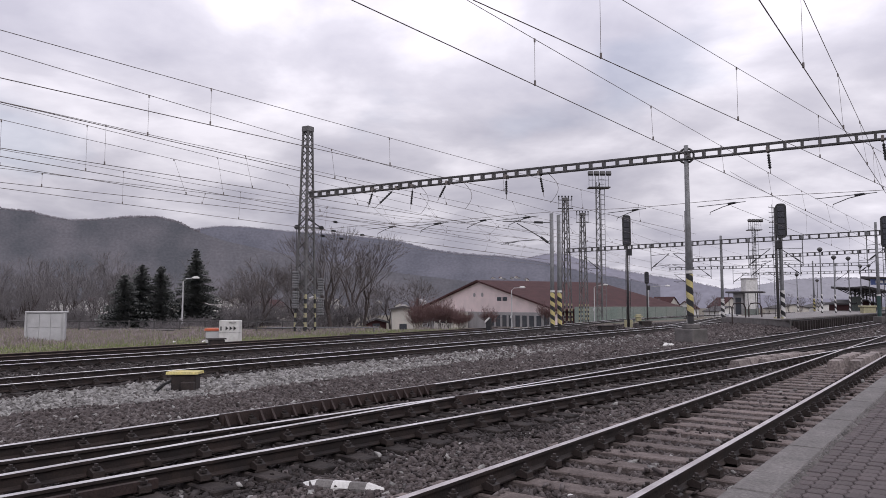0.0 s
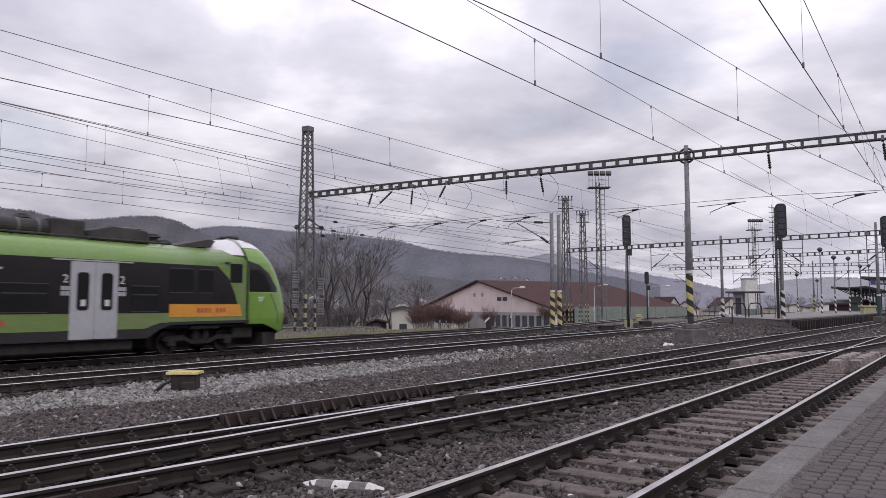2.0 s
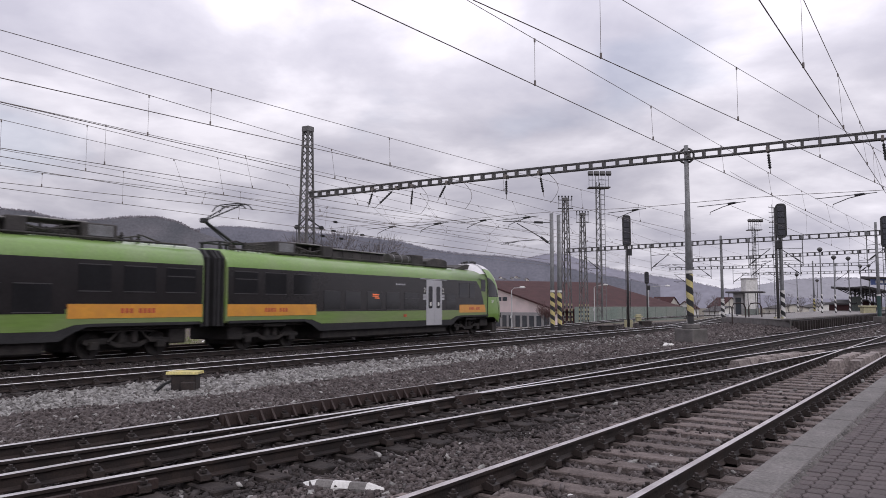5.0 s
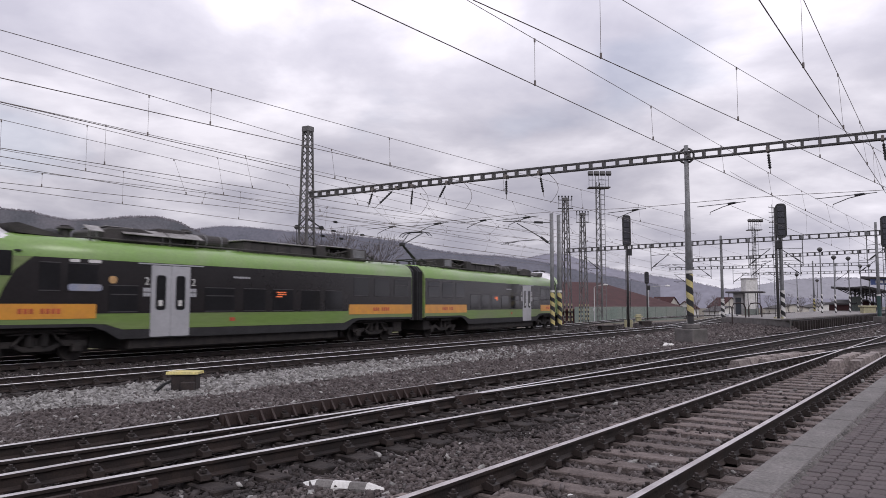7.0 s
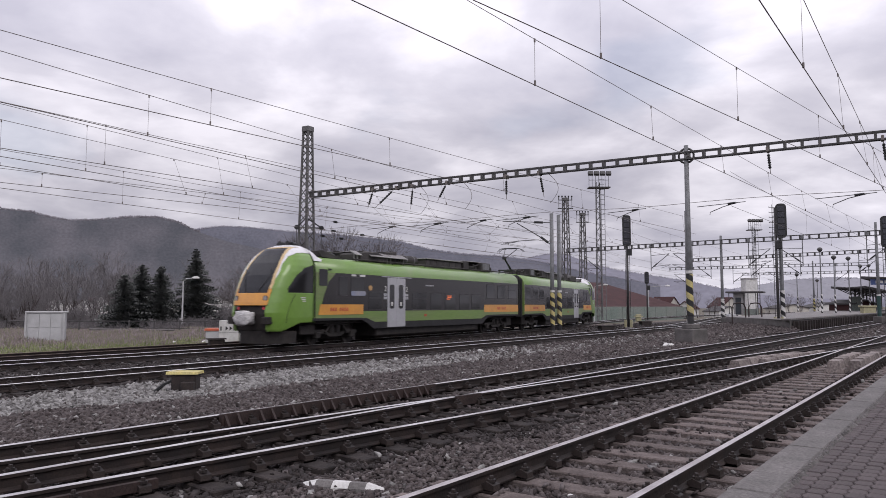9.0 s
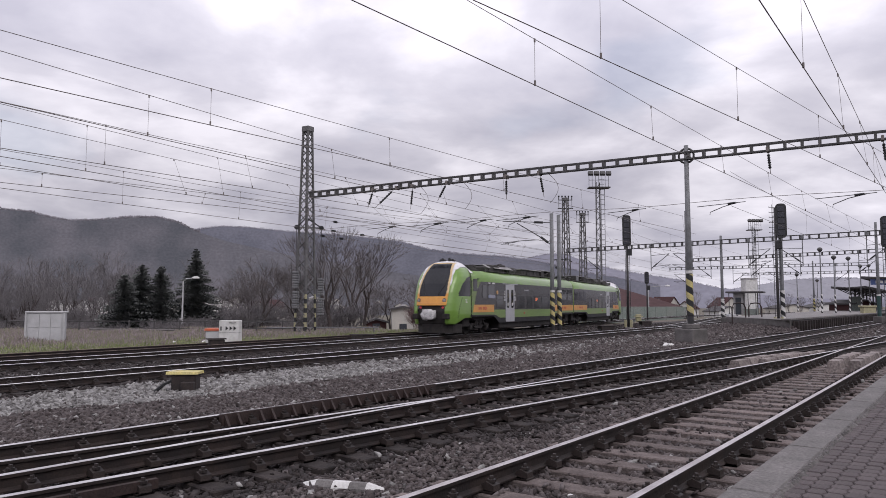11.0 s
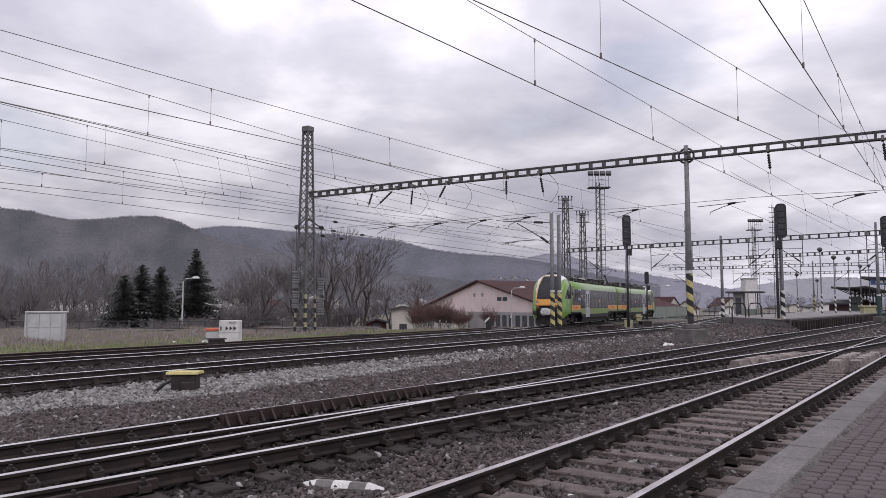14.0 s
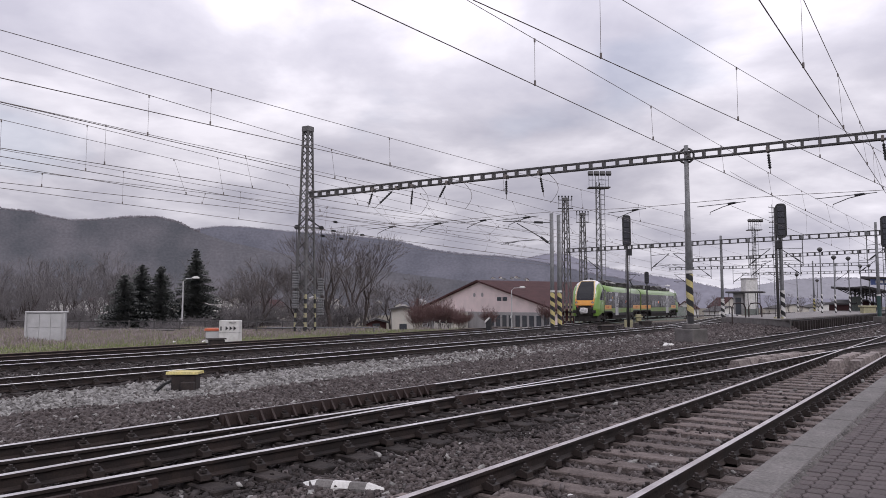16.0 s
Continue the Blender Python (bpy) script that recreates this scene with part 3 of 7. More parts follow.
def make_window(car, x0, x1, z0, z1, side, vent=False):
    bm = bmesh.new()
    outline(bm, rect(x0, x1, z0, z1, 0.06), side, 0.017)
    w = part("window", bm, "pane", car)
    bars = [(x0, x1, z0 - 0.02, z0 + 0.012), (x0, x1, z1 - 0.012, z1 + 0.02)]
    if vent:
        zz = z0 + (z1 - z0) * 0.66
        bars.append((x0 + 0.05, x1 - 0.05, zz - 0.018, zz + 0.018))
    for b in bars:
        bm = bmesh.new()
        outline(bm, rect(*b), side, 0.022)
        part("window_frame", bm, "frame_grey", w)
    return w


def make_text(body, size, m, material, parent, name="numeral"):
    c = bpy.data.curves.new(name, "FONT")
    c.body, c.size, c.extrude, c.align_x, c.align_y = body, size, 0.004, "CENTER", "CENTER"
    tmp = new(name + "_tmp", c)
    dg = bpy.context.evaluated_depsgraph_get()
    me = bpy.data.meshes.new_from_object(tmp.evaluated_get(dg))
    bpy.data.objects.remove(tmp)
    me.materials.clear()
    me.materials.append(M[material])
    ob = new(name, me)
    ob.parent, ob.matrix_basis = parent, m
    return ob


def make_railcar(label, panto, tail):
    car = thing("railcar", label, "train car", group="cars of the train")
    # body shell, swept from the inner end to the cab seam
    bm = bmesh.new()
    prof = [(-y, z) for y, z in SECTION] + [(y, z) for y, z in reversed(SECTION[:-1])]
    rings = []
    for x in (0.46, 0.50, 5.0, 10.0, 15.0, SEAM):
        k = 0.985 if x == 0.46 else 1.0
        rings.append([bm.verts.new((x, y * k, 1.05 + (z - 1.05) * k)) for y, z in prof])
    n = len(prof)
    for a, b in zip(rings, rings[1:]):
        for i in range(n):
            f = bm.faces.new((a[i], b[i], b[(i + 1) % n], a[(i + 1) % n]))
            f.material_index = 1 if 2 <= i <= 13 else 0
            f.smooth = 2 <= i <= 13
    bm.faces.new(rings[0])
    bm.faces.new(list(reversed(rings[-1])))
    bmesh.ops.recalc_face_normals(bm, faces=bm.faces[:])
    part("body", bm, ["body_green", "roof_green"], car, "lime green body shell")
    # cab
    cab_patch("cab_shell", lambda x, y, z: not (in_rim(x, y, z) or in_crown(x, y, z) or in_side_window(x, y, z) or in_recess(x, y, z)) and not (z < 0.98 - 0.32 * max(0.0, min(1.0, (x - SEAM - 0.9) / 0.9))), "green", car, "lime green rounded cab", thick=0.05)
    cab_patch("windscreen", in_screen, "screen", car, "tall dark curved windscreen", thick=0.03, nu=240, nz=190)
    cab_patch("cab_rim", lambda x, y, z: in_rim(x, y, z) and not in_screen(x, y, z) and z <= 2.36, "orange", car, "orange panel below the windscreen", grow=0.012, thick=0.04, nu=240, nz=190)
    cab_patch("windscreen_rim", lambda x, y, z: in_rim(x, y, z) and not in_screen(x, y, z) and z > 2.36, "cream", car, "cream rim of the windscreen", grow=0.012, thick=0.04, nu=240, nz=190)
    cab_patch("crown", in_crown, "crown", car, "white crown over the cab", grow=0.008, thick=0.05)
    for s in (-1, 1):
        cab_patch("cab_window", lambda x, y, z: in_side_window(x, y, z) and y * s > 0, "pane", car, "dark curved cab side window", thick=0.03)
    cab_patch("front_recess", lambda x, y, z: 0.6 < z < 1.72 and abs(y) < 0.9 and x > SEAM + 0.7, "under", car, "black recess round the coupler", grow=-0.12, thick=0.05)
    bm = bmesh.new()
    prism(bm, [(FRONT + 0.75, -1.28), (FRONT + 1.55, -1.12), (FRONT + 2.0, -0.6), (FRONT + 2.06, 0), (FRONT + 2.0, 0.6), (FRONT + 1.55, 1.12), (FRONT + 0.75, 1.28)], "z", 0.16, 0.66)
    part("snow_plough", bm, "under", car, "dark grey skirt under the nose")
    bm = bmesh.new()
    for i in range(2):
        rod(bm, (SEAM, (1 - 2 * i) * 1.443, 1.02), (SEAM, (1 - 2 * i) * 1.443, 3.2), 0.024, n=6)
    tube(bm, [(SEAM, 1.443, 3.2), (SEAM, 1.40, 3.45), (SEAM, 1.25, 3.72), (SEAM, 1.02, 3.96), (SEAM, 0.6, 4.16), (SEAM, 0, 4.24), (SEAM, -0.6, 4.16), (SEAM, -1.02, 3.96), (SEAM, -1.25, 3.72), (SEAM, -1.40, 3.45), (SEAM, -1.443, 3.2)], 0.024)
    part("seam_strip", bm, "bellows", car)
    for s in (-1, 1):
        bm = bmesh.new()
        pts = []
        for k in range(15):
            z = 1.0 + 1.15 * k / 14
            want = SEAM + 1.62 - 0.45 * (k / 14) ** 2
            lo, hi = 0.0, 1.0
            for _ in range(24):
                mid = (lo + hi) / 2
                if cab_point(mid, z).x > want:
                    lo = mid
                else:
                    hi = mid
            pts.append(cab_point(s * lo, z, 0.004))
        tube(bm, pts, 0.011, 5)
        part("panel_joint", bm, "bellows", car)
    # white hump behind the crown, falling to the roof
    bm = bmesh.new()
    rings = []
    for k in range(9):
        x = SEAM - 1.75 * k / 8
        q = 0.5 + 0.5 * math.cos(math.pi * min(1, k / 7.5))
        ring = []
        for y, z in [(-half_width(zz), zz) for zz in (3.6, 3.75, 3.9, 4.05, 4.18, 4.28)] + [(half_width(zz), zz) for zz in (4.28, 4.18, 4.05, 3.9, 3.75, 3.6)]:
            ring.append(bm.verts.new((x, y * (0.84 + 0.16 * q) * (1 if z < 3.8 else 0.7 + 0.3 * q), 3.6 + (z - 3.6) * (0.30 + 0.70 * q))))
        rings.append(ring)
    for a, b in zip(rings, rings[1:]):
        for i in range(len(a) - 1):
            f = bm.faces.new((a[i], a[i + 1], b[i + 1], b[i]))
            f.smooth = True
    bm.faces.new(rings[0])
    bm.faces.new(rings[-1])
    bmesh.ops.recalc_face_normals(bm, faces=bm.faces[:])
    part("roof_fairing", bm, "crown", car, "white fairing behind the cab")
    # head and tail lamps, horns, coupler
    for s in (-1, 1):
        bm = bmesh.new()
        c = cab_point(s * 0.262, 1.99)
        d = Vector((0.97, s * 0.2, 0.1)).normalized()
        rod(bm, c - d * 0.05, c + d * 0.03, 0.115, n=18)
        lamp = part("headlight", bm, "frame_grey", car, "round headlight in the orange panel")
        bm = bmesh.new()
        rod(bm, c + d * 0.028, c + d * 0.038, 0.085, n=18)
        part("lens", bm, "lens", lamp)
        bm = bmesh.new()
        rod(bm, (FRONT + 1.92, s * 0.70, 1.59), (FRONT + 2.06, s * 0.70, 1.59), 0.065, n=14)
        part("tail_lamp", bm, "tail" if tail else "lens", car, "small red tail lamp" if tail else "")
        bm = bmesh.new()
        prism(bm, [(s * 0.48, 1.50), (s * 0.86, 1.44), (s * 0.90, 1.71), (s * 0.42, 1.71)], "x", FRONT + 1.75, FRONT + 2.02)
        part("lamp_cluster", bm, "cabin", car, "pale lamp glass under the orange panel")
        bm = bmesh.new()
        box(bm, (FRONT + 1.8, s * 0.95 - 0.16, 0.95), (FRONT + 2.28, s * 0.95 + 0.16, 1.25), 0.03)
        part("buffer", bm, "under", car)
        bm = bmesh.new()
        rod(bm, (SEAM + 0.1, s * 0.22, 4.2), (SEAM + 0.1, s * 0.22, 4.36), 0.03)
        rod(bm, (SEAM + 0.0, s * 0.22, 4.38), (SEAM + 0.42, s * 0.22, 4.38), 0.04, 0.10, n=12)
        rod(bm, (SEAM + 0.0, s * 0.40, 4.34), (SEAM + 0.32, s * 0.40, 4.34), 0.035, 0.085, n=12)
        part("horn", bm, "black", car, "black air horn")
        bm = bmesh.new()
        a, b = cab_point(s * 0.10, 2.26, 0.04), cab_point(s * 0.22, 2.9, 0.05)
        rod(bm, a, b, 0.014, n=6)
        rod(bm, b + Vector((0, 0, -0.35)), b + Vector((-0.12, 0, 0.3)), 0.018, n=6)
        part("wiper", bm, "black", car)
    bm = bmesh.new()
    rod(bm, (FRONT + 1.6, 0, 1.12), (FRONT + 2.3, 0, 1.12), 0.12, n=12)
    cp = part("coupler", bm, "under", car)
    bm = bmesh.new()
    bmesh.ops.create_icosphere(bm, subdivisions=3, radius=1.0)
    for v in bm.verts:
        k = 1 + 0.26 * noise.noise(v.co * 1.7) + 0.13 * noise.noise(v.co * 4.5)
        q = Vector([math.copysign(abs(c) ** 0.55, c) for c in v.co])
        v.co = Vector((q.x * 0.30 * k + FRONT + 2.40, q.y * 0.36 * k, q.z * 0.29 * k + 1.20))
    part("wrapped_cover", bm, "cloth", cp, "pale cloth wrapped over the coupler", True)
    # sides
    for s in (-1, 1):
        bm = bmesh.new()
        outline(bm, [(5.42, 1.45), (20.45, 1.45), (20.2, 2.15), (19.9, 2.72), (19.4, 3.13), (0.52, 3.13), (0.52, 1.60), (5.42, 1.60)], s, 0.006)
        part("window_band", bm, "band", car, "glossy black window band")
        bm = bmesh.new()
        outline(bm, [(17.42, 1.30), (20.56, 1.30), (20.43, 1.75), (17.42, 1.75)], s, 0.011)
        o = part("banner", bm, "orange", car, "orange side banner")
        bm = bmesh.new()
        for k in range(8):
            if k != 4:
                outline(bm, rect(18.55 + k * 0.16, 18.66 + k * 0.16, 1.45, 1.61), s, 0.016)
        part("lettering", bm, "redmark", o)
        bm = bmesh.new()
        outline(bm, rect(0.52, 5.36, 1.30, 1.75), s, 0.011)
        o = part("banner", bm, "orange", car, "orange side banner")
        bm = bmesh.new()
        for k in range(8):
            if k != 4:
                outline(bm, rect(2.4 + k * 0.16, 2.51 + k * 0.16, 1.45, 1.61), s, 0.016)
        part("lettering", bm, "redmark", o)
        # lower skirt between the bogies
        bm = bmesh.new()
        prism(bm, [(5.1, 1.12), (5.7, 0.93), (16.5, 0.93), (17.1, 1.12)], "y", s * 1.38, s * 1.442)
        part("lower_panel", bm, "body_green", car)
        bm = bmesh.new()
        prism(bm, [(4.6, 1.14), (5.1, 1.10), (5.75, 0.92), (16.45, 0.92), (17.1, 1.10), (17.6, 1.14), (20.9, 1.16), (20.9, 1.06), (17.5, 1.04), (17.1, 0.9), (16.6, 0.62), (5.6, 0.62), (5.1, 0.9), (4.7, 1.04), (0.6, 1.04), (0.6, 1.14)], "y", s * 1.40, s * 1.452)
        part("skirt", bm, "bellows", car, "dark grey lower skirt")
        # doors
        for x0 in (13.96, 14.74):
            bm = bmesh.new()
            outline(bm, rect(x0, x0 + 0.765, 0.66, 3.05, 0.04), s, 0.028)
            leaf = part("door_leaf", bm, "door", car, "silver-grey sliding door leaf")
            bm = bmesh.new()
            outline(bm, rect(x0 + 0.2, x0 + 0.585, 1.55, 2.72, 0.1), s, 0.036)
            part("door_window", bm, "pane", leaf)
            bm = bmesh.new()
            outline(bm, rect(x0 + 0.33, x0 + 0.48, 1.68, 1.88), s, 0.041)
            part("notice", bm, "white", leaf)
        bm = bmesh.new()
        outline(bm, rect(13.4, 16.0, 3.07, 3.11), s, 0.04)
        part("door_rail", bm, "door", car)
        for x in (13.81, 15.66):
            make_text("2", 0.36, Matrix.Translation((x, s * 1.452, 2.50)) @ Matrix.Rotation(radians(90), 4, "X") @ Matrix.Rotation(0 if s < 0 else math.pi, 4, "Y"), "white", car)
            bm = bmesh.new()
            for z in (2.0, 2.16):
                for d in (-0.07, 0.07):
                    outline(bm, rect(x + d - 0.06, x + d + 0.06, z, z + 0.13), s, 0.010)
            part("pictogram_plate", bm, "door", car)
        for x0, x1 in ((5.85, 6.95), (7.3, 8.4), (8.9, 10.0), (10.4, 11.5), (11.95, 13.3), (15.98, 17.0)):
            make_window(car, x0, x1, 1.50, 2.34, s, x0 > 11.8)
        for x0, x1 in ((0.82, 2.0), (2.4, 3.55), (4.0, 5.05), (17.4, 18.35), (18.6, 19.2)):
            make_window(car, x0, x1, 2.15, 2.98, s, x0 < 2)
        bm = bmesh.new()
        outline(bm, rect(19.98, 20.54, 2.55, 3.26, 0.05), s, 0.012)
        part("small_window", bm, "pane", car)
        bm = bmesh.new()
        outline(bm, rect(19.75, 19.95, 3.26, 3.30), s, 0.05)
        part("camera_pod", bm, "black", car)
        bm = bmesh.new()
        for x0, n, z in ((9.3, 9, 2.20), (9.3, 8, 2.12), (9.5, 6, 2.03)):
            for k in range(n):
                outline(bm, rect(x0 + k * 0.058, x0 + k * 0.058 + 0.042, z, z + 0.05), s, 0.021)
        part("destination_display", bm, "display", car, "glowing amber destination display")
        bm = bmesh.new()
        outline(bm, rect(11.9, 12.15, 1.13, 1.26), s, 0.01)
        part("mark", bm, "redmark", car)
        bm = bmesh.new()
        for k in range(6):
            outline(bm, rect(11.2 + k * 0.14, 11.3 + k * 0.14, 2.72, 2.79), s, 0.01)
        part("lettering", bm, "door", car)
        bm = bmesh.new()
        for k in range(3):
            outline(bm, rect(21.35, 21.55 + 0.05 * k, 1.86 + k * 0.07, 1.90 + k * 0.07), s, 0.0)
        part("lettering", bm, "white", car)
        if tail:
            for x0, x1, z0, z1, mt, nm in ((17.25, 18.35, 2.15, 2.36, "blind", "window_blind"), (17.3, 17.72, 3.02, 3.12, "white", "cloud_sticker"), (18.0, 18.32, 3.02, 3.11, "white", "cloud_sticker"), (16.75, 17.02, 2.40, 2.64, "peach", "round_sticker")):
                bm = bmesh.new()
                outline(bm, rect(x0, x1, z0, z1, min(x1 - x0, z1 - z0) * 0.45), s, 0.024)
                part(nm, bm, mt, car)
    # roof kit
    def roof_box(pts, hw, label="", mt="roof_kit"):
        """A box on the roof, from its side view (x, z)."""
        bm = bmesh.new()
        prism(bm, pts, "y", -hw, hw)
        bmesh.ops.bevel(bm, geom=bm.edges[:], offset=0.03, segments=1, affect="EDGES")
        return part("roof_box", bm, mt, car, label)
    b1 = roof_box([(14.8, 3.78), (14.8, 4.10), (15.6, 4.30), (16.8, 4.24), (16.95, 4.14), (16.95, 3.78)], 0.92, "sooty roof box with a sloping front")
    b2 = roof_box([(13.65, 3.80), (13.65, 4.40), (14.78, 4.40), (14.78, 3.80)], 0.72, "tall sooty roof box")
    b3 = roof_box([(7.1, 3.78), (7.1, 4.22), (11.0, 4.22), (11.0, 3.78)], 0.85, "long sooty air conditioning box")
    b4 = roof_box([(6.4, 3.78), (6.4, 4.34), (7.0, 4.34), (7.0, 3.78)], 0.95)
    b5 = roof_box([(3.5, 3.78), (3.5, 4.34), (4.65, 4.34), (4.65, 3.78)], 0.9)
    for own, x0, x1, z0, z1, hw in ((b3, 7.02, 11.1, 4.225, 4.28, 0.95), (b1, 15.75, 16.75, 4.285, 4.315, 0.75), (b5, 4.4, 6.5, 4.345, 4.39, 0.7)):
        bm = bmesh.new()
        box(bm, (x0, -hw, z0), (x1, hw, z1), 0.015)
        part("lid", bm, "lid", own)
    for s in (-1, 1):
        bm = bmesh.new()
        box(bm, (3.65, s * 0.905 - 0.012, 3.92), (4.5, s * 0.905 + 0.012, 4.28), 0.01)
        part("panel", bm, "steel", b5, "pale metal side panel")
        bm = bmesh.new()
        for x in (7.8, 8.5, 9.2, 9.9, 10.6):
            box(bm, (x, s * 0.857 - 0.012, 3.86), (x + 0.03, s * 0.857 + 0.012, 4.2))
        part("rib", bm, "roof_kit", b3)
        bm = bmesh.new()
        rod(bm, (11.7, s * 0.52, 4.09), (13.6, s * 0.52, 4.09), 0.24, n=18)
        tk = part("air_tank", bm, "roof_kit", car, "sooty round air tank")
        bm = bmesh.new()
        for x in (12.0, 12.7, 13.3):
            rod(bm, (x, s * 0.52, 4.09), (x + 0.05, s * 0.52, 4.09), 0.25, n=18)
        part("strap", bm, "steel", tk)
        bm = bmesh.new()
        for x in (11.9, 13.1):
            box(bm, (x, s * 0.52 - 0.2, 3.76), (x + 0.1, s * 0.52 + 0.2, 3.95), 0.01)
        part("cradle", bm, "roof_kit", tk)
        bm = bmesh.new()
        for k in range(7):
            x = 4.8 + k * 0.21
            rod(bm, (x, s * 0.6, 3.8), (x, s * 0.6, 4.0 + 0.12 * (k % 3)), 0.05, n=7)
        tube(bm, [(4.7, s * 0.7, 4.22), (5.3, s * 0.75, 4.12), (5.8, s * 0.7, 4.02), (6.4, s * 0.72, 4.14)], 0.035)
        rod(bm, (4.7, s * 0.5, 4.0), (6.35, s * 0.5, 4.0), 0.11, n=10)
        part("roof_gear", bm, "roof_kit", car)
    # pale tilted covers along both shoulders of the roof gear
    for s in (-1, 1):
        for x0, x1 in ((13.1, 14.5), (14.56, 16.3), (17.0, 17.5)) if tail else ():
            bm = bmesh.new()
            box(bm, (x0, -0.22, -0.015), (x1, 0.22, 0.015), 0.008, Matrix.Translation((0, s * 0.86, 4.17)) @ Matrix.Rotation(-s * 0.5, 4, "X"))
            for x in (x0 + 0.12, x1 - 0.12):
                box(bm, (x - 0.02, s * 0.84 - 0.02, 3.72), (x + 0.02, s * 0.84 + 0.02, 4.17))
            part("roof_cover", bm, "lid", car, "pale tilted roof cover")
    for x, z, r in ((17.75, 4.14, 0.22), (13.2, 4.40, 0.22)):
        bm = bmesh.new()
        rod(bm, (x, 0.1, 3.8), (x, 0.1, z), r * 0.75, n=14)
        rod(bm, (x, 0.1, z), (x, 0.1, z + 0.07), r * 1.25, r * 1.1, n=16)
        rod(bm, (x, 0.1, z + 0.07), (x, 0.1, z + 0.12), r * 0.7, n=12)
        part("vent_pod", bm, "roof_kit", car, "capped roof vent")
    bm = bmesh.new()
    bmesh.ops.create_uvsphere(bm, u_segments=12, v_segments=8, radius=0.2, matrix=Matrix.Translation((18.25, 0.15, 3.95)) @ Matrix.Diagonal((1.5, 1, 0.9, 1)))
    part("roof_beacon", bm, "black", car)
    bm = bmesh.new()
    for s in (-1, 1):
        rod(bm, (0.9, s * 0.98, 3.86), (17.6, s * 0.98, 3.86), 0.03, n=6)
        for k in range(17):
            rod(bm, (1.4 + k, s * 0.98, 3.72), (1.4 + k, s * 0.98, 3.87), 0.02, n=5)
    part("roof_pipe", bm, "roof_kit", car)
    bm = bmesh.new()
    rr = random.Random(4)
    for k in range(12):
        x, y = 0.9 + rr.random() * 2.4, rr.uniform(-0.8, 0.8)
        h = rr.uniform(0.1, 0.36)
        rod(bm, (x, y, 3.8), (x, y, 3.84 + h), 0.045, n=7)
        for q in range(3):
            rod(bm, (x, y, 3.88 + q * h * 0.25), (x, y, 3.91 + q * h * 0.25), 0.085, n=9)
    tube(bm, [(1.0, -0.6, 4.05), (1.7, -0.5, 4.22), (2.4, -0.55, 4.08), (3.3, -0.5, 4.2)], 0.03)
    part("roof_insulator", bm, "roof_kit", car)
    # prow-shaped deflector behind the fairing
    bm = bmesh.new()
    prism(bm, [(17.9, 3.80), (19.6, 3.86), (19.8, 4.12), (19.5, 4.16)], "y", -0.75, 0.75)
    part("roof_deflector", bm, "roof_kit", car)
    # underframe; boxes behind bogies and deepened floor box stand in for shade
    bm = bmesh.new()
    box(bm, (0.7, -1.2, 0.9), (22.2, 1.2, 1.1), 0.03)
    box(bm, (5.9, -1.3, 0.24), (16.2, 1.3, 0.95), 0.06)
    box(bm, (0.9, -1.1, 0.40), (1.6, 1.1, 0.95), 0.04)
    for xc in (INNER, OUTER):
        box(bm, (xc - 1.9, -0.62, 0.22), (xc + 1.9, 0.62, 0.92), 0.05)
    box(bm, (SEAM - 0.4, -1.15, 0.45), (SEAM + 0.55, 1.15, 0.9), 0.05)
    part("underframe", bm, "under", car, "sooty underfloor boxes, some standing in for the shade under the car")
    if panto:
        bm = bmesh.new()
        for s in (-1, 1):
            for x in (0.9, 2.1):
                rod(bm, (x, s * 0.5, 3.8), (x, s * 0.5, 4.12), 0.06, n=8)
            rod(bm, (0.8, s * 0.5, 4.14), (2.2, s * 0.5, 4.14), 0.035, n=6)
        rod(bm, (0.8, -0.55, 4.14), (0.8, 0.55, 4.14), 0.035, n=6)
        rod(bm, (2.1, -0.55, 4.14), (2.1, 0.55, 4.14), 0.04, n=6)
        pg = part("pantograph", bm, "black", car, "raised black pantograph")
        bm = bmesh.new()
        rod(bm, (2.05, 0, 4.18), (0.55, 0, 4.95), 0.06, 0.05)
        rod(bm, (1.85, 0, 4.14), (0.62, 0, 4.85), 0.025)
        for s in (-1, 1):
            rod(bm, (0.55, s * 0.08, 4.95), (1.9, s * 0.42, 5.62), 0.03, 0.025)
        box(bm, (0.42, -0.12, 4.86), (0.68, 0.12, 5.04), 0.03)
        part("arm", bm, "black", pg)
        bm = bmesh.new()
        for x in (1.75, 2.1):
            tube(bm, [(x, -0.95, 5.48), (x, -0.75, 5.66), (x, -0.5, 5.72), (x, 0.5, 5.72), (x, 0.75, 5.66), (x, 0.95, 5.48)], 0.025)
        rod(bm, (1.75, 0.4, 5.66), (2.1, 0.4, 5.66), 0.02)
        rod(bm, (1.75, -0.4, 5.66), (2.1, -0.4, 5.66), 0.02)
        part("collector_head", bm, "black", pg)
    for xc in (INNER, OUTER):
        make_bogie(car, xc)
    wheels = [make_wheelset(car, xc + d) for xc in (INNER, OUTER) for d in (-1.2, 1.2)]
    # half of the bellows
    bm = bmesh.new()
    for k in range(4):
        x = 0.06 + k * 0.105
        w = 1.30 if k % 2 else 1.22
        prism(bm, [(-w, 0.95), (-w, 3.45), (-w + 0.3, 3.75), (w - 0.3, 3.75), (w, 3.45), (w, 0.95)], "x", x, x + 0.104)
    part("bellows", bm, "bellows", car, "black rubber gangway bellows")
    return car, wheels


front_car, front_wheels = make_railcar("lime green railcar with black window band leading the train", True, False)
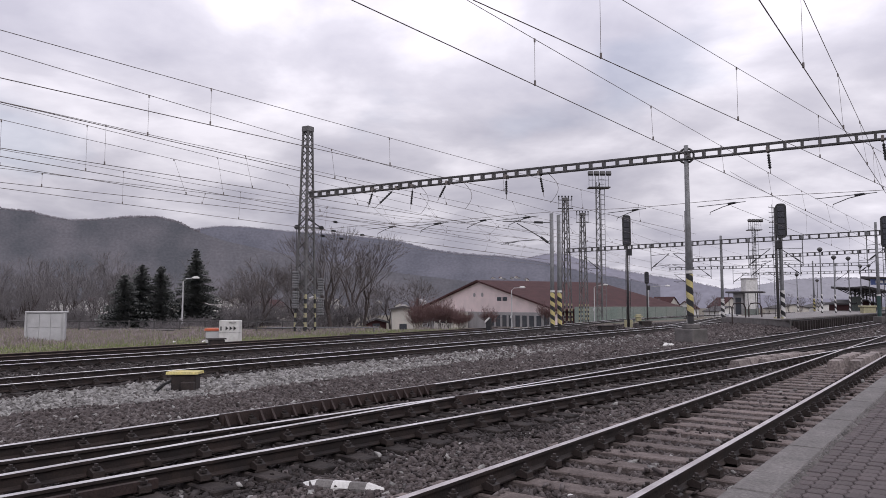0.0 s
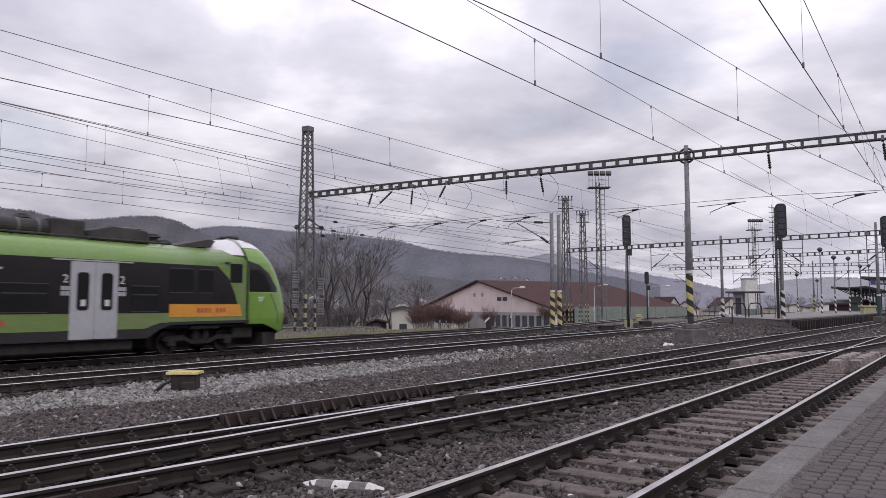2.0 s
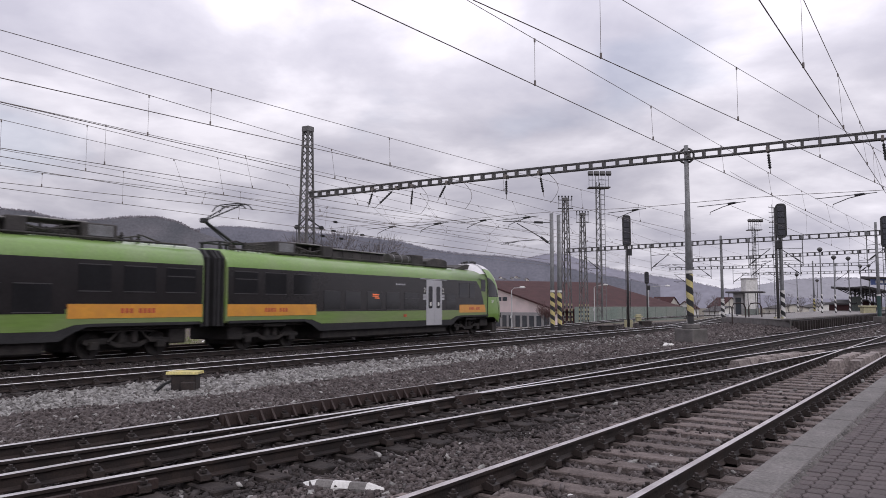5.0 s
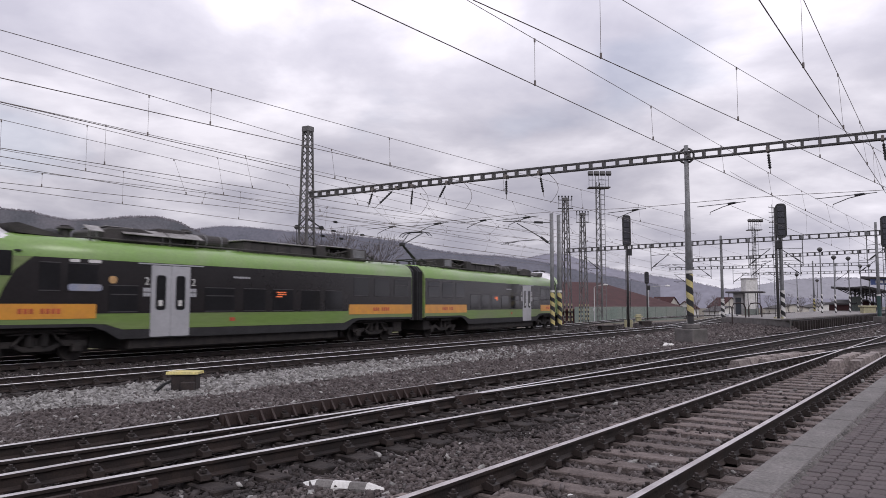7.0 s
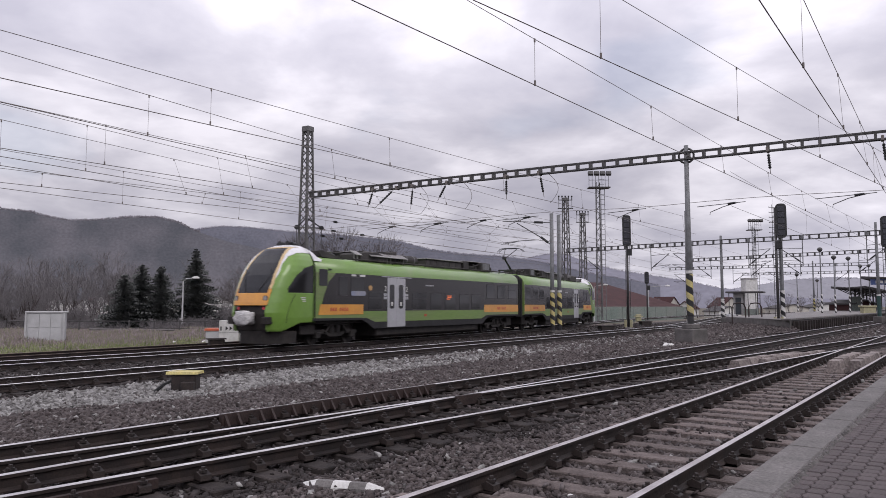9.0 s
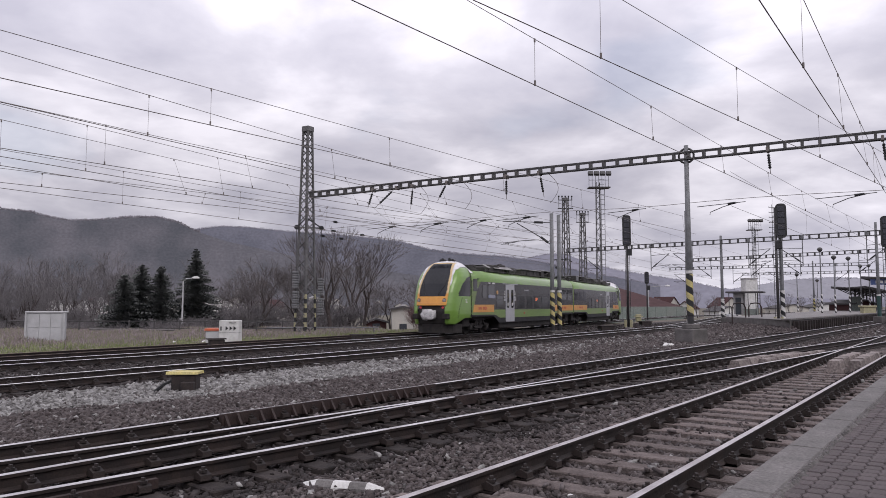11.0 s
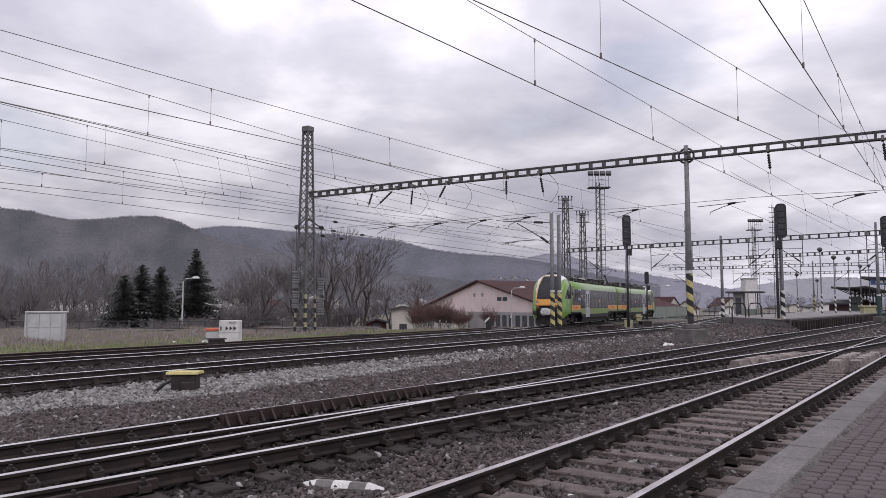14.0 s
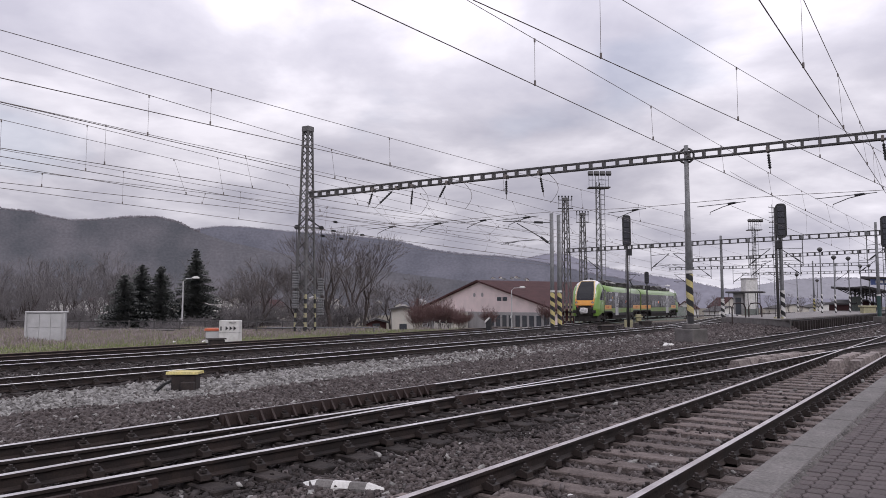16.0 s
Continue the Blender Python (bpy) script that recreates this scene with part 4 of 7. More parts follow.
rear_car, rear_wheels = make_railcar("lime green railcar trailing the train, cloth wrapped round its coupler", False, True)


# ---- overhead line ----
def striped(bm, x, y, z0, z1, r, turns=0.62, n=20, rows=None):
    """A round post wrapped in slanting stripes: slot 0 and slot 1 take turns."""
    rows = rows or max(8, int((z1 - z0) / 0.03))
    ring = [[bm.verts.new((x + r * math.cos(2 * math.pi * i / n), y + r * math.sin(2 * math.pi * i / n), z0 + (z1 - z0) * j / rows)) for i in range(n)] for j in range(rows + 1)]
    for j in range(rows):
        for i in range(n):
            f = bm.faces.new((ring[j][i], ring[j][(i + 1) % n], ring[j + 1][(i + 1) % n], ring[j + 1][i]))
            h = (z1 - z0) * (j + 0.5) / rows
            f.material_index = int((h / turns + (i + 0.5) / n) % 1.0 < 0.5)


def make_lattice_tower(x, y, z0, height, base, top, turn, label, group="", stripes=0.0, panels=12, crown=True):
    t = thing("lattice_mast", label, "mast", Matrix.Translation((x, y, z0)) @ Matrix.Rotation(turn, 4, "Z"), group)
    corners = [(-1, -1), (1, -1), (1, 1), (-1, 1)]

    def at(c, h):
        k = (base + (top - base) * h / height) / 2
        return Vector((c[0] * k, c[1] * k, h))
    for c in corners:
        bm = bmesh.new()
        n = max(8, int(height / 0.3))
        rings = []
        for i in range(n + 1):
            p = at(c, height * i / n)
            w = 0.055
            rings.append([bm.verts.new(p + Vector((dx * w, dy * w, 0))) for dx, dy in ((-1, -1), (1, -1), (1, 1), (-1, 1))])
        for i, (a, b) in enumerate(zip(rings, rings[1:])):
            for k in range(4):
                f = bm.faces.new((a[k], a[(k + 1) % 4], b[(k + 1) % 4], b[k]))
                h = height * (i + 0.5) / n
                f.material_index = 0 if h > stripes else (1 + i % 2)
        part("leg", bm, ["lattice", "yellow_pale", "black"], t)
    hs = [height * (1 - (1 - k / panels) ** 1.15) for k in range(panels + 1)]
    for c, d in zip(corners, corners[1:] + corners[:1]):
        bm = bmesh.new()
        for k in range(panels):
            a, b = (at(c, hs[k]), at(d, hs[k + 1])) if k % 2 else (at(d, hs[k]), at(c, hs[k + 1]))
            rod(bm, a, b, 0.042, n=4)
        tagged(part("brace_panel", bm, "lattice", t), kind="stuff")
    if crown:
        bm = bmesh.new()
        k = top / 2 + 0.09
        box(bm, (-k, -k, height - 0.05), (k, k, height + 0.32), 0.03)
        part("head", bm, "lattice", t)
    bm = bmesh.new()
    box(bm, (-base / 2 - 0.3, -base / 2 - 0.3, -0.6), (base / 2 + 0.3, base / 2 + 0.3, 0.06), 0.04)
    part("foundation", bm, "concrete", t)
    return t


def make_beam(a, b, depth=0.34, width=0.26, step=0.72, label="flat dark steel girder spanning the tracks"):
    """Portal girder: two pairs of chords joined by battens."""
    a, b = Vector(a), Vector(b)
    L = (b - a).length
    ang = math.atan2(b.y - a.y, b.x - a.x)
    g = thing("portal_beam", label, "beam", Matrix.Translation(a) @ Matrix.Rotation(ang, 4, "Z"), "overhead line portals")
    for z in (-depth / 2, depth / 2):
        bm = bmesh.new()
        for y in (-width / 2, width / 2):
            box(bm, (0, y - 0.03, z - 0.035), (L, y + 0.03, z + 0.035), 0.0)
        part("chord", bm, "steel_dark", g)
    bm = bmesh.new()
    box(bm, (-0.06, -width / 2 - 0.02, -depth / 2), (0.06, width / 2 + 0.02, depth / 2))
    first = part("batten", bm, "steel_dark", g)
    first.location = (0.2, 0, 0)
    for k in range(1, int(L / step)):
        share("batten", first.data, g, Matrix.Translation((0.2 + k * step, 0, 0)))
    return g


def make_mast(x, y, z0, top, r0, r1, stripe=(0.1, 2.4), label="round grey catenary mast with a striped foot", group="catenary masts", paint=("black", "yellow"), block=None):
    m = thing("catenary_mast", label, "mast", Matrix.Translation((x, y, 0)), group)
    bm = bmesh.new()
    rod(bm, (0, 0, z0), (0, 0, top), r0, r1, n=16)
    part("pole", bm, "steel", m, smooth=True)
    if stripe:
        bm = bmesh.new()
        striped(bm, 0, 0, z0 + stripe[0], z0 + stripe[1], r0 + 0.012)
        part("warning_stripes", bm, list(paint), m, "slanting warning stripes")
        bm = bmesh.new()
        rod(bm, (0, 0, z0 + stripe[1] + 0.02), (0, 0, z0 + stripe[1] + 0.16), r0 + 0.012, n=16)
        part("white_ring", bm, "white", m)
    bm = bmesh.new()
    if block:
        box(bm, (-block[0] / 2, -block[0] / 2, block[1]), (block[0] / 2, block[0] / 2, z0 - 0.12), 0.03, Matrix.Rotation(0.55, 4, "Z"))
        box(bm, (-0.32, -0.32, z0 - 0.14), (0.32, 0.32, z0 + 0.12), 0.05, Matrix.Rotation(0.55, 4, "Z"))
    else:
        box(bm, (-0.4, -0.4, z0 - 0.5), (0.4, 0.4, z0 + 0.06), 0.04, Matrix.Rotation(0.55, 4, "Z"))
    part("foundation", bm, "concrete" if block else "concrete_dark", m)
    return m


TURN = math.atan2(1, 0.67)
tower = make_lattice_tower(-9.14, 48.15, -0.46, 13.75, 0.96, 0.42, math.atan2(-12, 19.74), "tall grey lattice mast with striped legs and weights", stripes=2.7, panels=24)
for dx, dy, zb, zt in ((-0.60, -0.25, 1.35, 3.95), (0.95, 0.35, 0.9, 3.45)):
    wt = thing("tension_weight", "stack of grey concrete tension weights on the lattice mast", "weight", Matrix.Translation((-9.14 + dx, 48.15 + dy, 0.0)), "tension weights")
    bm = bmesh.new()
    rod(bm, (0, 0, zb - 0.1), (0, 0, 6.6), 0.02, n=6)
    for d in (-0.3, 0.3):
        rod(bm, (d, 0, zb - 0.5), (d, 0, zt + 0.3), 0.018, n=5)
    part("rod", bm, "steel_dark", wt)
    slab = None
    count = int((zt - zb) / 0.165)
    for k in range(count):
        if k == count // 2:
            continue
        m = Matrix.Translation((0.012 * math.sin(k * 5.3), 0, zb + 0.165 * k)) @ Matrix.Rotation(0.05 * math.sin(k * 3.1), 4, "Z")
        if slab is None:
            slab = part("weight_slab", bm_box((-0.20, -0.16, 0), (0.20, 0.16, 0.14), 0.03), "steel", wt)
            slab.matrix_basis = m
        else:
            share("weight_slab", slab.data, wt, m)
    # the wheel over which the wire runs down to the weights
    bm = bmesh.new()
    rod(bm, (0, -0.04, 6.75), (0, 0.04, 6.75), 0.16, n=18)
    rod(bm, (0, -0.09, 6.75), (0, 0.09, 6.75), 0.06, n=10)
    part("pulley_wheel", bm, "black", wt)
    bm = bmesh.new()
    rod(bm, (0, 0, 6.75), (-dx * 0.9, -dy * 0.9, 7.35), 0.045, n=6)
    rod(bm, (0, 0, 6.75), (-dx * 0.9, -dy * 0.9, 6.75), 0.04, n=6)
    part("pulley_bracket", bm, "black", wt)

B0 = Vector((-9.14, 48.15, 8.93))
BDIR = Vector((19.78, -12.0, 0)).normalized()
make_beam(B0 + BDIR * 0.2, B0 + BDIR * 46, label="long dark steel portal girder hung from the lattice mast")
pm = make_mast(12.03, 35.31, 0.55, 9.45, 0.15, 0.105, (0.48, 2.54), "grey round portal mast with striped foot on a concrete block", block=(1.1, -0.3))
bm = bmesh.new()
tube(bm, [(0.36 * math.cos(k * math.pi / 10), 0.0, 8.93 + 0.36 * math.sin(k * math.pi / 10)) for k in range(21)], 0.055, 6)
bmesh.ops.rotate(bm, verts=bm.verts[:], cent=(0, 0, 8.93), matrix=Matrix.Rotation(math.atan2(BDIR.y, BDIR.x), 3, "Z"))
part("clamp_ring", bm, "steel_dark", pm)
make_mast(33.0, 22.6, -0.2, 9.4, 0.20, 0.14, None, "grey round portal mast at the girder's end")

make_mast(18.9, 56.0, -0.2, 8.9, 0.11, 0.09, (0.1, 2.4), paint=("black", "white"), label="slender catenary mast with striped foot beyond the portal")

# portals farther along the yard
make_lattice_tower(15.0, 88.0, -0.9, 15.3, 1.0, 0.5, TURN, "dark lattice mast with switch horns", "switch masts", stripes=2.6)
make_lattice_tower(19.6, 101.0, -1.0, 15.2, 1.0, 0.5, TURN, "dark lattice mast with switch horns", "switch masts", stripes=2.6)
for x, y, z in ((15.0, 88.0, 14.4), (19.6, 101.0, 14.2)):
    hn = thing("line_switch", "row of upright insulators on a crossarm of the lattice mast", "insulator", Matrix.Translation((x, y, z)), "line switches")
    bm = bmesh.new()
    box(bm, (-0.95, -0.06, -1.05), (0.95, 0.06, -0.93), 0.02)
    box(bm, (-0.85, -0.06, 0.0), (0.85, 0.06, 0.1), 0.02)
    for s in (-0.8, 0.8):
        rod(bm, (s, 0, -1.0), (s, 0, 0.05), 0.03, n=6)
    part("crossarm", bm, "steel_dark", hn)
    bm = bmesh.new()
    rod(bm, (0, 0, 0), (0, 0, 0.34), 0.06, 0.05, n=8)
    rod(bm, (0, 0, 0.34), (0, 0, 0.5), 0.10, 0.10, n=8)
    ins = part("insulator", bm, "black", hn)
    ins.location = (-0.8, 0, 0.08)
    for k in range(1, 5):
        share("insulator", ins.data, hn, Matrix.Translation((-0.8 + k * 0.4, 0, 0.08)))
make_beam((15.0, 88.0, 8.2), (44.5, 62.0, 8.2), depth=0.42, step=0.85, label="distant steel portal girder across the yard")
make_mast(29.3, 76.0, -0.3, 8.9, 0.17, 0.12, paint=("black", "white"))
make_mast(39.8, 66.2, 0.5, 9.2, 0.16, 0.11, (0.05, 1.9), paint=("teal", "teal"), label="slender portal mast with dark green foot on the platform")
make_beam((36.0, 107.0, 8.2), (62.0, 78.0, 8.2), depth=0.42, step=0.9, label="distant steel portal girder across the yard")
make_mast(36.0, 107.0, -0.3, 8.9, 0.16, 0.11, paint=("black", "white"))
make_beam((40.0, 128.0, 8.0), (66.0, 128.0 - 16, 8.0), depth=0.42, step=1.0, label="far steel portal girder across the yard")
make_mast(65.0, 127.0, 0.3, 9.4, 0.16, 0.11)
make_beam((62.0, 150.0, 8.0), (110.0, 118.0, 8.0), depth=0.42, step=1.0, label="far steel portal girder across the yard")

# twin masts with their cantilever
twin = [make_mast(7.62, 50.5, -0.25, 8.0, 0.15, 0.13, (0.35, 2.7)), make_mast(8.18, 50.9, -0.25, 7.95, 0.15, 0.13, (0.35, 2.7))]
cl = thing("cantilever", "slender overhead line cantilever with black insulators on twin masts", "cantilever", Matrix.Translation((7.62, 50.5, 0)))
bm = bmesh.new()
tube(bm, [(0, 0, 5.75), (-0.7, 0.1, 6.3), (-2.4, 0.3, 7.35)], 0.035)
tube(bm, [(0, 0, 7.35), (-1.5, 0.2, 7.42), (-3.4, 0.4, 7.5)], 0.03)
tube(bm, [(-0.9, 0.1, 6.15), (-2.0, 0.2, 6.1), (-3.4, 0.4, 5.95)], 0.025)
tube(bm, [(-3.5, 0.4, 5.85), (-2.5, 0.3, 6.0), (-2.3, 0.3, 6.1)], 0.02)
part("arm", bm, "steel_dark", cl)
bm = bmesh.new()
rod(bm, (-0.25, 0.03, 5.95), (-0.75, 0.1, 6.35), 0.085, n=10)
part("insulator", bm, "black", cl)
bm = bmesh.new()
rod(bm, (-0.6, 0.06, 7.37), (-1.2, 0.15, 7.4), 0.085, n=10)
part("insulator", bm, "black", cl)


def make_hanger(x, y, top, dx, bottom, group="beam insulators"):
    """An insulator hung from the girder, with the stay that runs on below it."""
    h = thing("hanging_insulator", "black ribbed insulator hanging from the portal girder", "insulator", Matrix.Translation((x, y, 0)), group)
    a, b = Vector((0, 0, top)), Vector((dx, dx * 0.3, bottom))
    bm = bmesh.new()
    rod(bm, a, b, 0.016, n=5)
    box(bm, (-0.06, -0.22, top - 0.22), (0.06, 0.22, top), 0.01, Matrix.Rotation(math.atan2(BDIR.y, BDIR.x), 4, "Z"))
    part("stay", bm, "wire", h)
    bm = bmesh.new()
    m0, m1 = a.lerp(b, 0.25), a.lerp(b, 0.8)
    rod(bm, m0, m1, 0.05, n=8)
    for k in range(6):
        c = m0.lerp(m1, (k + 0.5) / 6)
        d = (m1 - m0).normalized() * 0.02
        rod(bm, c - d, c + d, 0.078, 0.065, n=10)
    part("ribbed_body", bm, "black", h)


def make_anchor(ax, ay, az, bx, by, bz, at):
    """A tensioned wire that ends at the lattice mast, with its black insulator and small wheel."""
    w = thing("anchor_wire", "tensioned anchor wire with a black insulator at the lattice mast", "wire", group="anchor wires")
    a, b = Vector((ax, ay, az)), Vector((bx, by, bz))
    bm = bmesh.new()
    tube(bm, [a.lerp(b, k / 12) - Vector((0, 0, 0.5 * (k / 12) * (1 - k / 12))) for k in range(13)], 0.011, 4)
    part("wire", bm, "wire", w)
    for f in at:
        c = a.lerp(b, f) - Vector((0, 0, 0.5 * f * (1 - f)))
        d = (b - a).normalized()
        bm = bmesh.new()
        rod(bm, c - d * 0.24, c + d * 0.24, 0.03, n=8)
        for k in range(4):
            rod(bm, c + d * (-0.16 + 0.09 * k), c + d * (-0.13 + 0.09 * k), 0.085, 0.07, n=10)
        part("insulator", bm, "black", w)


make_anchor(-9.0, 48.0, 6.75, 22.0, 95.0, 6.6, (0.045, 0.10))
make_anchor(-8.9, 48.0, 6.3, 14.0, 88.0, 6.3, (0.03, 0.075))
make_anchor(-8.9, 48.0, 7.4, 14.0, 88.0, 7.6, (0.06,))


def on_beam(d):
    return B0 + BDIR * (d * 1.07)


for d, dx, drop in ((5.2, -0.35, 1.15), (6.9, -1.3, 1.25), (8.0, -0.15, 1.4), (10.3, -0.6, 1.1), (13.9, 0.0, 1.25), (15.8, 0.25, 1.3), (26.6, 0.12, 1.1), (30.9, 0.15, 1.2)):
    p = on_beam(d)
    make_hanger(p.x, p.y, p.z - 0.02, dx, p.z - 0.15 - drop)
for d, w in ((6.0, 2.6), (9.0, 3.0), (12.0, 2.4), (14.5, 2.6), (20.3, 2.0), (24.6, 2.2), (29.5, 2.4)):
    p = on_beam(d)
    ar = thing("steady_arm", "thin steady arm holding the contact wire below the girder", "steady arm", Matrix.Translation((p.x, p.y, 0)) @ Matrix.Rotation(math.atan2(BDIR.y, BDIR.x), 4, "Z"), "steady arms")
    bm = bmesh.new()
    rod(bm, (-w / 2, 0, 6.35), (w / 2, 0, 6.45), 0.018, n=5)
    tube(bm, [(w / 2 - 0.4, 0, 6.42), (0.1, 0, 6.28), (-0.5, 0, 6.05), (-0.52, 0, 5.92)], 0.02)
    part("arm", bm, "steel_dark", ar)
    bm = bmesh.new()
    rod(bm, (w * 0.14, 0, 6.405), (w * 0.30, 0, 6.43), 0.05, n=8)
    part("insulator", bm, "black", ar)
for d in (8.6, 11.4, 16.4):
    p = on_beam(d)
    lp = thing("wire_loop", "thin looping jumper wire below the portal girder", "wire", Matrix.Translation(p) @ Matrix.Rotation(math.atan2(BDIR.y, BDIR.x), 4, "Z"), "jumper loops")
    bm = bmesh.new()
    tube(bm, [(-0.1 + 0.55 * math.sin(k * 0.3), 0, -0.2 - 0.16 * k) for k in range(11)], 0.014, 4)
    part("jumper", bm, "wire", lp)


def wire_pair(c0, cs, cz, m0, ms, mz, y0, y1, first, gap, sag=0.25, span=55.0):
    """A contact wire X = c0 + cs * Y at height cz, its messenger above it, and the droppers between them."""
    w = thing("overhead_wire", "dark contact wire and messenger with thin droppers", "overhead wire", group="overhead wires")
    n = int((y1 - y0) / 2.5)
    ys = [y0 + (y1 - y0) * i / n for i in range(n + 1)]

    def mess(y):
        u = ((y - y0) / span) % 1.0
        return Vector((m0 + ms * y, y, mz - sag * 4 * u * (1 - u) + sag * 0.6))
    for nm, pts, r in (("contact_wire", [Vector((c0 + cs * y, y, cz)) for y in ys], 0.0100), ("messenger_wire", [mess(y) for y in ys], 0.0080)):
        bm = bmesh.new()
        tube(bm, pts, r, 4)
        part(nm, bm, "wire", w)
    y = first
    k = 0
    while y < min(y1, 75):
        bm = bmesh.new()
        a, b = Vector((c0 + cs * y, y, cz)), mess(y)
        rod(bm, a, b, 0.0045, n=4)
        rod(bm, a - Vector((0, 0, 0.01)), a + Vector((0, 0, 0.09)), 0.022, n=5)
        rod(bm, b - Vector((0, 0, 0.06)), b + Vector((0, 0, 0.01)), 0.02, n=5)
        part("dropper", bm, "wire", w)
        y += gap
        k += 1


wire_pair(-8.92, 0.781, 5.8, -8.81, 0.773, 6.78, -4, 140, 13.7, 4.65)
wire_pair(-9.28, 0.969, 5.9, -9.28, 0.969, 7.26, -4, 33, 12.45, 4.3)
wire_pair(-2.62, 0.712, 5.9, -2.37, 0.693, 7.36, -4, 140, 12.95, 4.6)
wire_pair(-19.16, 0.787, 5.9, -19.07, 0.782, 6.86, 0, 44, 17.2, 5.05)
wire_pair(-18.34, 0.61, 5.8, -17.96, 0.589, 6.91, 0, 150, 17.9, 6.2)
wire_pair(-25.25, 0.752, 5.6, -23.99, 0.691, 6.82, 4, 47, 20.6, 4.2)
wire_pair(-23.41, 0.584, 5.6, -22.29, 0.532, 7.07, 4, 120, 21.6, 4.7)
wire_pair(-25.12, 0.623, 5.5, -23.39, 0.537, 6.87, 4, 52, 20.2, 5.4)
wire_pair(-36.67, 0.974, 5.5, -37.29, 1, 6.01, 8, 46, 23.9, 4.1)
wire_pair(-30.04, 0.626, 5.5, -30.43, 0.64, 6.87, 8, 110, 28, 5)
wire_pair(-19.5, 0.67, 5.7, -19.50, 0.67, 7.00, 45, 190, 48, 7)
wire_pair(-10.3, 0.745, 5.7, -10.30, 0.745, 7.00, 30, 190, 36, 7)

# cross-span wire under the near girder
cs = thing("cross_span_wire", "thin cross-span wire strung below the portal girder", "wire")
bm = bmesh.new()
tube(bm, [Vector((*on_beam(d).xy, 6.5 + 0.12 * abs(math.sin(d * 0.3)))) for d in range(0, 44, 2)], 0.012, 4)
part("wire", bm, "wire", cs)


def make_cantilever(x, y, z, turn, size=1.0, group="portal cantilevers"):
    """A drop tube under a far girder with a slanting bracket and its registration arm."""
    c = thing("cantilever", "slanting cantilever bracket hung below a far portal girder", "cantilever", Matrix.Translation((x, y, z)) @ Matrix.Rotation(turn, 4, "Z") @ Matrix.Diagonal((size, size, size, 1)), group)
    bm = bmesh.new()
    rod(bm, (0, 0, 0.3), (0, 0, -2.9), 0.05, n=6)
    box(bm, (-0.12, -0.2, 0.0), (0.12, 0.2, 0.46), 0.02)
    part("drop_tube", bm, "steel", c)
    bm = bmesh.new()
    rod(bm, (0, 0, -2.6), (-2.3, 0, -0.9), 0.045, n=5)
    rod(bm, (0, 0, -1.0), (-2.4, 0, -0.85), 0.03, n=5)
    part("bracket", bm, "steel_dark", c)
    bm = bmesh.new()
    rod(bm, (-0.4, 0, -2.35), (-2.5, 0, -2.2), 0.03, n=5)
    rod(bm, (-2.4, 0, -2.25), (-1.3, 0, -2.6), 0.025, n=5)
    part("arm", bm, "steel_dark", c)
    bm = bmesh.new()
    rod(bm, (-0.3, 0, -2.38), (-0.8, 0, -2.0), 0.08, n=7)
    part("insulator", bm, "black", c)


for a, b, z, ks in (((15.0, 88.0), (44.5, 62.0), 8.0, (0.12, 0.28, 0.40, 0.55, 0.68, 0.82, 0.95)), ((36.0, 107.0), (62.0, 78.0), 8.0, (0.1, 0.25, 0.42, 0.6, 0.78, 0.93)), ((40.0, 128.0), (66.0, 112.0), 7.8, (0.1, 0.35, 0.6, 0.85))):
    tn = math.atan2(b[1] - a[1], b[0] - a[0])
    for i, k in enumerate(ks):
        make_cantilever(a[0] + (b[0] - a[0]) * k, a[1] + (b[1] - a[1]) * k, z, tn + (math.pi if i % 2 else 0), 0.9)


# ---- signals, boxes and other gear of the yard ----
def gz0(x, y):
    return float(ground_z(x, y)) - 0.03


M["door_dark"] = mat("blue_black_panel", (0.045, 0.046, 0.058), (0.03, 0.03, 0.038), rough=0.45, scale=4)


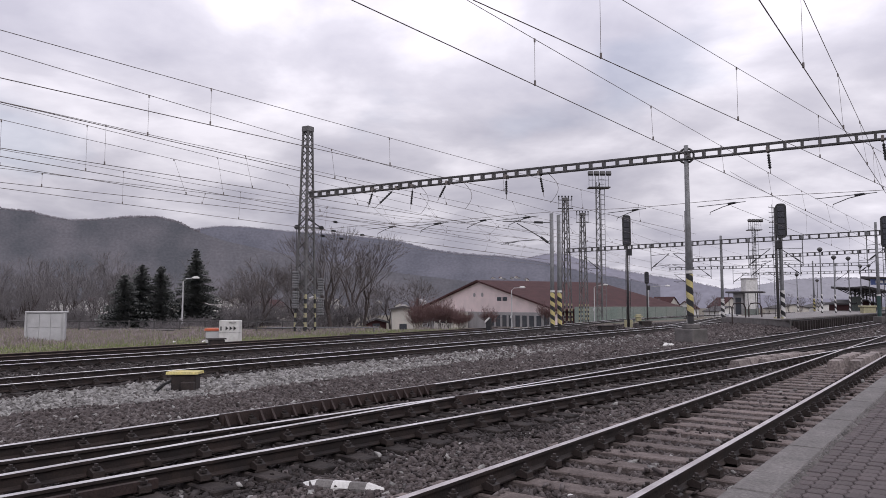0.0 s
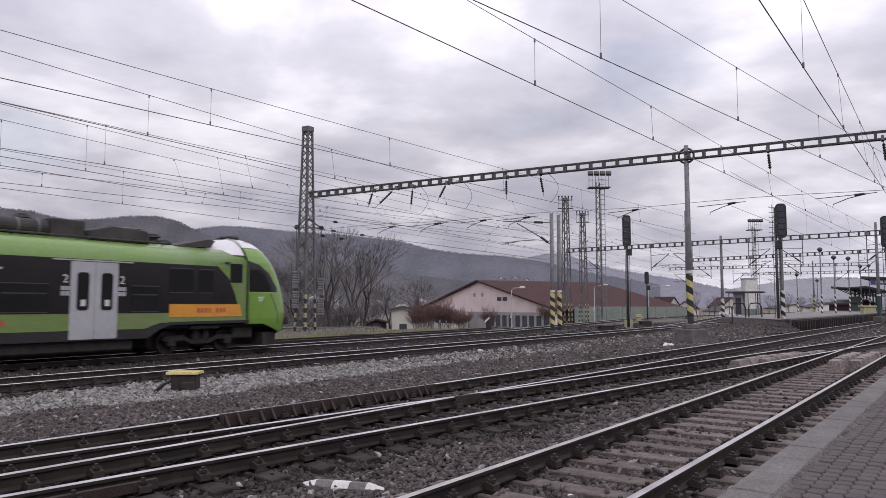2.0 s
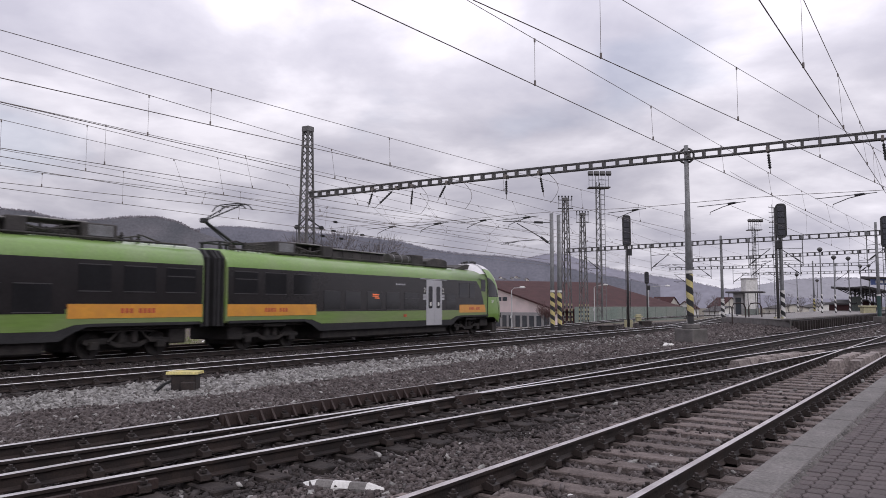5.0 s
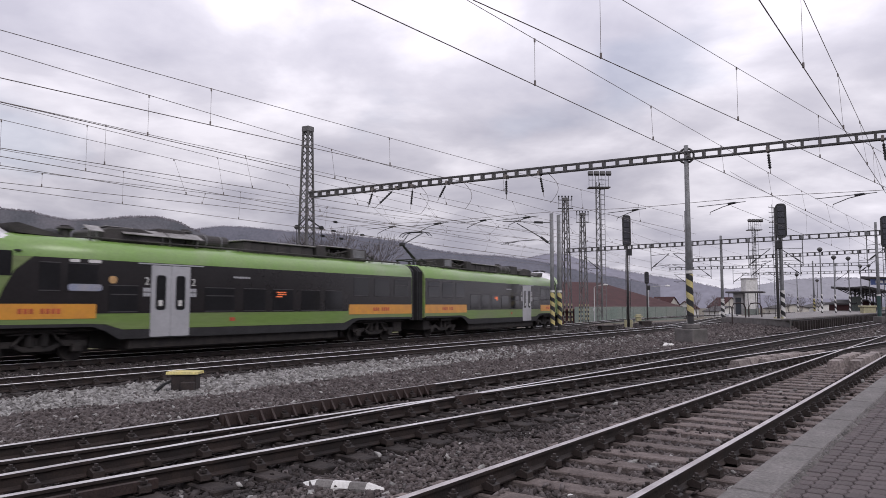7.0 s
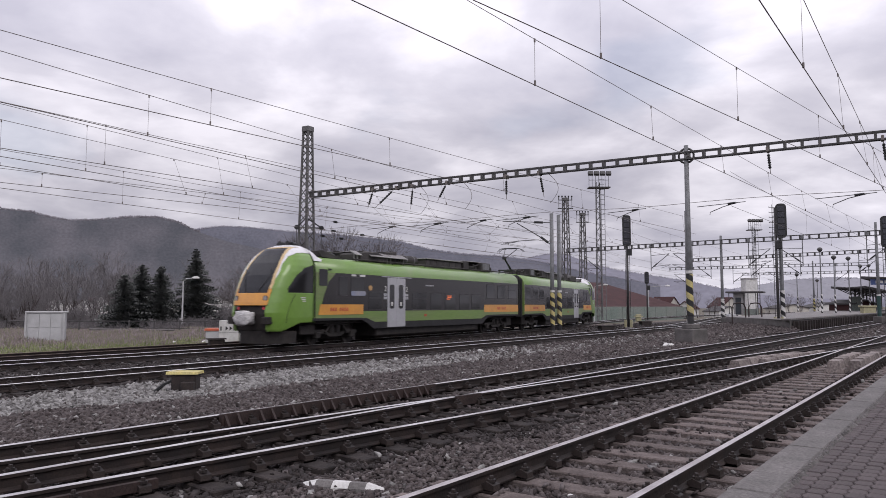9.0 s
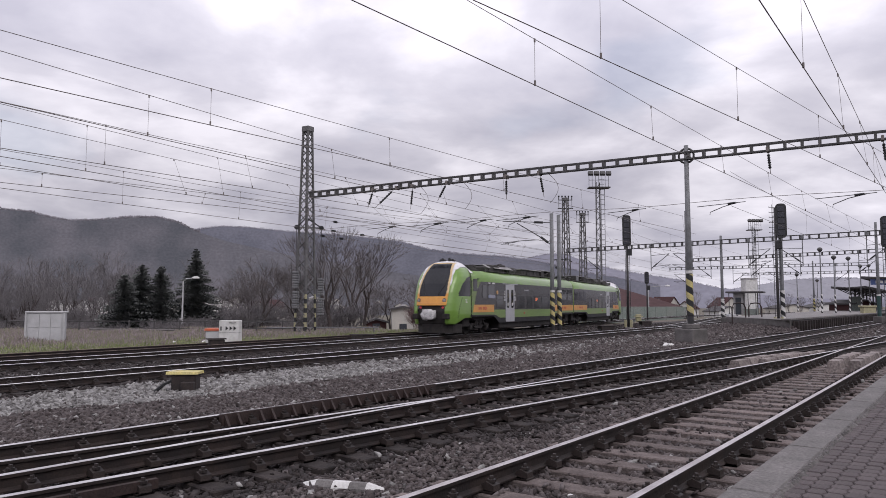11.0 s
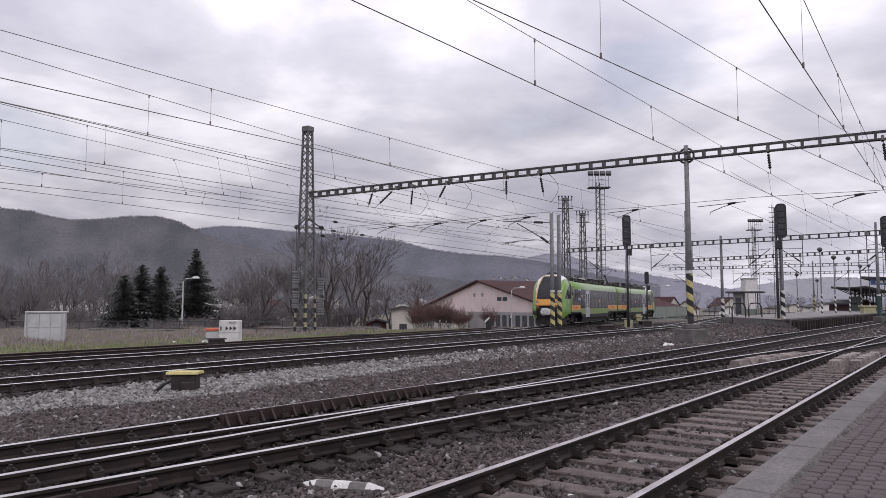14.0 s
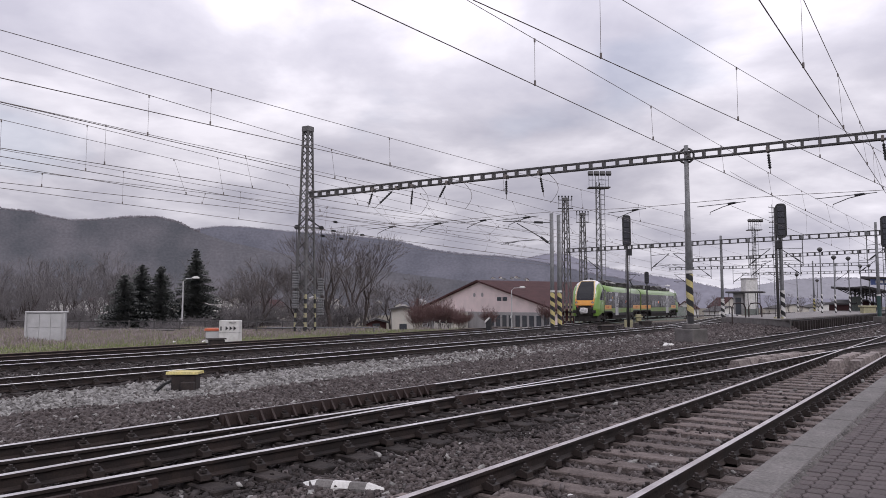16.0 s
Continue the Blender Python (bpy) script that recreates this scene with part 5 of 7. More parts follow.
def make_signal(x, y, z0, foot, head_lo, head_hi, width, label, ladder=True, turn=0.35, aside=0.0):
    s = thing("railway_signal", label, "signal", Matrix.Translation((x, y, 0)) @ Matrix.Rotation(-turn, 4, "Z"), "main signals")
    bm = bmesh.new()
    rod(bm, (0, 0, z0), (0, 0, head_hi - 0.3), 0.095, 0.085, n=12)
    part("post", bm, "steel_dark", s, smooth=True)
    bm = bmesh.new()
    box(bm, (-0.28, -0.26, z0 - 0.5), (0.28, 0.26, z0 + 0.12), 0.04)
    part("foundation", bm, "concrete", s)
    if foot:
        bm = bmesh.new()
        for d in (-0.22, 0.22):
            box(bm, (d - 0.09, -0.14, z0 + 0.1), (d + 0.09, 0.14, z0 + 0.72), 0.03)
        part("cable_box", bm, "yellow_pale", s, "pale yellow cable box at the foot")
    w = width / 2
    bm = bmesh.new()
    prism(bm, rect(-w + aside, w + aside, head_lo, head_hi, w * 0.7), "y", -0.16, -0.04)
    hd = part("head", bm, "black", s, "tall black signal head")
    n = 5
    step = (head_hi - head_lo - 0.3) / n
    for k in range(n):
        zc = head_lo + 0.15 + step * k
        bm = bmesh.new()
        box(bm, (aside - w * 0.62, -0.19, zc + 0.03), (aside + w * 0.62, -0.155, zc + step - 0.03), 0.02)
        part("rear_door", bm, "door_dark", hd)
        bm = bmesh.new()
        rod(bm, (aside, -0.05, zc + step / 2), (aside, 0.28, zc + step / 2), 0.14, 0.16, n=14)
        part("hood", bm, "black", hd)
    bm = bmesh.new()
    box(bm, (-0.02, -0.2, head_lo - 0.75), (0.38, 0.1, head_lo - 0.2), 0.03)
    part("junction_box", bm, "black", s)
    if ladder:
        bm = bmesh.new()
        for d in (-0.17, 0.17):
            rod(bm, (d, 0.22, z0), (d, 0.22, head_hi), 0.018, n=5)
        for k in range(int((head_hi - z0) / 0.3)):
            rod(bm, (-0.17, 0.22, z0 + 0.2 + k * 0.3), (0.17, 0.22, z0 + 0.2 + k * 0.3), 0.012, n=5)
        part("ladder", bm, "steel_dark", s)
    return s


make_signal(14.8, 58.0, -0.3, True, 6.3, 8.8, 0.66, "black five-lamp railway signal on a dark post")
sg = make_signal(23.1, 50.0, 0.05, True, 6.2, 8.6, 0.70, "tall black railway signal with a caged ladder and striped foot", aside=0.36)
bm = bmesh.new()
striped(bm, 0.32, 0.3, 0.4, 2.6, 0.15)
part("warning_stripes", bm, ["black", "white"], sg, "black and white slanting stripes")
bm = bmesh.new()
rod(bm, (0.32, 0.3, 0.0), (0.32, 0.3, 6.4), 0.12, n=10)
part("second_post", bm, "steel", sg)
bm = bmesh.new()
for k in range(7):
    z = 6.3 + k * 0.36
    tube(bm, [(-0.36, 0.22, z), (-0.34, 0.6, z), (0, 0.78, z), (0.34, 0.6, z), (0.36, 0.22, z)], 0.018, 4)
part("ladder_cage", bm, "steel_dark", sg)
make_signal(29.5, 48.0, -0.1, False, 5.4, 7.5, 0.6, "black railway signal standing between the tracks")
make_signal(24.5, 87.0, -0.3, False, 4.15, 5.6, 0.5, "small far black railway signal on a post", False)

ds = thing("dwarf_signal", "low black and white dwarf signal beside the track", "signal", Matrix.Translation((3.3, 52.5, -0.35)))
bm = bmesh.new()
box(bm, (-0.2, -0.12, 0.1), (0.2, 0.12, 1.0), 0.08)
part("body", bm, "black", ds)
bm = bmesh.new()
prism(bm, [(-0.3, 0.62), (0.05, 0.95), (0.05, 1.1), (-0.3, 0.8)], "y", -0.15, -0.125)
part("stripe", bm, "white", ds)
bm = bmesh.new()
box(bm, (0.2, -0.25, -0.2), (1.1, 0.25, 0.22), 0.03)
part("plinth", bm, "concrete", ds)


def make_point_machine(x, y, z, ang, label, lid, w=0.8, d=0.42, h=0.34):
    p = thing("point_machine", label, "point machine", Matrix.Translation((x, y, z)) @ Matrix.Rotation(ang, 4, "Z"), "point machines")
    bm = bmesh.new()
    box(bm, (-w / 2 + 0.06, -d / 2, -0.1), (w / 2 - 0.02, d / 2, h - 0.06), 0.03)
    box(bm, (w / 2 - 0.3, -d / 2 - 0.14, -0.1), (w / 2 - 0.02, -d / 2 + 0.02, 0.12), 0.02)
    part("case", bm, "iron", p)
    bm = bmesh.new()
    prism(bm, [(-d / 2 - 0.04, h - 0.055), (d / 2 + 0.04, h - 0.055), (d / 2 + 0.02, h), (-d / 2 - 0.02, h)], "x", -w / 2 - 0.04, w / 2 + 0.04)
    part("lid", bm, lid, p, "worn yellow lid" if lid == "yellow" else "")
    bm = bmesh.new()
    for s in (-0.08, 0.08):
        tube(bm, [(-w / 2 + 0.1, s, 0.15), (-w / 2 - 0.12, s - 0.1, 0.05), (-w / 2 - 0.28, s - 0.25, -0.12)], 0.03)
    part("cable", bm, "black", p)
    return p


make_point_machine(-5.75, 16.3, -0.24, 0.0, "dark point machine with a worn yellow lid on the ballast", "yellow", 0.62, 0.36, 0.33)
make_point_machine(-10.25, 32.9, -0.34, 0.5, "dark point machine beside the siding", "iron", 0.75, 0.4, 0.42)
make_point_machine(-4.2, 38.2, -0.34, 0.5, "dark point machine beside the siding", "iron", 1.2, 0.5, 0.4)
make_point_machine(12.0, 53.5, -0.3, 0.5, "dark point machine beside the rails", "iron", 1.3, 0.5, 0.4)
make_point_machine(18.9, 68.0, -0.3, 0.5, "dark point machine beside the rails", "iron", 1.3, 0.5, 0.4)


def make_cabinet(x, y, z, w, d, h, ang):
    c = thing("relay_cabinet", "pale grey sheet-metal relay cabinet on the grass verge", "cabinet", Matrix.Translation((x, y, z)) @ Matrix.Rotation(ang, 4, "Z"))
    bm = bmesh.new()
    box(bm, (-w / 2, -d / 2, 0), (w / 2, d / 2, h - 0.06), 0.015)
    part("body", bm, "cabin", c)
    bm = bmesh.new()
    box(bm, (-w / 2 - 0.06, -d / 2 - 0.07, h - 0.06), (w / 2 + 0.06, d / 2 + 0.07, h + 0.03), 0.02)
    for s in (-1, 1):
        box(bm, (s * (w / 2 + 0.02) - 0.045, -d / 2 - 0.06, 0.02), (s * (w / 2 + 0.02) + 0.045, -d / 2 + 0.04, h - 0.07), 0.01)
    part("frame", bm, "cabin", c)
    for i in range(3):
        for j in range(2):
            bm = bmesh.new()
            x0 = -w / 2 + 0.08 + i * (w - 0.16) / 3
            z0 = 0.1 + j * (h - 0.2) / 2
            box(bm, (x0 + 0.008, -d / 2 - 0.03, z0 + 0.008), (x0 + (w - 0.16) / 3 - 0.008, -d / 2 + 0.02, z0 + (h - 0.2) / 2 - 0.008), 0.008)
            part("panel", bm, "cabin", c)
    return c


make_cabinet(-20.5, 37.6, -0.37, 1.74, 0.6, 1.60, 0.25)

cb = thing("control_box", "white control box with small dark marks beside the siding", "control box", Matrix.Translation((-10.75, 36.8, -0.42)))
bm = bmesh.new()
box(bm, (-0.50, -0.3, 0), (0.50, 0.3, 1.22), 0.02)
part("body", bm, "white", cb)
bm = bmesh.new()
box(bm, (-0.505, -0.31, 0.60), (0.505, 0.0, 0.615), 0.0)
part("seam", bm, "bellows", cb)
for k in range(4):
    bm = bmesh.new()
    if k == 0:
        prism(bm, rect(-0.42, -0.36, 0.72, 0.92), "y", -0.312, -0.29)
    else:
        x = -0.36 + k * 0.2
        prism(bm, [(x, 0.72), (x + 0.14, 0.83), (x, 0.94)], "y", -0.312, -0.29)
    part("mark", bm, "black", cb)
bm = bmesh.new()
for k in range(6):
    prism(bm, rect(0.0 + k * 0.06, 0.045 + k * 0.06, 1.08, 1.12), "y", -0.312, -0.29)
part("lettering", bm, "black", cb)
ob = thing("grit_box", "small grey box with an orange-red lid", "box", Matrix.Translation((-11.55, 37.0, -0.45)))
bm = bmesh.new()
box(bm, (-0.42, -0.3, 0), (0.36, 0.3, 0.74), 0.02)
part("body", bm, "cabin", ob)
bm = bmesh.new()
prism(bm, [(-0.36, 0.74), (-0.34, 0.84), (0.34, 0.86), (0.36, 0.74)], "x", -0.47, 0.40)
part("lid", bm, "orange_lid", ob, "orange-red lid")

# fouling marker lying on the ballast
fm = thing("fouling_marker", "worn concrete fouling marker with white paint on the ballast", "marker", Matrix.Translation((-0.98, 7.22, -0.215)) @ Matrix.Rotation(radians(-16.0), 4, "Z"))
for k in range(5):
    bm = bmesh.new()
    x0 = -0.44 + k * 0.176
    prism(bm, [(-0.10, -0.07), (0.10, -0.07), (0.085, 0.01), (0.03, 0.055), (-0.03, 0.055), (-0.085, 0.01)], "x", x0, x0 + 0.174)
    if k in (0, 4):
        for v in bm.verts:
            if abs(v.co.x) > 0.40:
                v.co.y *= 0.55
                v.co.z = v.co.z * 0.6 - 0.02
    part("band", bm, "white" if k % 2 == 0 else "concrete", fm, "flaking white paint" if k % 2 == 0 else "")

# crossing blocks laid in and beside the track
BL = mat("pinkish_concrete_block", (0.28, 0.24, 0.226), (0.19, 0.158, 0.15), scale=4, fine=22, rand=0.22, bump=0.8, amount=0.8)
M["block"] = BL


def make_block_row(x0, slope, ya, yb, n, size, label, top=0.12):
    """A row of loose blocks laid along a track."""
    r = thing("crossing_panel", label, "crossing", group="foot crossing panels")
    ang = math.atan2(1, slope)
    L = (yb - ya) * math.hypot(1, slope) / n
    bm = bmesh.new()
    prism(bm, [(-size / 2 - 0.04, -0.19), (-size / 2 - 0.04, -0.10), (-size / 2 + 0.01, -0.09), (-size / 2 + 0.05, top - 0.02), (-size / 2 + 0.07, top), (size / 2 - 0.07, top), (size / 2 - 0.05, top - 0.02), (size / 2 - 0.01, -0.09), (size / 2 + 0.04, -0.10), (size / 2 + 0.04, -0.19)], "x", -L / 2 + 0.085, L / 2 - 0.085)
    first = None
    for k in range(n):
        y = ya + (yb - ya) * (k + 0.5) / n
        m = Matrix.Translation((x0 + slope * y, y, 0.02 * math.sin(k * 7.3))) @ Matrix.Rotation(ang + 0.05 * math.sin(k * 5.1), 4, "Z") @ Matrix.Rotation(0.03 * math.sin(k * 3.7), 4, "X")
        if first is None:
            first = part("block", bm, "block", r)
            first.matrix_basis = m
        else:
            share("block", first.data, r, m)


make_block_row(-3.80 + 0.06, 0.732, 18.9, 22.8, 5, 0.36, "row of weathered pinkish concrete blocks between the rails")
make_block_row(-3.80 + 0.62, 0.732, 18.8, 23.0, 5, 0.36, "row of weathered pinkish concrete blocks between the rails")
make_block_row(-10.04 + 0.58, 0.896, 20.6, 25.2, 6, 0.32, "row of low weathered concrete blocks between the rails", 0.04)
make_block_row(-10.04 + 0.12, 0.896, 19.9, 24.2, 6, 0.32, "row of low weathered concrete blocks between the rails", 0.05)

# rail fence behind the verge
fn = thing("rail_fence", "low dark tubular rail fence behind the grass verge", "fence", group="yard fences")
fpts = [Vector((-40 + 1.9 * k, 54.5 - 0.16 * k, -1.15)) for k in range(17)]
for dz in (1.05, 1.55):
    bm = bmesh.new()
    tube(bm, [p + Vector((0, 0, dz)) for p in fpts], 0.03, 5)
    part("rail", bm, "steel_dark", fn)
bm = bmesh.new()
box(bm, (-0.05, -0.05, -0.4), (0.05, 0.05, 1.62), 0.01)
post = None
for p in fpts:
    if post is None:
        post = part("post", bm, "steel_dark", fn)
        post.location = p
    else:
        share("post", post.data, fn, Matrix.Translation(p))
pr = thing("handrail", "short pale pipe rail on the verge beyond the mast", "rail", Matrix.Translation((0, 0, 0)))
bm = bmesh.new()
tube(bm, [(-12.6, 52, -0.05), (-8.0, 51.5, 0.0), (-4.6, 51.2, 0.0)], 0.05, 6)
part("bar", bm, "steel", pr)
for x in (-12.2, -8.4, -4.9):
    bm = bmesh.new()
    rod(bm, (x, 51.6, -0.9), (x, 51.6, 0.0), 0.04)
    part("post", bm, "steel", pr)
pp = thing("pipeline", "pale pipe on low stands behind the fence", "pipe", Matrix.Translation((0, 0, 0)))
bm = bmesh.new()
tube(bm, [(-24.6, 50.6, -0.10), (-21.5, 50.2, -0.12), (-18.4, 49.8, -0.12)], 0.07, 8)
part("pipe", bm, "concrete", pp)
for x in (-24.2, -21.6, -18.8):
    yy = 50.2 - (x + 21.5) * 0.13
    bm = bmesh.new()
    box(bm, (x - 0.05, yy - 0.05, -0.7), (x + 0.05, yy + 0.05, -0.12), 0.01)
    part("stand", bm, "concrete", pp)


def make_street_lamp(x, y, z0, h, arm, label="slender pale street lamp with a white hood", r=0.09):
    s = thing("street_lamp", label, "street lamp", Matrix.Translation((x, y, z0)), "street lamps")
    bm = bmesh.new()
    tube(bm, [(0, 0, 0), (0, 0, h * 0.6), (0, 0, h - 0.35), (arm * 0.25, 0, h - 0.08), (arm, 0, h)], [r, r * 0.8, r * 0.65, r * 0.5, r * 0.5], 8)
    part("pole", bm, "cabin", s)
    bm = bmesh.new()
    bmesh.ops.create_uvsphere(bm, u_segments=14, v_segments=8, radius=1)
    for v in bm.verts:
        v.co = Vector((v.co.x * 0.42 + arm + (0.2 if arm > 0 else -0.2), v.co.y * 0.2, max(v.co.z, -0.45) * 0.2 + h))
    part("hood", bm, "white", s, "white lamp hood", True)
    bm = bmesh.new()
    box(bm, (-0.22, -0.18, h * 0.32), (0.05, 0.1, h * 0.38), 0.02)
    part("switch_box", bm, "cabin", s)


make_street_lamp(-28.0, 78.0, -2.4, 6.9, 1.15, r=0.11)
make_street_lamp(24.0, 115.0, -1.2, 6.0, 1.6)
make_street_lamp(36.3, 128.0, -1.0, 6.0, 3.2)
make_street_lamp(9.0, 95.0, -2.0, 5.9, 1.2)


def make_floodlight_tower(x, y, z0, h, w, label):
    f = thing("floodlight_tower", label, "floodlight mast", Matrix.Translation((x, y, z0)), "floodlight towers")
    bm = bmesh.new()
    q = 0.34
    for sx, sy in ((-q, -q), (q, -q), (q, q), (-q, q)):
        rod(bm, (sx, sy, 0), (sx * 0.7, sy * 0.7, h - 1.2), 0.05, n=5)
    steps = int(h / 0.8)
    for k in range(steps):
        z, z2 = k * (h - 1.4) / steps, (k + 1) * (h - 1.4) / steps
        g, g2 = q * (1 - 0.3 * z / h), q * (1 - 0.3 * z2 / h)
        sg = 1 if k % 2 else -1
        for a, b in (((-g * sg, -g, z), (g2 * sg, -g2, z2)), ((-g * sg, g, z), (g2 * sg, g2, z2)), ((-g, -g * sg, z), (-g2, g2 * sg, z2)), ((g, -g * sg, z), (g2, g2 * sg, z2))):
            rod(bm, a, b, 0.028, n=4)
    part("lattice", bm, "lattice", f)
    bm = bmesh.new()
    for d in (0.45, 0.95):
        rod(bm, (d, 0.1, 0), (d, 0.1, h - 2), 0.04, n=5)
    for k in range(int(h / 0.7)):
        rod(bm, (0.2, 0.1, 0.5 + k * 0.7), (0.95, 0.1, 0.5 + k * 0.7), 0.03, n=5)
    part("ladder", bm, "steel", f)
    bm = bmesh.new()
    box(bm, (-w / 2, -0.7, h - 2.05), (w / 2 + 0.3, 0.7, h - 1.9), 0.02)
    pf = part("platform", bm, "steel_dark", f)
    for k in range(7):
        bm = bmesh.new()
        xx = -w / 2 + w * k / 6
        rod(bm, (xx, -0.68, h - 2), (xx, -0.68, h - 0.2), 0.03, n=5)
        part("post", bm, "steel_dark", pf)
    for dz in (1.0, 0.3):
        bm = bmesh.new()
        rod(bm, (-w / 2, -0.68, h - dz), (w / 2, -0.68, h - dz), 0.035, n=5)
        part("rail", bm, "steel_dark", pf)
    for k in range(4):
        bm = bmesh.new()
        xx = -w / 2 + 0.2 + (w - 0.2) * k / 3
        box(bm, (-0.35, -0.25, -0.28), (0.35, 0.2, 0.28), 0.05, Matrix.Translation((xx, -0.8, h - 0.1)) @ Matrix.Rotation(-0.5, 4, "X"))
        part("floodlight", bm, "steel_dark", f)
    return f


make_floodlight_tower(21.6, 100.0, -1.0, 20.9, 2.7, "tall pale floodlight tower with a caged ladder")
make_floodlight_tower(64.7, 150.0, -1.0, 20.2, 2.6, "far pale floodlight tower over the station")

# ---- platforms ----
def slope_slab(name, x_in, x_out, slope, y0, y1, z0, z1, parent, material):
    bm = bmesh.new()
    pts = [(x_in + slope * y0, y0), (x_out + slope * y0, y0), (x_out + slope * y1, y1), (x_in + slope * y1, y1)]
    prism(bm, pts, "z", z0, z1)
    return part(name, bm, material, parent)


plat = thing("platform", "near station platform with a concrete kerb and block paving", "platform", kind="structure")
slope_slab("core", -1.84, 12.0, 0.74, -10, 150, -0.6, 0.23, plat, "joint")
first = None
KL = 1.9
ang = math.atan2(1, 0.74)
bm = bmesh.new()
box(bm, (-KL / 2 + 0.007, -0.30, 0.18), (KL / 2 - 0.007, 0.0, 0.30), 0.016)
for k in range(44):
    s = -6 + KL * k
    y = s * math.sin(ang)
    m = Matrix.Translation((-1.81 + 0.74 * y, y, 0.0)) @ Matrix.Rotation(ang, 4, "Z")
    if first is None:
        first = part("kerb_slab", bm, "concrete", plat)
        first.matrix_basis = m
    else:
        share("kerb_slab", first.data, plat, m)
# the worn seam strip behind the kerb, then bone-shaped paving blocks
bm = bmesh.new()
PA, PF, PL = 0.142, 0.088, 0.152   # across the points, along the flat sides, between the flat sides
prism(bm, [(-PL / 2 + 0.005, -PF / 2), (-0.0, -PA / 2 + 0.004), (PL / 2 - 0.005, -PF / 2), (PL / 2 - 0.005, PF / 2), (0.0, PA / 2 - 0.004), (-PL / 2 + 0.005, PF / 2)], "z", 0.2, 0.288)
bmesh.ops.bevel(bm, geom=[e for e in bm.edges if min(v.co.z for v in e.verts) > 0.28], offset=0.007, segments=1, affect="EDGES")
first = None
rng = random.Random(3)
VF, FF = [], []
for j in range(0, 40):
    for i in range(0, 150):
        u = 2.4 + (i + 0.5 * (j % 2)) * PL
        w = 0.27 + j * (PA + PF) / 2
        base = Vector((-1.81, 0, 0)) + Vector((math.cos(ang), math.sin(ang), 0)) * u + Vector((math.sin(ang), -math.cos(ang), 0)) * w
        m = Matrix.Translation((base.x, base.y, rng.uniform(-0.005, 0.004))) @ Matrix.Rotation(ang, 4, "Z")
        if base.y < 3.4 or base.y > 20 or base.x > base.y * 0.66 + 0.8:
            continue
        if first is None:
            first = part("paving_block", bm, "paver", plat)
            first.matrix_basis = m
        elif base.y < 7.0:
            share("paving_block", first.data, plat, m)
        else:
            k = len(VF)
            VF += [tuple(m @ v.co) for v in first.data.vertices]
            FF += [tuple(k + q for q in f.vertices) for f in first.data.polygons]
me = bpy.data.meshes.new("far_paving")
me.from_pydata(VF, [], FF)
me.materials.append(M["paver"])
far_paving = new("far_paving", me)
far_paving.parent = plat
tagged(far_paving, kind="stuff")
# ragged mortar and moss along the back of the kerb
bm = bmesh.new()
pts = [Vector((-1.81, 0, 0)) + Vector((math.cos(ang), math.sin(ang), 0)) * (2.5 + 0.06 * k) + Vector((math.sin(ang), -math.cos(ang), 0)) * (0.315 + 0.035 * noise.noise(Vector((k * 0.23, 0, 0))) + 0.02 * rng.random()) for k in range(260)]
for k, p in enumerate(pts):
    bmesh.ops.create_cone(bm, cap_ends=True, segments=5, radius1=0.045 * rng.uniform(0.5, 1.2), radius2=0.01, depth=0.03, matrix=Matrix.Translation((p.x, p.y, 0.286 + 0.012 * rng.random())) @ Matrix.Rotation(rng.random() * 6, 4, "Z"))
tagged(part("mortar_crumbs", bm, "concrete", plat), kind="stuff")

# plain wall added out of view behind the camera, darkening the train's reflections
sw = thing("station_wall", "plain grey wall added out of view to darken the train's reflections", "wall", kind="structure")
slope_slab("wall", 11.0, 11.5, 0.74, -60, 45, 0.2, 5.4, sw, "station_render")
bm = bmesh.new()
prism(bm, [(10.6 + 0.74 * -60, -60), (11.9 + 0.74 * -60, -60), (11.9 + 0.74 * 45, 45), (10.6 + 0.74 * 45, 45)], "z", 5.41, 5.6)
part("eaves", bm, "roof_dark", sw)

# island platform across the tracks
isl = thing("platform", "island platform with a pale concrete edge and dark brick face", "platform", kind="structure")
bm = bmesh.new()
prism(bm, [(21.75, 45.6), (-12.15 + 0.745 * 190, 190), (-18.8 + 0.67 * 190, 190), (22.35, 58.2)], "z", -0.4, 0.62)
part("core", bm, "concrete_dark", isl)
bm = bmesh.new()
prism(bm, [(21.6, 46.4), (-12.75 + 0.745 * 189, 189), (-18.5 + 0.67 * 189, 189), (22.6, 58.0)], "z", 0.621, 0.66)
part("deck", bm, "deck", isl, "pale concrete deck")
bm = bmesh.new()
prism(bm, [(21.72, 45.57), (21.70, 45.45), (22.22, 58.1), (22.30, 58.2)], "z", -0.4, 0.60)
part("end_wall", bm, "concrete", isl, "weathered concrete end wall")
bm = bmesh.new()
prism(bm, [(21.70, 45.4), (-12.05 + 0.745 * 190, 190), (-12.7 + 0.745 * 190, 190), (21.2, 45.6)], "z", 0.624, 0.72)
part("edge_slab", bm, "concrete", isl)
bm = bmesh.new()
prism(bm, [(-12.12 + 0.745 * 46.0, 46.0), (-12.02 + 0.745 * 46.0, 46.0), (-12.02 + 0.745 * 190, 190), (-12.12 + 0.745 * 190, 190)], "z", -0.35, 0.55)
part("face", bm, "iron", isl, "dark brick platform face")
bm = bmesh.new()
box(bm, (-0.09, -0.16, -0.4), (0.09, 0.16, 0.56), 0.01)
rib = None
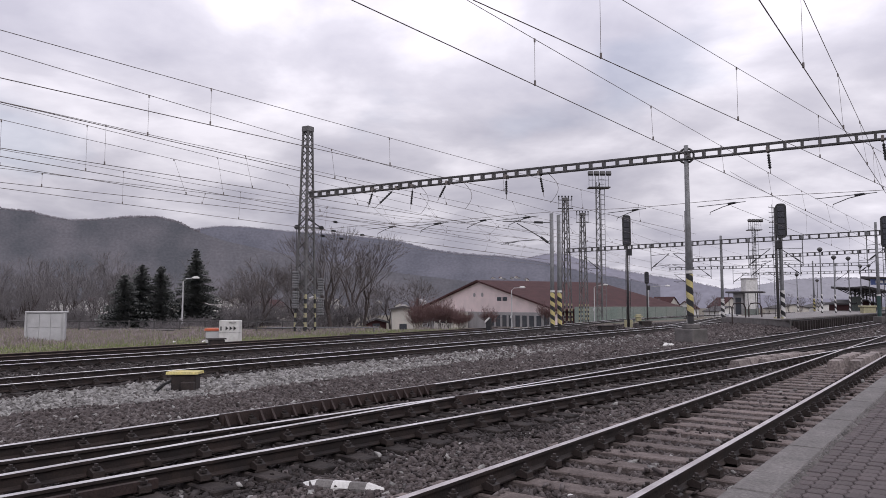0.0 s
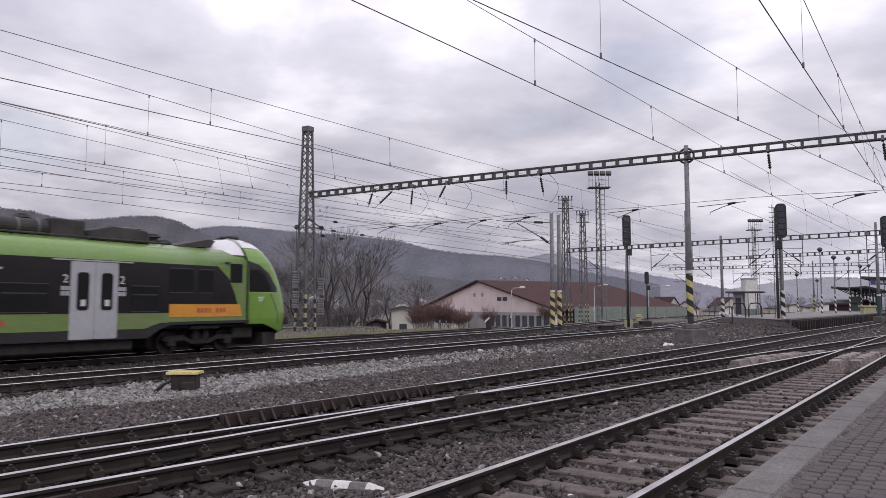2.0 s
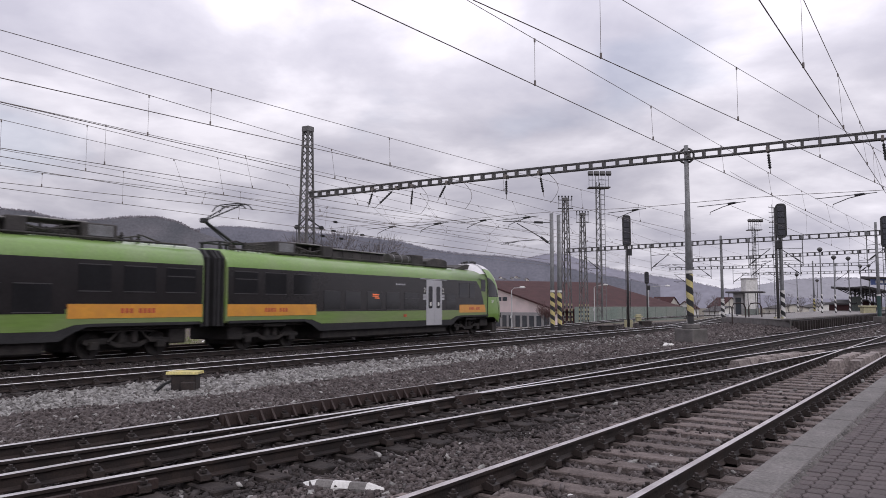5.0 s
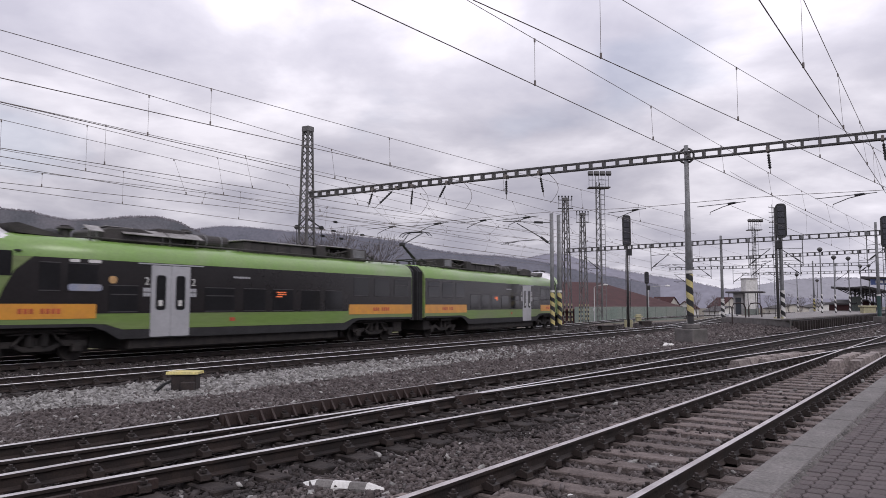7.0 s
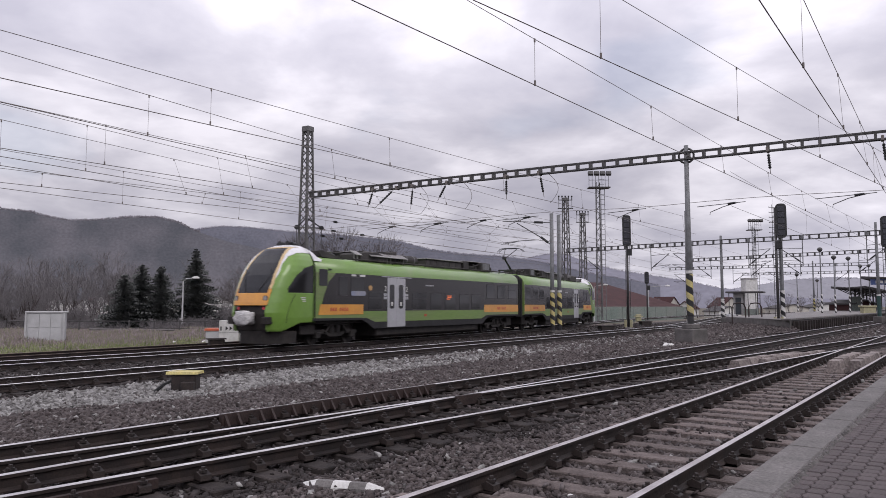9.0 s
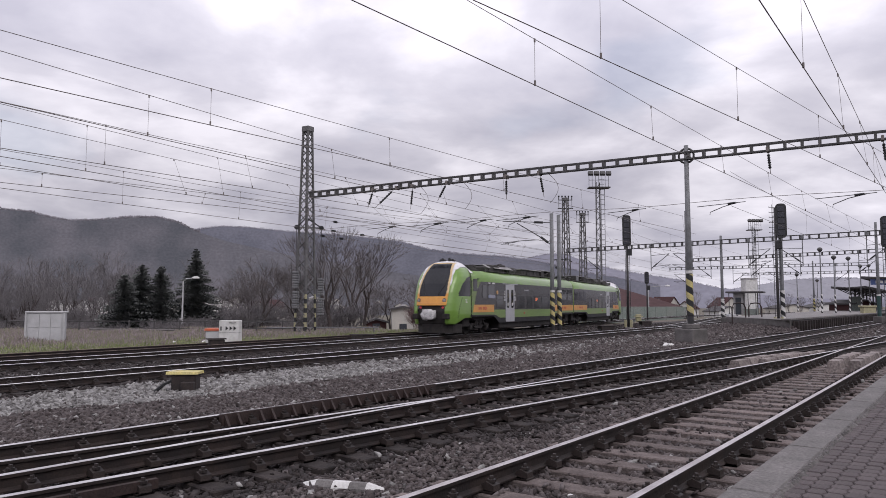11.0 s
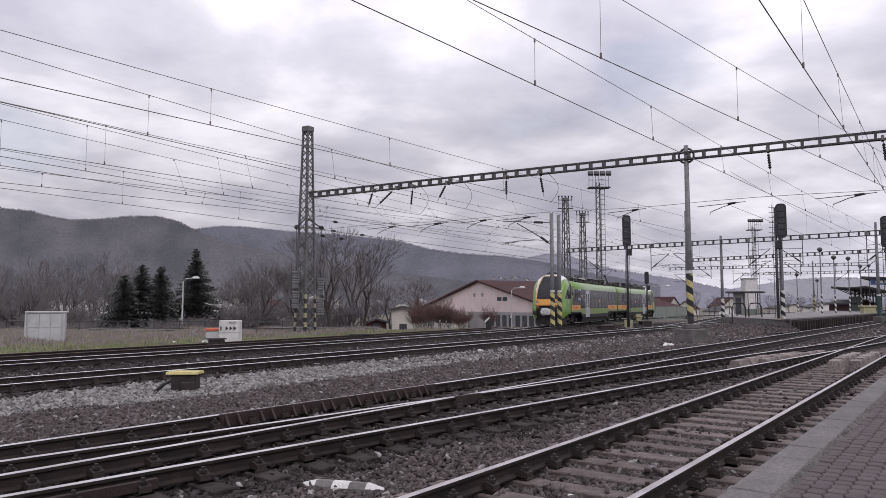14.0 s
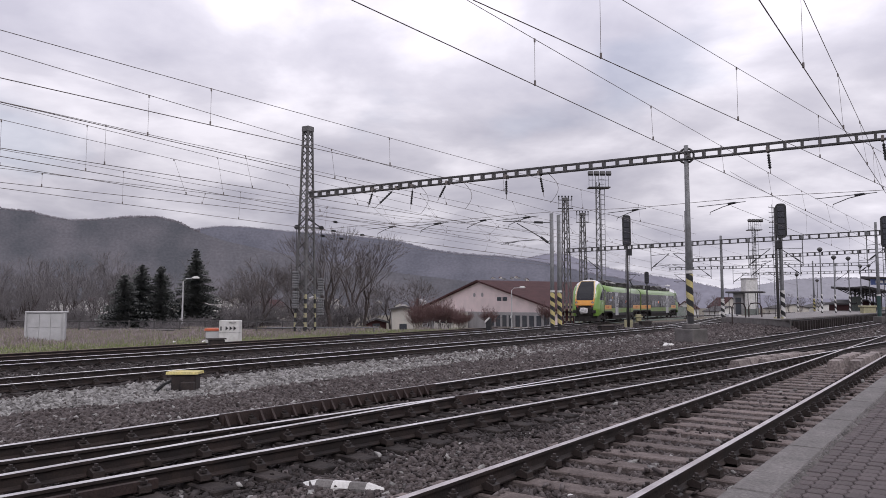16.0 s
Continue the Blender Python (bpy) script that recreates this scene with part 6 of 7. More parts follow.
for k in range(60):
    y = 46.2 + k * 0.75
    m = Matrix.Translation((-11.97 + 0.745 * y, y, 0)) @ Matrix.Rotation(math.atan2(1, 0.745), 4, "Z")
    if rib is None:
        rib = part("rib", bm, "iron", isl)
        rib.matrix_basis = m
    else:
        share("rib", rib.data, isl, m)


def make_gravel_bank():
    """Rubble heaped against the end of the island platform."""
    rng = random.Random(14)
    nu, nv = 30, 12
    V, F = [], []
    for i in range(nu + 1):
        f = i / nu
        ax, ay = 21.9 + 0.5 * f - 0.4 * (f < 0.03), 44.2 + 14.6 * f
        for j in range(nv + 1):
            g = j / nv
            x, y = ax - 5.2 * g, ay - 1.6 * g
            h = 0.30 * (1 - g) ** 1.2 * min(1.0, 6 * f, 5 * (1 - f) + 0.2) + 0.10 * noise.noise(Vector((x * 0.9, y * 0.9, 0))) * (1 - g)
            V.append((x, y, -0.40 + 0.03 * rng.random() + (h + 0.34) * (1 - g) ** 0.8))
    for i in range(nu):
        for j in range(nv):
            k = i * (nv + 1) + j
            F.append((k, k + 1, k + nv + 2, k + nv + 1))
    ob = fast_mesh("gravel_bank", np.array(V), np.array(F), "ballast", True)
    tagged(ob, "brown gravel heaped against the end of the island platform", "gravel", kind="structure")


make_gravel_bank()


def make_pole_lamp(x, y, z0, h, stripe=True, ball=True):
    p = thing("platform_lamp", "platform lamp on a post with black and white stripes", "lamp post", Matrix.Translation((x, y, z0)), "platform lamps")
    bm = bmesh.new()
    rod(bm, (0, 0, 0), (0, 0, h), 0.085, 0.06, n=10)
    part("pole", bm, "steel", p)
    if stripe:
        bm = bmesh.new()
        striped(bm, 0, 0, 0.05, 2.3, 0.1)
        part("warning_stripes", bm, ["black", "white"], p)
    bm = bmesh.new()
    bmesh.ops.create_uvsphere(bm, u_segments=14, v_segments=8, radius=0.31)
    for v in bm.verts:
        k = 1.0 if v.co.z > 0 else max(0.25, 1 + v.co.z * 1.5)
        v.co = Vector((v.co.x * k, v.co.y * k, v.co.z * 0.95 + h))
    part("globe", bm, "steel_dark", p, "dark rounded lamp head", True)


for x, y, h in ((44.4, 85.0, 7.5), (48.7, 90.0, 6.9), (53.3, 95.0, 7.1), (63.5, 110.0, 6.9), (69.5, 118.0, 7.4), (53.8, 110.0, 5.6), (67.2, 130.0, 5.4)):
    make_pole_lamp(x, y, 0.6, h)


def make_canopy(x, y, z0, w, l, h, ang, label):
    c = thing("platform_canopy", label, "canopy", Matrix.Translation((x, y, z0)) @ Matrix.Rotation(ang, 4, "Z"), "platform canopies")
    bm = bmesh.new()
    prism(bm, [(-w / 2, h), (-w / 2, h + 0.35), (0, h + 0.15), (w / 2, h + 0.35), (w / 2, h)], "x", 0, l)
    part("roof", bm, "roof_dark", c)
    for k in range(int(l / 6)):
        bm = bmesh.new()
        rod(bm, (3 + k * 6, 0, 0), (3 + k * 6, 0, h + 0.1), 0.14, n=10)
        rod(bm, (3 + k * 6, 0, h - 1.0), (3 + k * 6, -w * 0.4, h + 0.05), 0.07, n=6)
        rod(bm, (3 + k * 6, 0, h - 1.0), (3 + k * 6, w * 0.4, h + 0.05), 0.07, n=6)
        part("post", bm, "steel_dark", c)
    bm = bmesh.new()
    box(bm, (8, -0.9, 0), (12, 0.9, 2.5), 0.05)
    part("shelter", bm, "green_wall", c)
    bm = bmesh.new()
    for k in range(3):
        box(bm, (8.2 + k * 1.25, -0.93, 0.9), (9.2 + k * 1.25, -0.9, 2.2))
    part("shelter_glass", bm, "window", c)


make_canopy(66.0, 118.0, 0.6, 5.0, 60, 3.75, math.atan2(1, 0.72), "dark station canopy on posts over the platform")
make_canopy(62.6, 102.0, 0.6, 6.5, 50, 4.8, math.atan2(1, 0.72), "dark station canopy on posts over the platform")
sb = thing("station_sign", "blue station sign with white lettering under the canopy edge", "sign", Matrix.Translation((61.4, 103.2, 4.5)) @ Matrix.Rotation(-0.35, 4, "Z"))
part("board", bm_box((-0.4, -0.05, 0), (3.4, 0.05, 0.8), 0.02), "sign_blue", sb)
for k in range(5):
    part("letter_bar", bm_box((0.25 + k * 0.55, -0.07, 0.2), (0.62 + k * 0.55, -0.04, 0.6), 0.01), "white", sb)
kk = thing("kiosk", "low dark kiosk with a flat overhanging roof", "kiosk", Matrix.Translation((40.5, 97.0, 0.3)) @ Matrix.Rotation(-0.5, 4, "Z"))
bm = bmesh.new()
box(bm, (-1.4, -1.2, 0), (-0.2, 1.2, 2.9), 0.04)
part("body", bm, "wall_grey", kk, "grey rendered cabin")
bm = bmesh.new()
box(bm, (-0.19, -1.1, 0), (1.4, 1.1, 0.8), 0.03)
part("low_wall", bm, "green_wall", kk)
for px, py in ((0.4, -1.1), (1.35, -1.1), (1.35, 1.1), (1.9, -1.6), (-1.9, -1.6)):
    bm = bmesh.new()
    rod(bm, (px, py, 0), (px, py, 2.92), 0.05, n=8)
    part("post", bm, "steel_dark", kk)
bm = bmesh.new()
box(bm, (-2.3, -1.9, 2.9), (2.3, 1.9, 3.12), 0.04)
part("roof", bm, "roof_dark", kk)
bm = bmesh.new()
box(bm, (-1.15, -1.23, 0.1), (-0.45, -1.19, 2.3), 0.0)
part("window", bm, "window", kk)
wt = thing("white_tower", "white block tower behind the kiosk roof", "tower", Matrix.Translation((49.9, 118.0, 0.6)))
bm = bmesh.new()
box(bm, (-0.95, -0.95, 0), (0.95, 0.95, 5.2), 0.05)
part("body", bm, "white", wt)
bm = bmesh.new()
box(bm, (-1.05, -1.05, 5.2), (1.05, 1.05, 5.4), 0.04)
part("cap", bm, "wall_grey", wt)
sn = thing("platform_cabinet", "pale yellow cabinet on the island platform", "cabinet", Matrix.Translation((48.6, 83.0, 0.6)))
bm = bmesh.new()
box(bm, (-0.7, -0.4, 0), (0.7, 0.4, 0.75), 0.03)
box(bm, (-0.85, -0.5, 0.75), (0.85, 0.5, 0.95), 0.03)
part("body", bm, "yellow_pale", sn)
yc = thing("hydrant_box", "small yellow box on the ballast", "box", Matrix.Translation((22.6, 84.0, -0.35)))
bm = bmesh.new()
box(bm, (-0.3, -0.2, 0), (0.3, 0.2, 0.9), 0.05)
box(bm, (-0.45, -0.3, 0.55), (0.45, 0.3, 0.7), 0.05)
part("body", bm, "yellow_pale", yc)
gb = thing("ground_cabinet", "small pale cabinet at the end of the platform", "cabinet", Matrix.Translation((26.2, 66.0, 0.0)))
bm = bmesh.new()
box(bm, (-0.35, -0.3, -0.4), (0.35, 0.3, 0.75), 0.03)
part("body", bm, "cabin", gb)
for x, y in ((22.0, 54.0), (24.3, 56.5)):
    hr = thing("pipe_frame", "rusty bent pipe frame at the platform's end", "pipe frame", Matrix.Translation((x, y, -0.3)), "pipe frames")
    bm = bmesh.new()
    tube(bm, [(-0.5, 0, 0), (-0.5, 0, 1.7), (-0.35, 0, 2.0), (0.0, 0, 2.05), (0.35, 0, 2.0), (0.5, 0, 1.7), (0.5, 0, 0)], 0.05, 6)
    part("frame", bm, "check", hr)


# scraps of paper and pale stones lying about
for i, (x, y, s) in enumerate(((-4.45, 26.4, 0.16), (5.6, 23.3, 0.13), (-13.9, 37.5, 0.2), (-12.6, 38.6, 0.16), (-3.2, 40.6, 0.22), (9.9, 32.0, 0.2), (1.55, 30.5, 0.14), (-6.6, 20.9, 0.15), (-0.42, 6.62, 0.05), (1.2, 6.9, 0.04))):
    lt = thing("litter", "crumpled pale scrap of paper lying on the ballast", "litter", Matrix.Translation((x, y, gz0(x, y))) @ Matrix.Rotation(i * 1.3, 4, "Z"), "scraps of litter")
    bm = bmesh.new()
    bmesh.ops.create_icosphere(bm, subdivisions=2, radius=s)
    for v in bm.verts:
        k = 1 + 0.5 * noise.noise(v.co / s * 1.7 + Vector((i, 0, 0)))
        v.co = Vector((v.co.x * k * 1.3, v.co.y * k * 0.8, v.co.z * k * 0.45 + s * 0.2))
    part("scrap", bm, "white", lt)


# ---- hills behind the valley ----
# aerial haze is painted into the hillside colours, paler with distance
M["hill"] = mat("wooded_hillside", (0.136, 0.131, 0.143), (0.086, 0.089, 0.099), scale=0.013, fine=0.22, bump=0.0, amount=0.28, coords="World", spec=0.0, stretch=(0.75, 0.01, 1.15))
M["hill_far"] = mat("haze_tinted_wooded_hillside", (0.150, 0.150, 0.176), (0.110, 0.113, 0.134), scale=0.011, fine=0.15, bump=0.0, amount=0.24, coords="World", spec=0.0, stretch=(0.75, 0.01, 1.15))
M["hill_haze"] = mat("haze_tinted_far_hillside", (0.245, 0.242, 0.285), (0.205, 0.203, 0.24), scale=0.008, fine=0.07, bump=0.0, amount=0.18, coords="World", spec=0.0, stretch=(0.42, 0.01, 1.1))
M["hill_mist"] = mat("haze_tinted_pale_hillside", (0.32, 0.318, 0.35), (0.275, 0.272, 0.30), scale=0.007, fine=0.06, bump=0.0, amount=0.14, coords="World", spec=0.0, stretch=(0.6, 0.01, 1.1))
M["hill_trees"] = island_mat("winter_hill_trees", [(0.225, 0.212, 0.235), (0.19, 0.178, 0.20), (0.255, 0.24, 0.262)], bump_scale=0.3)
M["hill_trees_far"] = island_mat("haze_tinted_winter_trees", [(0.30, 0.29, 0.33), (0.27, 0.26, 0.30)], bump_scale=0.3)

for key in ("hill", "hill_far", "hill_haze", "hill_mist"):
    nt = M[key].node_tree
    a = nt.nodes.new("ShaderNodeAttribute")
    a.attribute_name = "view_map"
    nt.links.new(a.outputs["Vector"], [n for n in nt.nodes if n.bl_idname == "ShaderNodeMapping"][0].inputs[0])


HEIGHT = {}


def hill(name, label, dist, ridge, material, depth, rough, seed, foot=-8.0, trees=0, tree_size=(6, 13), tree_mat="hill_trees", woods_to=9.0):
    """A ridge seen across the valley. ridge: (bearing, height) with the bearing as x over y."""
    bx, hz = [r[0] for r in ridge], [r[1] for r in ridge]
    nb, nd = 150, 25
    V = []
    rng = np.random.RandomState(seed)
    off = rng.rand(3) * 50

    def height(b, k):
        top = float(np.interp(b, bx, hz))
        rise = 0.6 * min(1.0, k) + 0.4 * math.sin(min(1.0, k) * math.pi / 2)
        if k > 1:
            rise = 1 - (k - 1) * 0.9
        wob = rough * (noise.noise(Vector((b * 9 + off[0], k * 3.2, off[1]))) + 0.5 * noise.noise(Vector((b * 26, k * 7, off[2]))))
        return foot + (top - foot) * rise + wob * float(np.interp(k, [0.0, 0.1, 0.75, 0.97], [0.1, 1, 1, 0.08]))
    for j in range(nd + 1):
        k = 1.25 * j / nd
        y = dist - depth * (1 - k)
        for i in range(nb + 1):
            b = bx[0] + (bx[-1] - bx[0]) * i / nb
            V.append((b * y, y, height(b, k)))
    V = np.array(V)
    i = (np.arange(nd)[:, None] * (nb + 1) + np.arange(nb)[None, :]).ravel()
    F = np.stack((i, i + 1, i + nb + 2, i + nb + 1), -1)
    ob = tagged(fast_mesh(name, V, F, material, True), label, "hill", kind="structure") or bpy.data.objects[name]
    # map by bearing and rise from the camera, so the woods' mottling keeps its grain
    at = ob.data.attributes.new("view_map", "FLOAT_VECTOR", "POINT")
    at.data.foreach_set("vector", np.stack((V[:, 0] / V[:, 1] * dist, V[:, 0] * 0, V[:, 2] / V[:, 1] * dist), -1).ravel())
    HEIGHT[name] = lambda b, k: (b * (dist - depth * (1 - k)), dist - depth * (1 - k), height(b, k))
    if not trees:
        return
    oct_v = np.array([(0, 0, 1.0), (0.5, 0, 0.35), (0.1, 0.5, 0.45), (-0.5, 0.05, 0.3), (-0.05, -0.5, 0.4), (0, 0, -0.2)])
    oct_f = np.array([(0, 1, 2), (0, 2, 3), (0, 3, 4), (0, 4, 1), (5, 2, 1), (5, 3, 2), (5, 4, 3), (5, 1, 4)])
    vs, fs = [], []
    for n in range(trees):
        k = rng.uniform(0.955, 1.01)
        b = rng.uniform(bx[0], min(bx[-1], woods_to))
        y = dist - depth * (1 - k)
        s = rng.uniform(*tree_size) * (0.55 + 0.45 * rng.rand())
        p = np.array((b * y, y, height(b, k) - 0.28 * s))
        # a thin stem and a loose crown of small clumps
        vs.append(oct_v * (s * 0.07, s * 0.07, s * 0.85) + p)
        for c in range(5):
            q = p + np.array((rng.uniform(-0.28, 0.28) * s, 0.0, rng.uniform(0.1, 0.75) * s))
            vs.append(oct_v * (1 + 0.5 * (rng.rand(6, 3) - 0.5)) * s * rng.uniform(0.14, 0.30) * np.array((0.9, 0.9, 1.2)) + q)
    fs = [oct_f + 6 * n for n in range(len(vs))]
    tagged(fast_mesh(name + "_woods", np.concatenate(vs), np.concatenate(fs), tree_mat), "bare winter woods covering the hillside", "woods", kind="stuff")


def up(rise, dist):
    return 1.55 + (rise - 4.5) / 1280 * dist


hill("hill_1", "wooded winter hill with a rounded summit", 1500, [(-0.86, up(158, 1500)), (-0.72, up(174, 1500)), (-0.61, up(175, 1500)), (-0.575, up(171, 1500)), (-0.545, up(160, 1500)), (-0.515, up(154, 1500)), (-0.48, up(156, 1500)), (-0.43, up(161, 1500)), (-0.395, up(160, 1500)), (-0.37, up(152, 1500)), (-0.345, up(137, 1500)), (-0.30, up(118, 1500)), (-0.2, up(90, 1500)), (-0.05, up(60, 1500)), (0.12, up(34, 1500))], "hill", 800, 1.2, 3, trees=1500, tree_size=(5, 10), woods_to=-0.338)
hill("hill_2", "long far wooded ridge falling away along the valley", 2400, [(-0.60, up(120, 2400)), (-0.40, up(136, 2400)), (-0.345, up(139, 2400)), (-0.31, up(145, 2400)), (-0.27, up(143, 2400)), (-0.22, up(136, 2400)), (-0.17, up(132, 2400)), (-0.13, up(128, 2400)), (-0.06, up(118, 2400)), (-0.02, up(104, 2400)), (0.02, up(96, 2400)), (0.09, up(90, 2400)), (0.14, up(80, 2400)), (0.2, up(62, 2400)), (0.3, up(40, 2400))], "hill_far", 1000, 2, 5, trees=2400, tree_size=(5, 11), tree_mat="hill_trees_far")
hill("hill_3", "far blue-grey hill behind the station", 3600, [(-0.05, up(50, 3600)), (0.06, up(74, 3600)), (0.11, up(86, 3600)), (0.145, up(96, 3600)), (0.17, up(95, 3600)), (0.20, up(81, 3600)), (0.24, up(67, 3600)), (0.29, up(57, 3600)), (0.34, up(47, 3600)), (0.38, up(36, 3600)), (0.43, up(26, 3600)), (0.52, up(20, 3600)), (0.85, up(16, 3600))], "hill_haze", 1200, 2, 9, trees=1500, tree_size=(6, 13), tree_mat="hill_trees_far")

hill("hill_4", "pale far hill beyond the station, haze painted into its colour", 4000, [(0.30, up(20, 4000)), (0.38, up(30, 4000)), (0.43, up(40, 4000)), (0.48, up(50, 4000)), (0.54, up(55, 4000)), (0.60, up(51, 4000)), (0.68, up(46, 4000)), (0.85, up(42, 4000))], "hill_mist", 1000, 2, 12, trees=500, tree_size=(6, 12), tree_mat="hill_trees_far")


# ---- trees ----
def limb_mesh(name, segs, material, parent, sides=4):
    """Many tapered limbs in one mesh: rows of (ax, ay, az, bx, by, bz, ra, rb)."""
    S = np.array(segs)
    A, B, ra, rb = S[:, 0:3], S[:, 3:6], S[:, 6], S[:, 7]
    D = B - A
    D /= np.linalg.norm(D, axis=1)[:, None] + 1e-9
    up_v = np.where(np.abs(D[:, 2:3]) < 0.9, np.array([[0, 0, 1.0]]), np.array([[1.0, 0, 0]]))
    U = np.cross(D, up_v)
    U /= np.linalg.norm(U, axis=1)[:, None] + 1e-9
    W = np.cross(D, U)
    vs = []
    for k in range(sides):
        a = 2 * math.pi * k / sides
        o = U * math.cos(a) + W * math.sin(a)
        vs += [A + o * ra[:, None], B + o * rb[:, None]]
    V = np.stack(vs, 1).reshape(-1, 3)
    n = len(S)
    base = (np.arange(n) * 2 * sides)[:, None]
    F = np.concatenate([np.stack([base[:, 0] + 2 * k, base[:, 0] + (2 * k + 2) % (2 * sides), base[:, 0] + (2 * k + 3) % (2 * sides), base[:, 0] + 2 * k + 1], -1) for k in range(sides)])
    ob = fast_mesh(name, V, F, material, True)
    if parent is not None:
        ob.parent = parent
    return ob


def make_bare_tree(seed, h, spread, label, stems=1, twig="twig", depth=5, dense=1.0, least=0.011, rise=0.12, girth=0.023, lean=0.05):
    rng = random.Random(seed)
    t = thing("bare_tree", label, "tree", group="bare trees")
    thick, fine = [], []

    def grow(p, d, length, r, lvl):
        n = 3
        for i in range(n):
            wander = 0.13 if lvl else 2.4 * lean
            d = (d + Vector((rng.gauss(0, wander), rng.gauss(0, wander), rng.gauss(rise, 0.08)))).normalized()
            q = p + d * length / n
            r2 = r * 0.86
            (thick if lvl < 2 else fine).append((*p, *q, r, r2))
            if lvl < depth and (i > 0 or lvl > 0):
                for _ in range(2 if rng.random() < 0.45 * dense else 1):
                    side = Vector((rng.gauss(0, 1), rng.gauss(0, 1), rng.gauss(0.25, 0.5))).normalized()
                    nd = (d * rng.uniform(0.55, 1.0) + side * spread * rng.uniform(0.5, 1.0)).normalized()
                    grow(q, nd, length * rng.uniform(0.55, 0.8), r2 * rng.uniform(0.45, 0.65), lvl + 1)
            p, r = q, r2
    for k in range(stems):
        d = Vector((rng.gauss(0, 0.22 if stems > 1 else lean), rng.gauss(0, 0.22 if stems > 1 else lean), 1)).normalized()
        grow(Vector((rng.gauss(0, 0.25) * (stems > 1), rng.gauss(0, 0.25) * (stems > 1), -0.3)), d, h * rng.uniform(0.42, 0.5), h * girth / math.sqrt(stems), 0)
    limb_mesh("trunk", thick, "bark", t, 6)
    fine = [(*s[:6], max(s[6], least), max(s[7], least * 0.72)) for s in fine]
    limb_mesh("crown", fine, twig, t, 3)
    return t


def make_forked_tree(seed, h, angle, label, levels=7, twig="twig", least=0.012, girth=0.018, bole=0.26, ratio=0.78, stems=1):
    """A bare tree whose limbs fork again and again into a fan-shaped crown."""
    rng = random.Random(seed)
    t = thing("bare_tree", label, "tree", group="bare trees")
    thick, fine = [], []

    def grow(p, d, length, r, lvl):
        steps = 3 if lvl < 3 else 2
        for i in range(steps):
            d = (d + Vector((rng.gauss(0, 0.08), rng.gauss(0, 0.08), 0.05 if lvl else 0.0))).normalized()
            q = p + d * length / steps
            r2 = r * 0.93
            (thick if lvl < 3 else fine).append((*p, *q, r, r2))
            if lvl >= 2 and i < 2 and lvl < levels and rng.random() < 0.4:
                side = d.cross(Vector((rng.gauss(0, 1), rng.gauss(0, 1), rng.gauss(0, 1)))).normalized()
                grow(q, (d * 0.7 + side * 0.7).normalized(), length * 0.55, r2 * 0.45, min(levels, lvl + 2))
            p, r = q, r2
        if lvl >= levels:
            return
        axis = d.cross(Vector((rng.gauss(0, 1), rng.gauss(0, 1), rng.gauss(0, 1)))).normalized()
        n = 3 if rng.random() < 0.28 or lvl == 0 else 2
        for k in range(n):
            a = axis.copy()
            a.rotate(Matrix.Rotation(2 * math.pi * k / n + rng.gauss(0, 0.3), 3, d))
            w = angle * rng.uniform(0.55, 1.25)
            grow(p, (d * math.cos(w) + a * math.sin(w)).normalized(), length * ratio * rng.uniform(0.8, 1.15), r * rng.uniform(0.6, 0.78), lvl + 1)
    for k in range(stems):
        sp = 0.0 if stems == 1 else 0.22
        d = Vector((rng.gauss(0, 0.02 + sp), rng.gauss(0, 0.02 + sp), 1)).normalized()
        grow(Vector((rng.gauss(0, sp), rng.gauss(0, sp), -0.3)), d, h * bole * (1 if stems == 1 else rng.uniform(0.7, 1)), h * girth / stems ** 0.5, 0)
    limb_mesh("trunk", thick, "bark", t, 6)
    limb_mesh("crown", [(*g[:6], max(g[6], least), max(g[7], least * 0.75)) for g in fine], twig, t, 3)
    return t


def make_spruce(seed, h, r, label):
    rng = random.Random(seed)
    t = thing("spruce_tree", label, "tree", group="spruces")
    limb_mesh("trunk", [(0, 0, -0.4, 0, 0, h * 0.5, 0.2, 0.11), (0, 0, h * 0.5, 0, 0, h, 0.11, 0.01)], "bark", t, 7)
    V, F = [], []
    z = h * 0.05
    while z < h * 0.985:
        f = 1 - z / h
        rad = r * min(1.0, 1.25 * f) ** 0.85 * rng.choice((0.72, 0.9, 1.0, 1.1)) + 0.1
        n = int(7 + 9 * f)
        for k in range(n):
            a = 2 * math.pi * (k + rng.random()) / n
            L = rad * rng.uniform(0.65, 1.12)
            d = Vector((math.cos(a), math.sin(a), 0))
            s = Vector((-d.y, d.x, 0))
            zj, drop = rng.uniform(-0.2, 0.2), rng.uniform(0.15, 0.42)
            # a bough that sags and lifts again at its tip, hung with sprays on both sides
            for m in range(7):
                u0 = (m + 0.4) / 7
                c = d * (L * u0) + Vector((0, 0, z + zj - L * drop * u0 * (1.25 - 0.55 * u0)))
                for sd in (-1, 1):
                    for q in range(2):
                        w = (0.14 + 0.17 * L * (1.1 - u0)) * rng.uniform(0.6, 1.25)
                        tip = c + s * sd * w + d * w * rng.uniform(0.3, 0.9) + Vector((0, 0, -rng.uniform(0.0, 0.42) * w - 0.12 * q))
                        b = len(V)
                        V += [tuple(c - d * 0.05), tuple(c + d * (0.10 + 0.05 * L)), tuple(tip), tuple(c + s * sd * w * 0.45 + Vector((0, 0, -0.10 - 0.22 * w)))]
                        F += [(b, b + 1, b + 2), (b, b + 2, b + 3)]
        z += h * 0.022 + 0.05
    ob = fast_mesh("crown", np.array(V), np.array(F), "needle")
    ob.parent = t
    return t


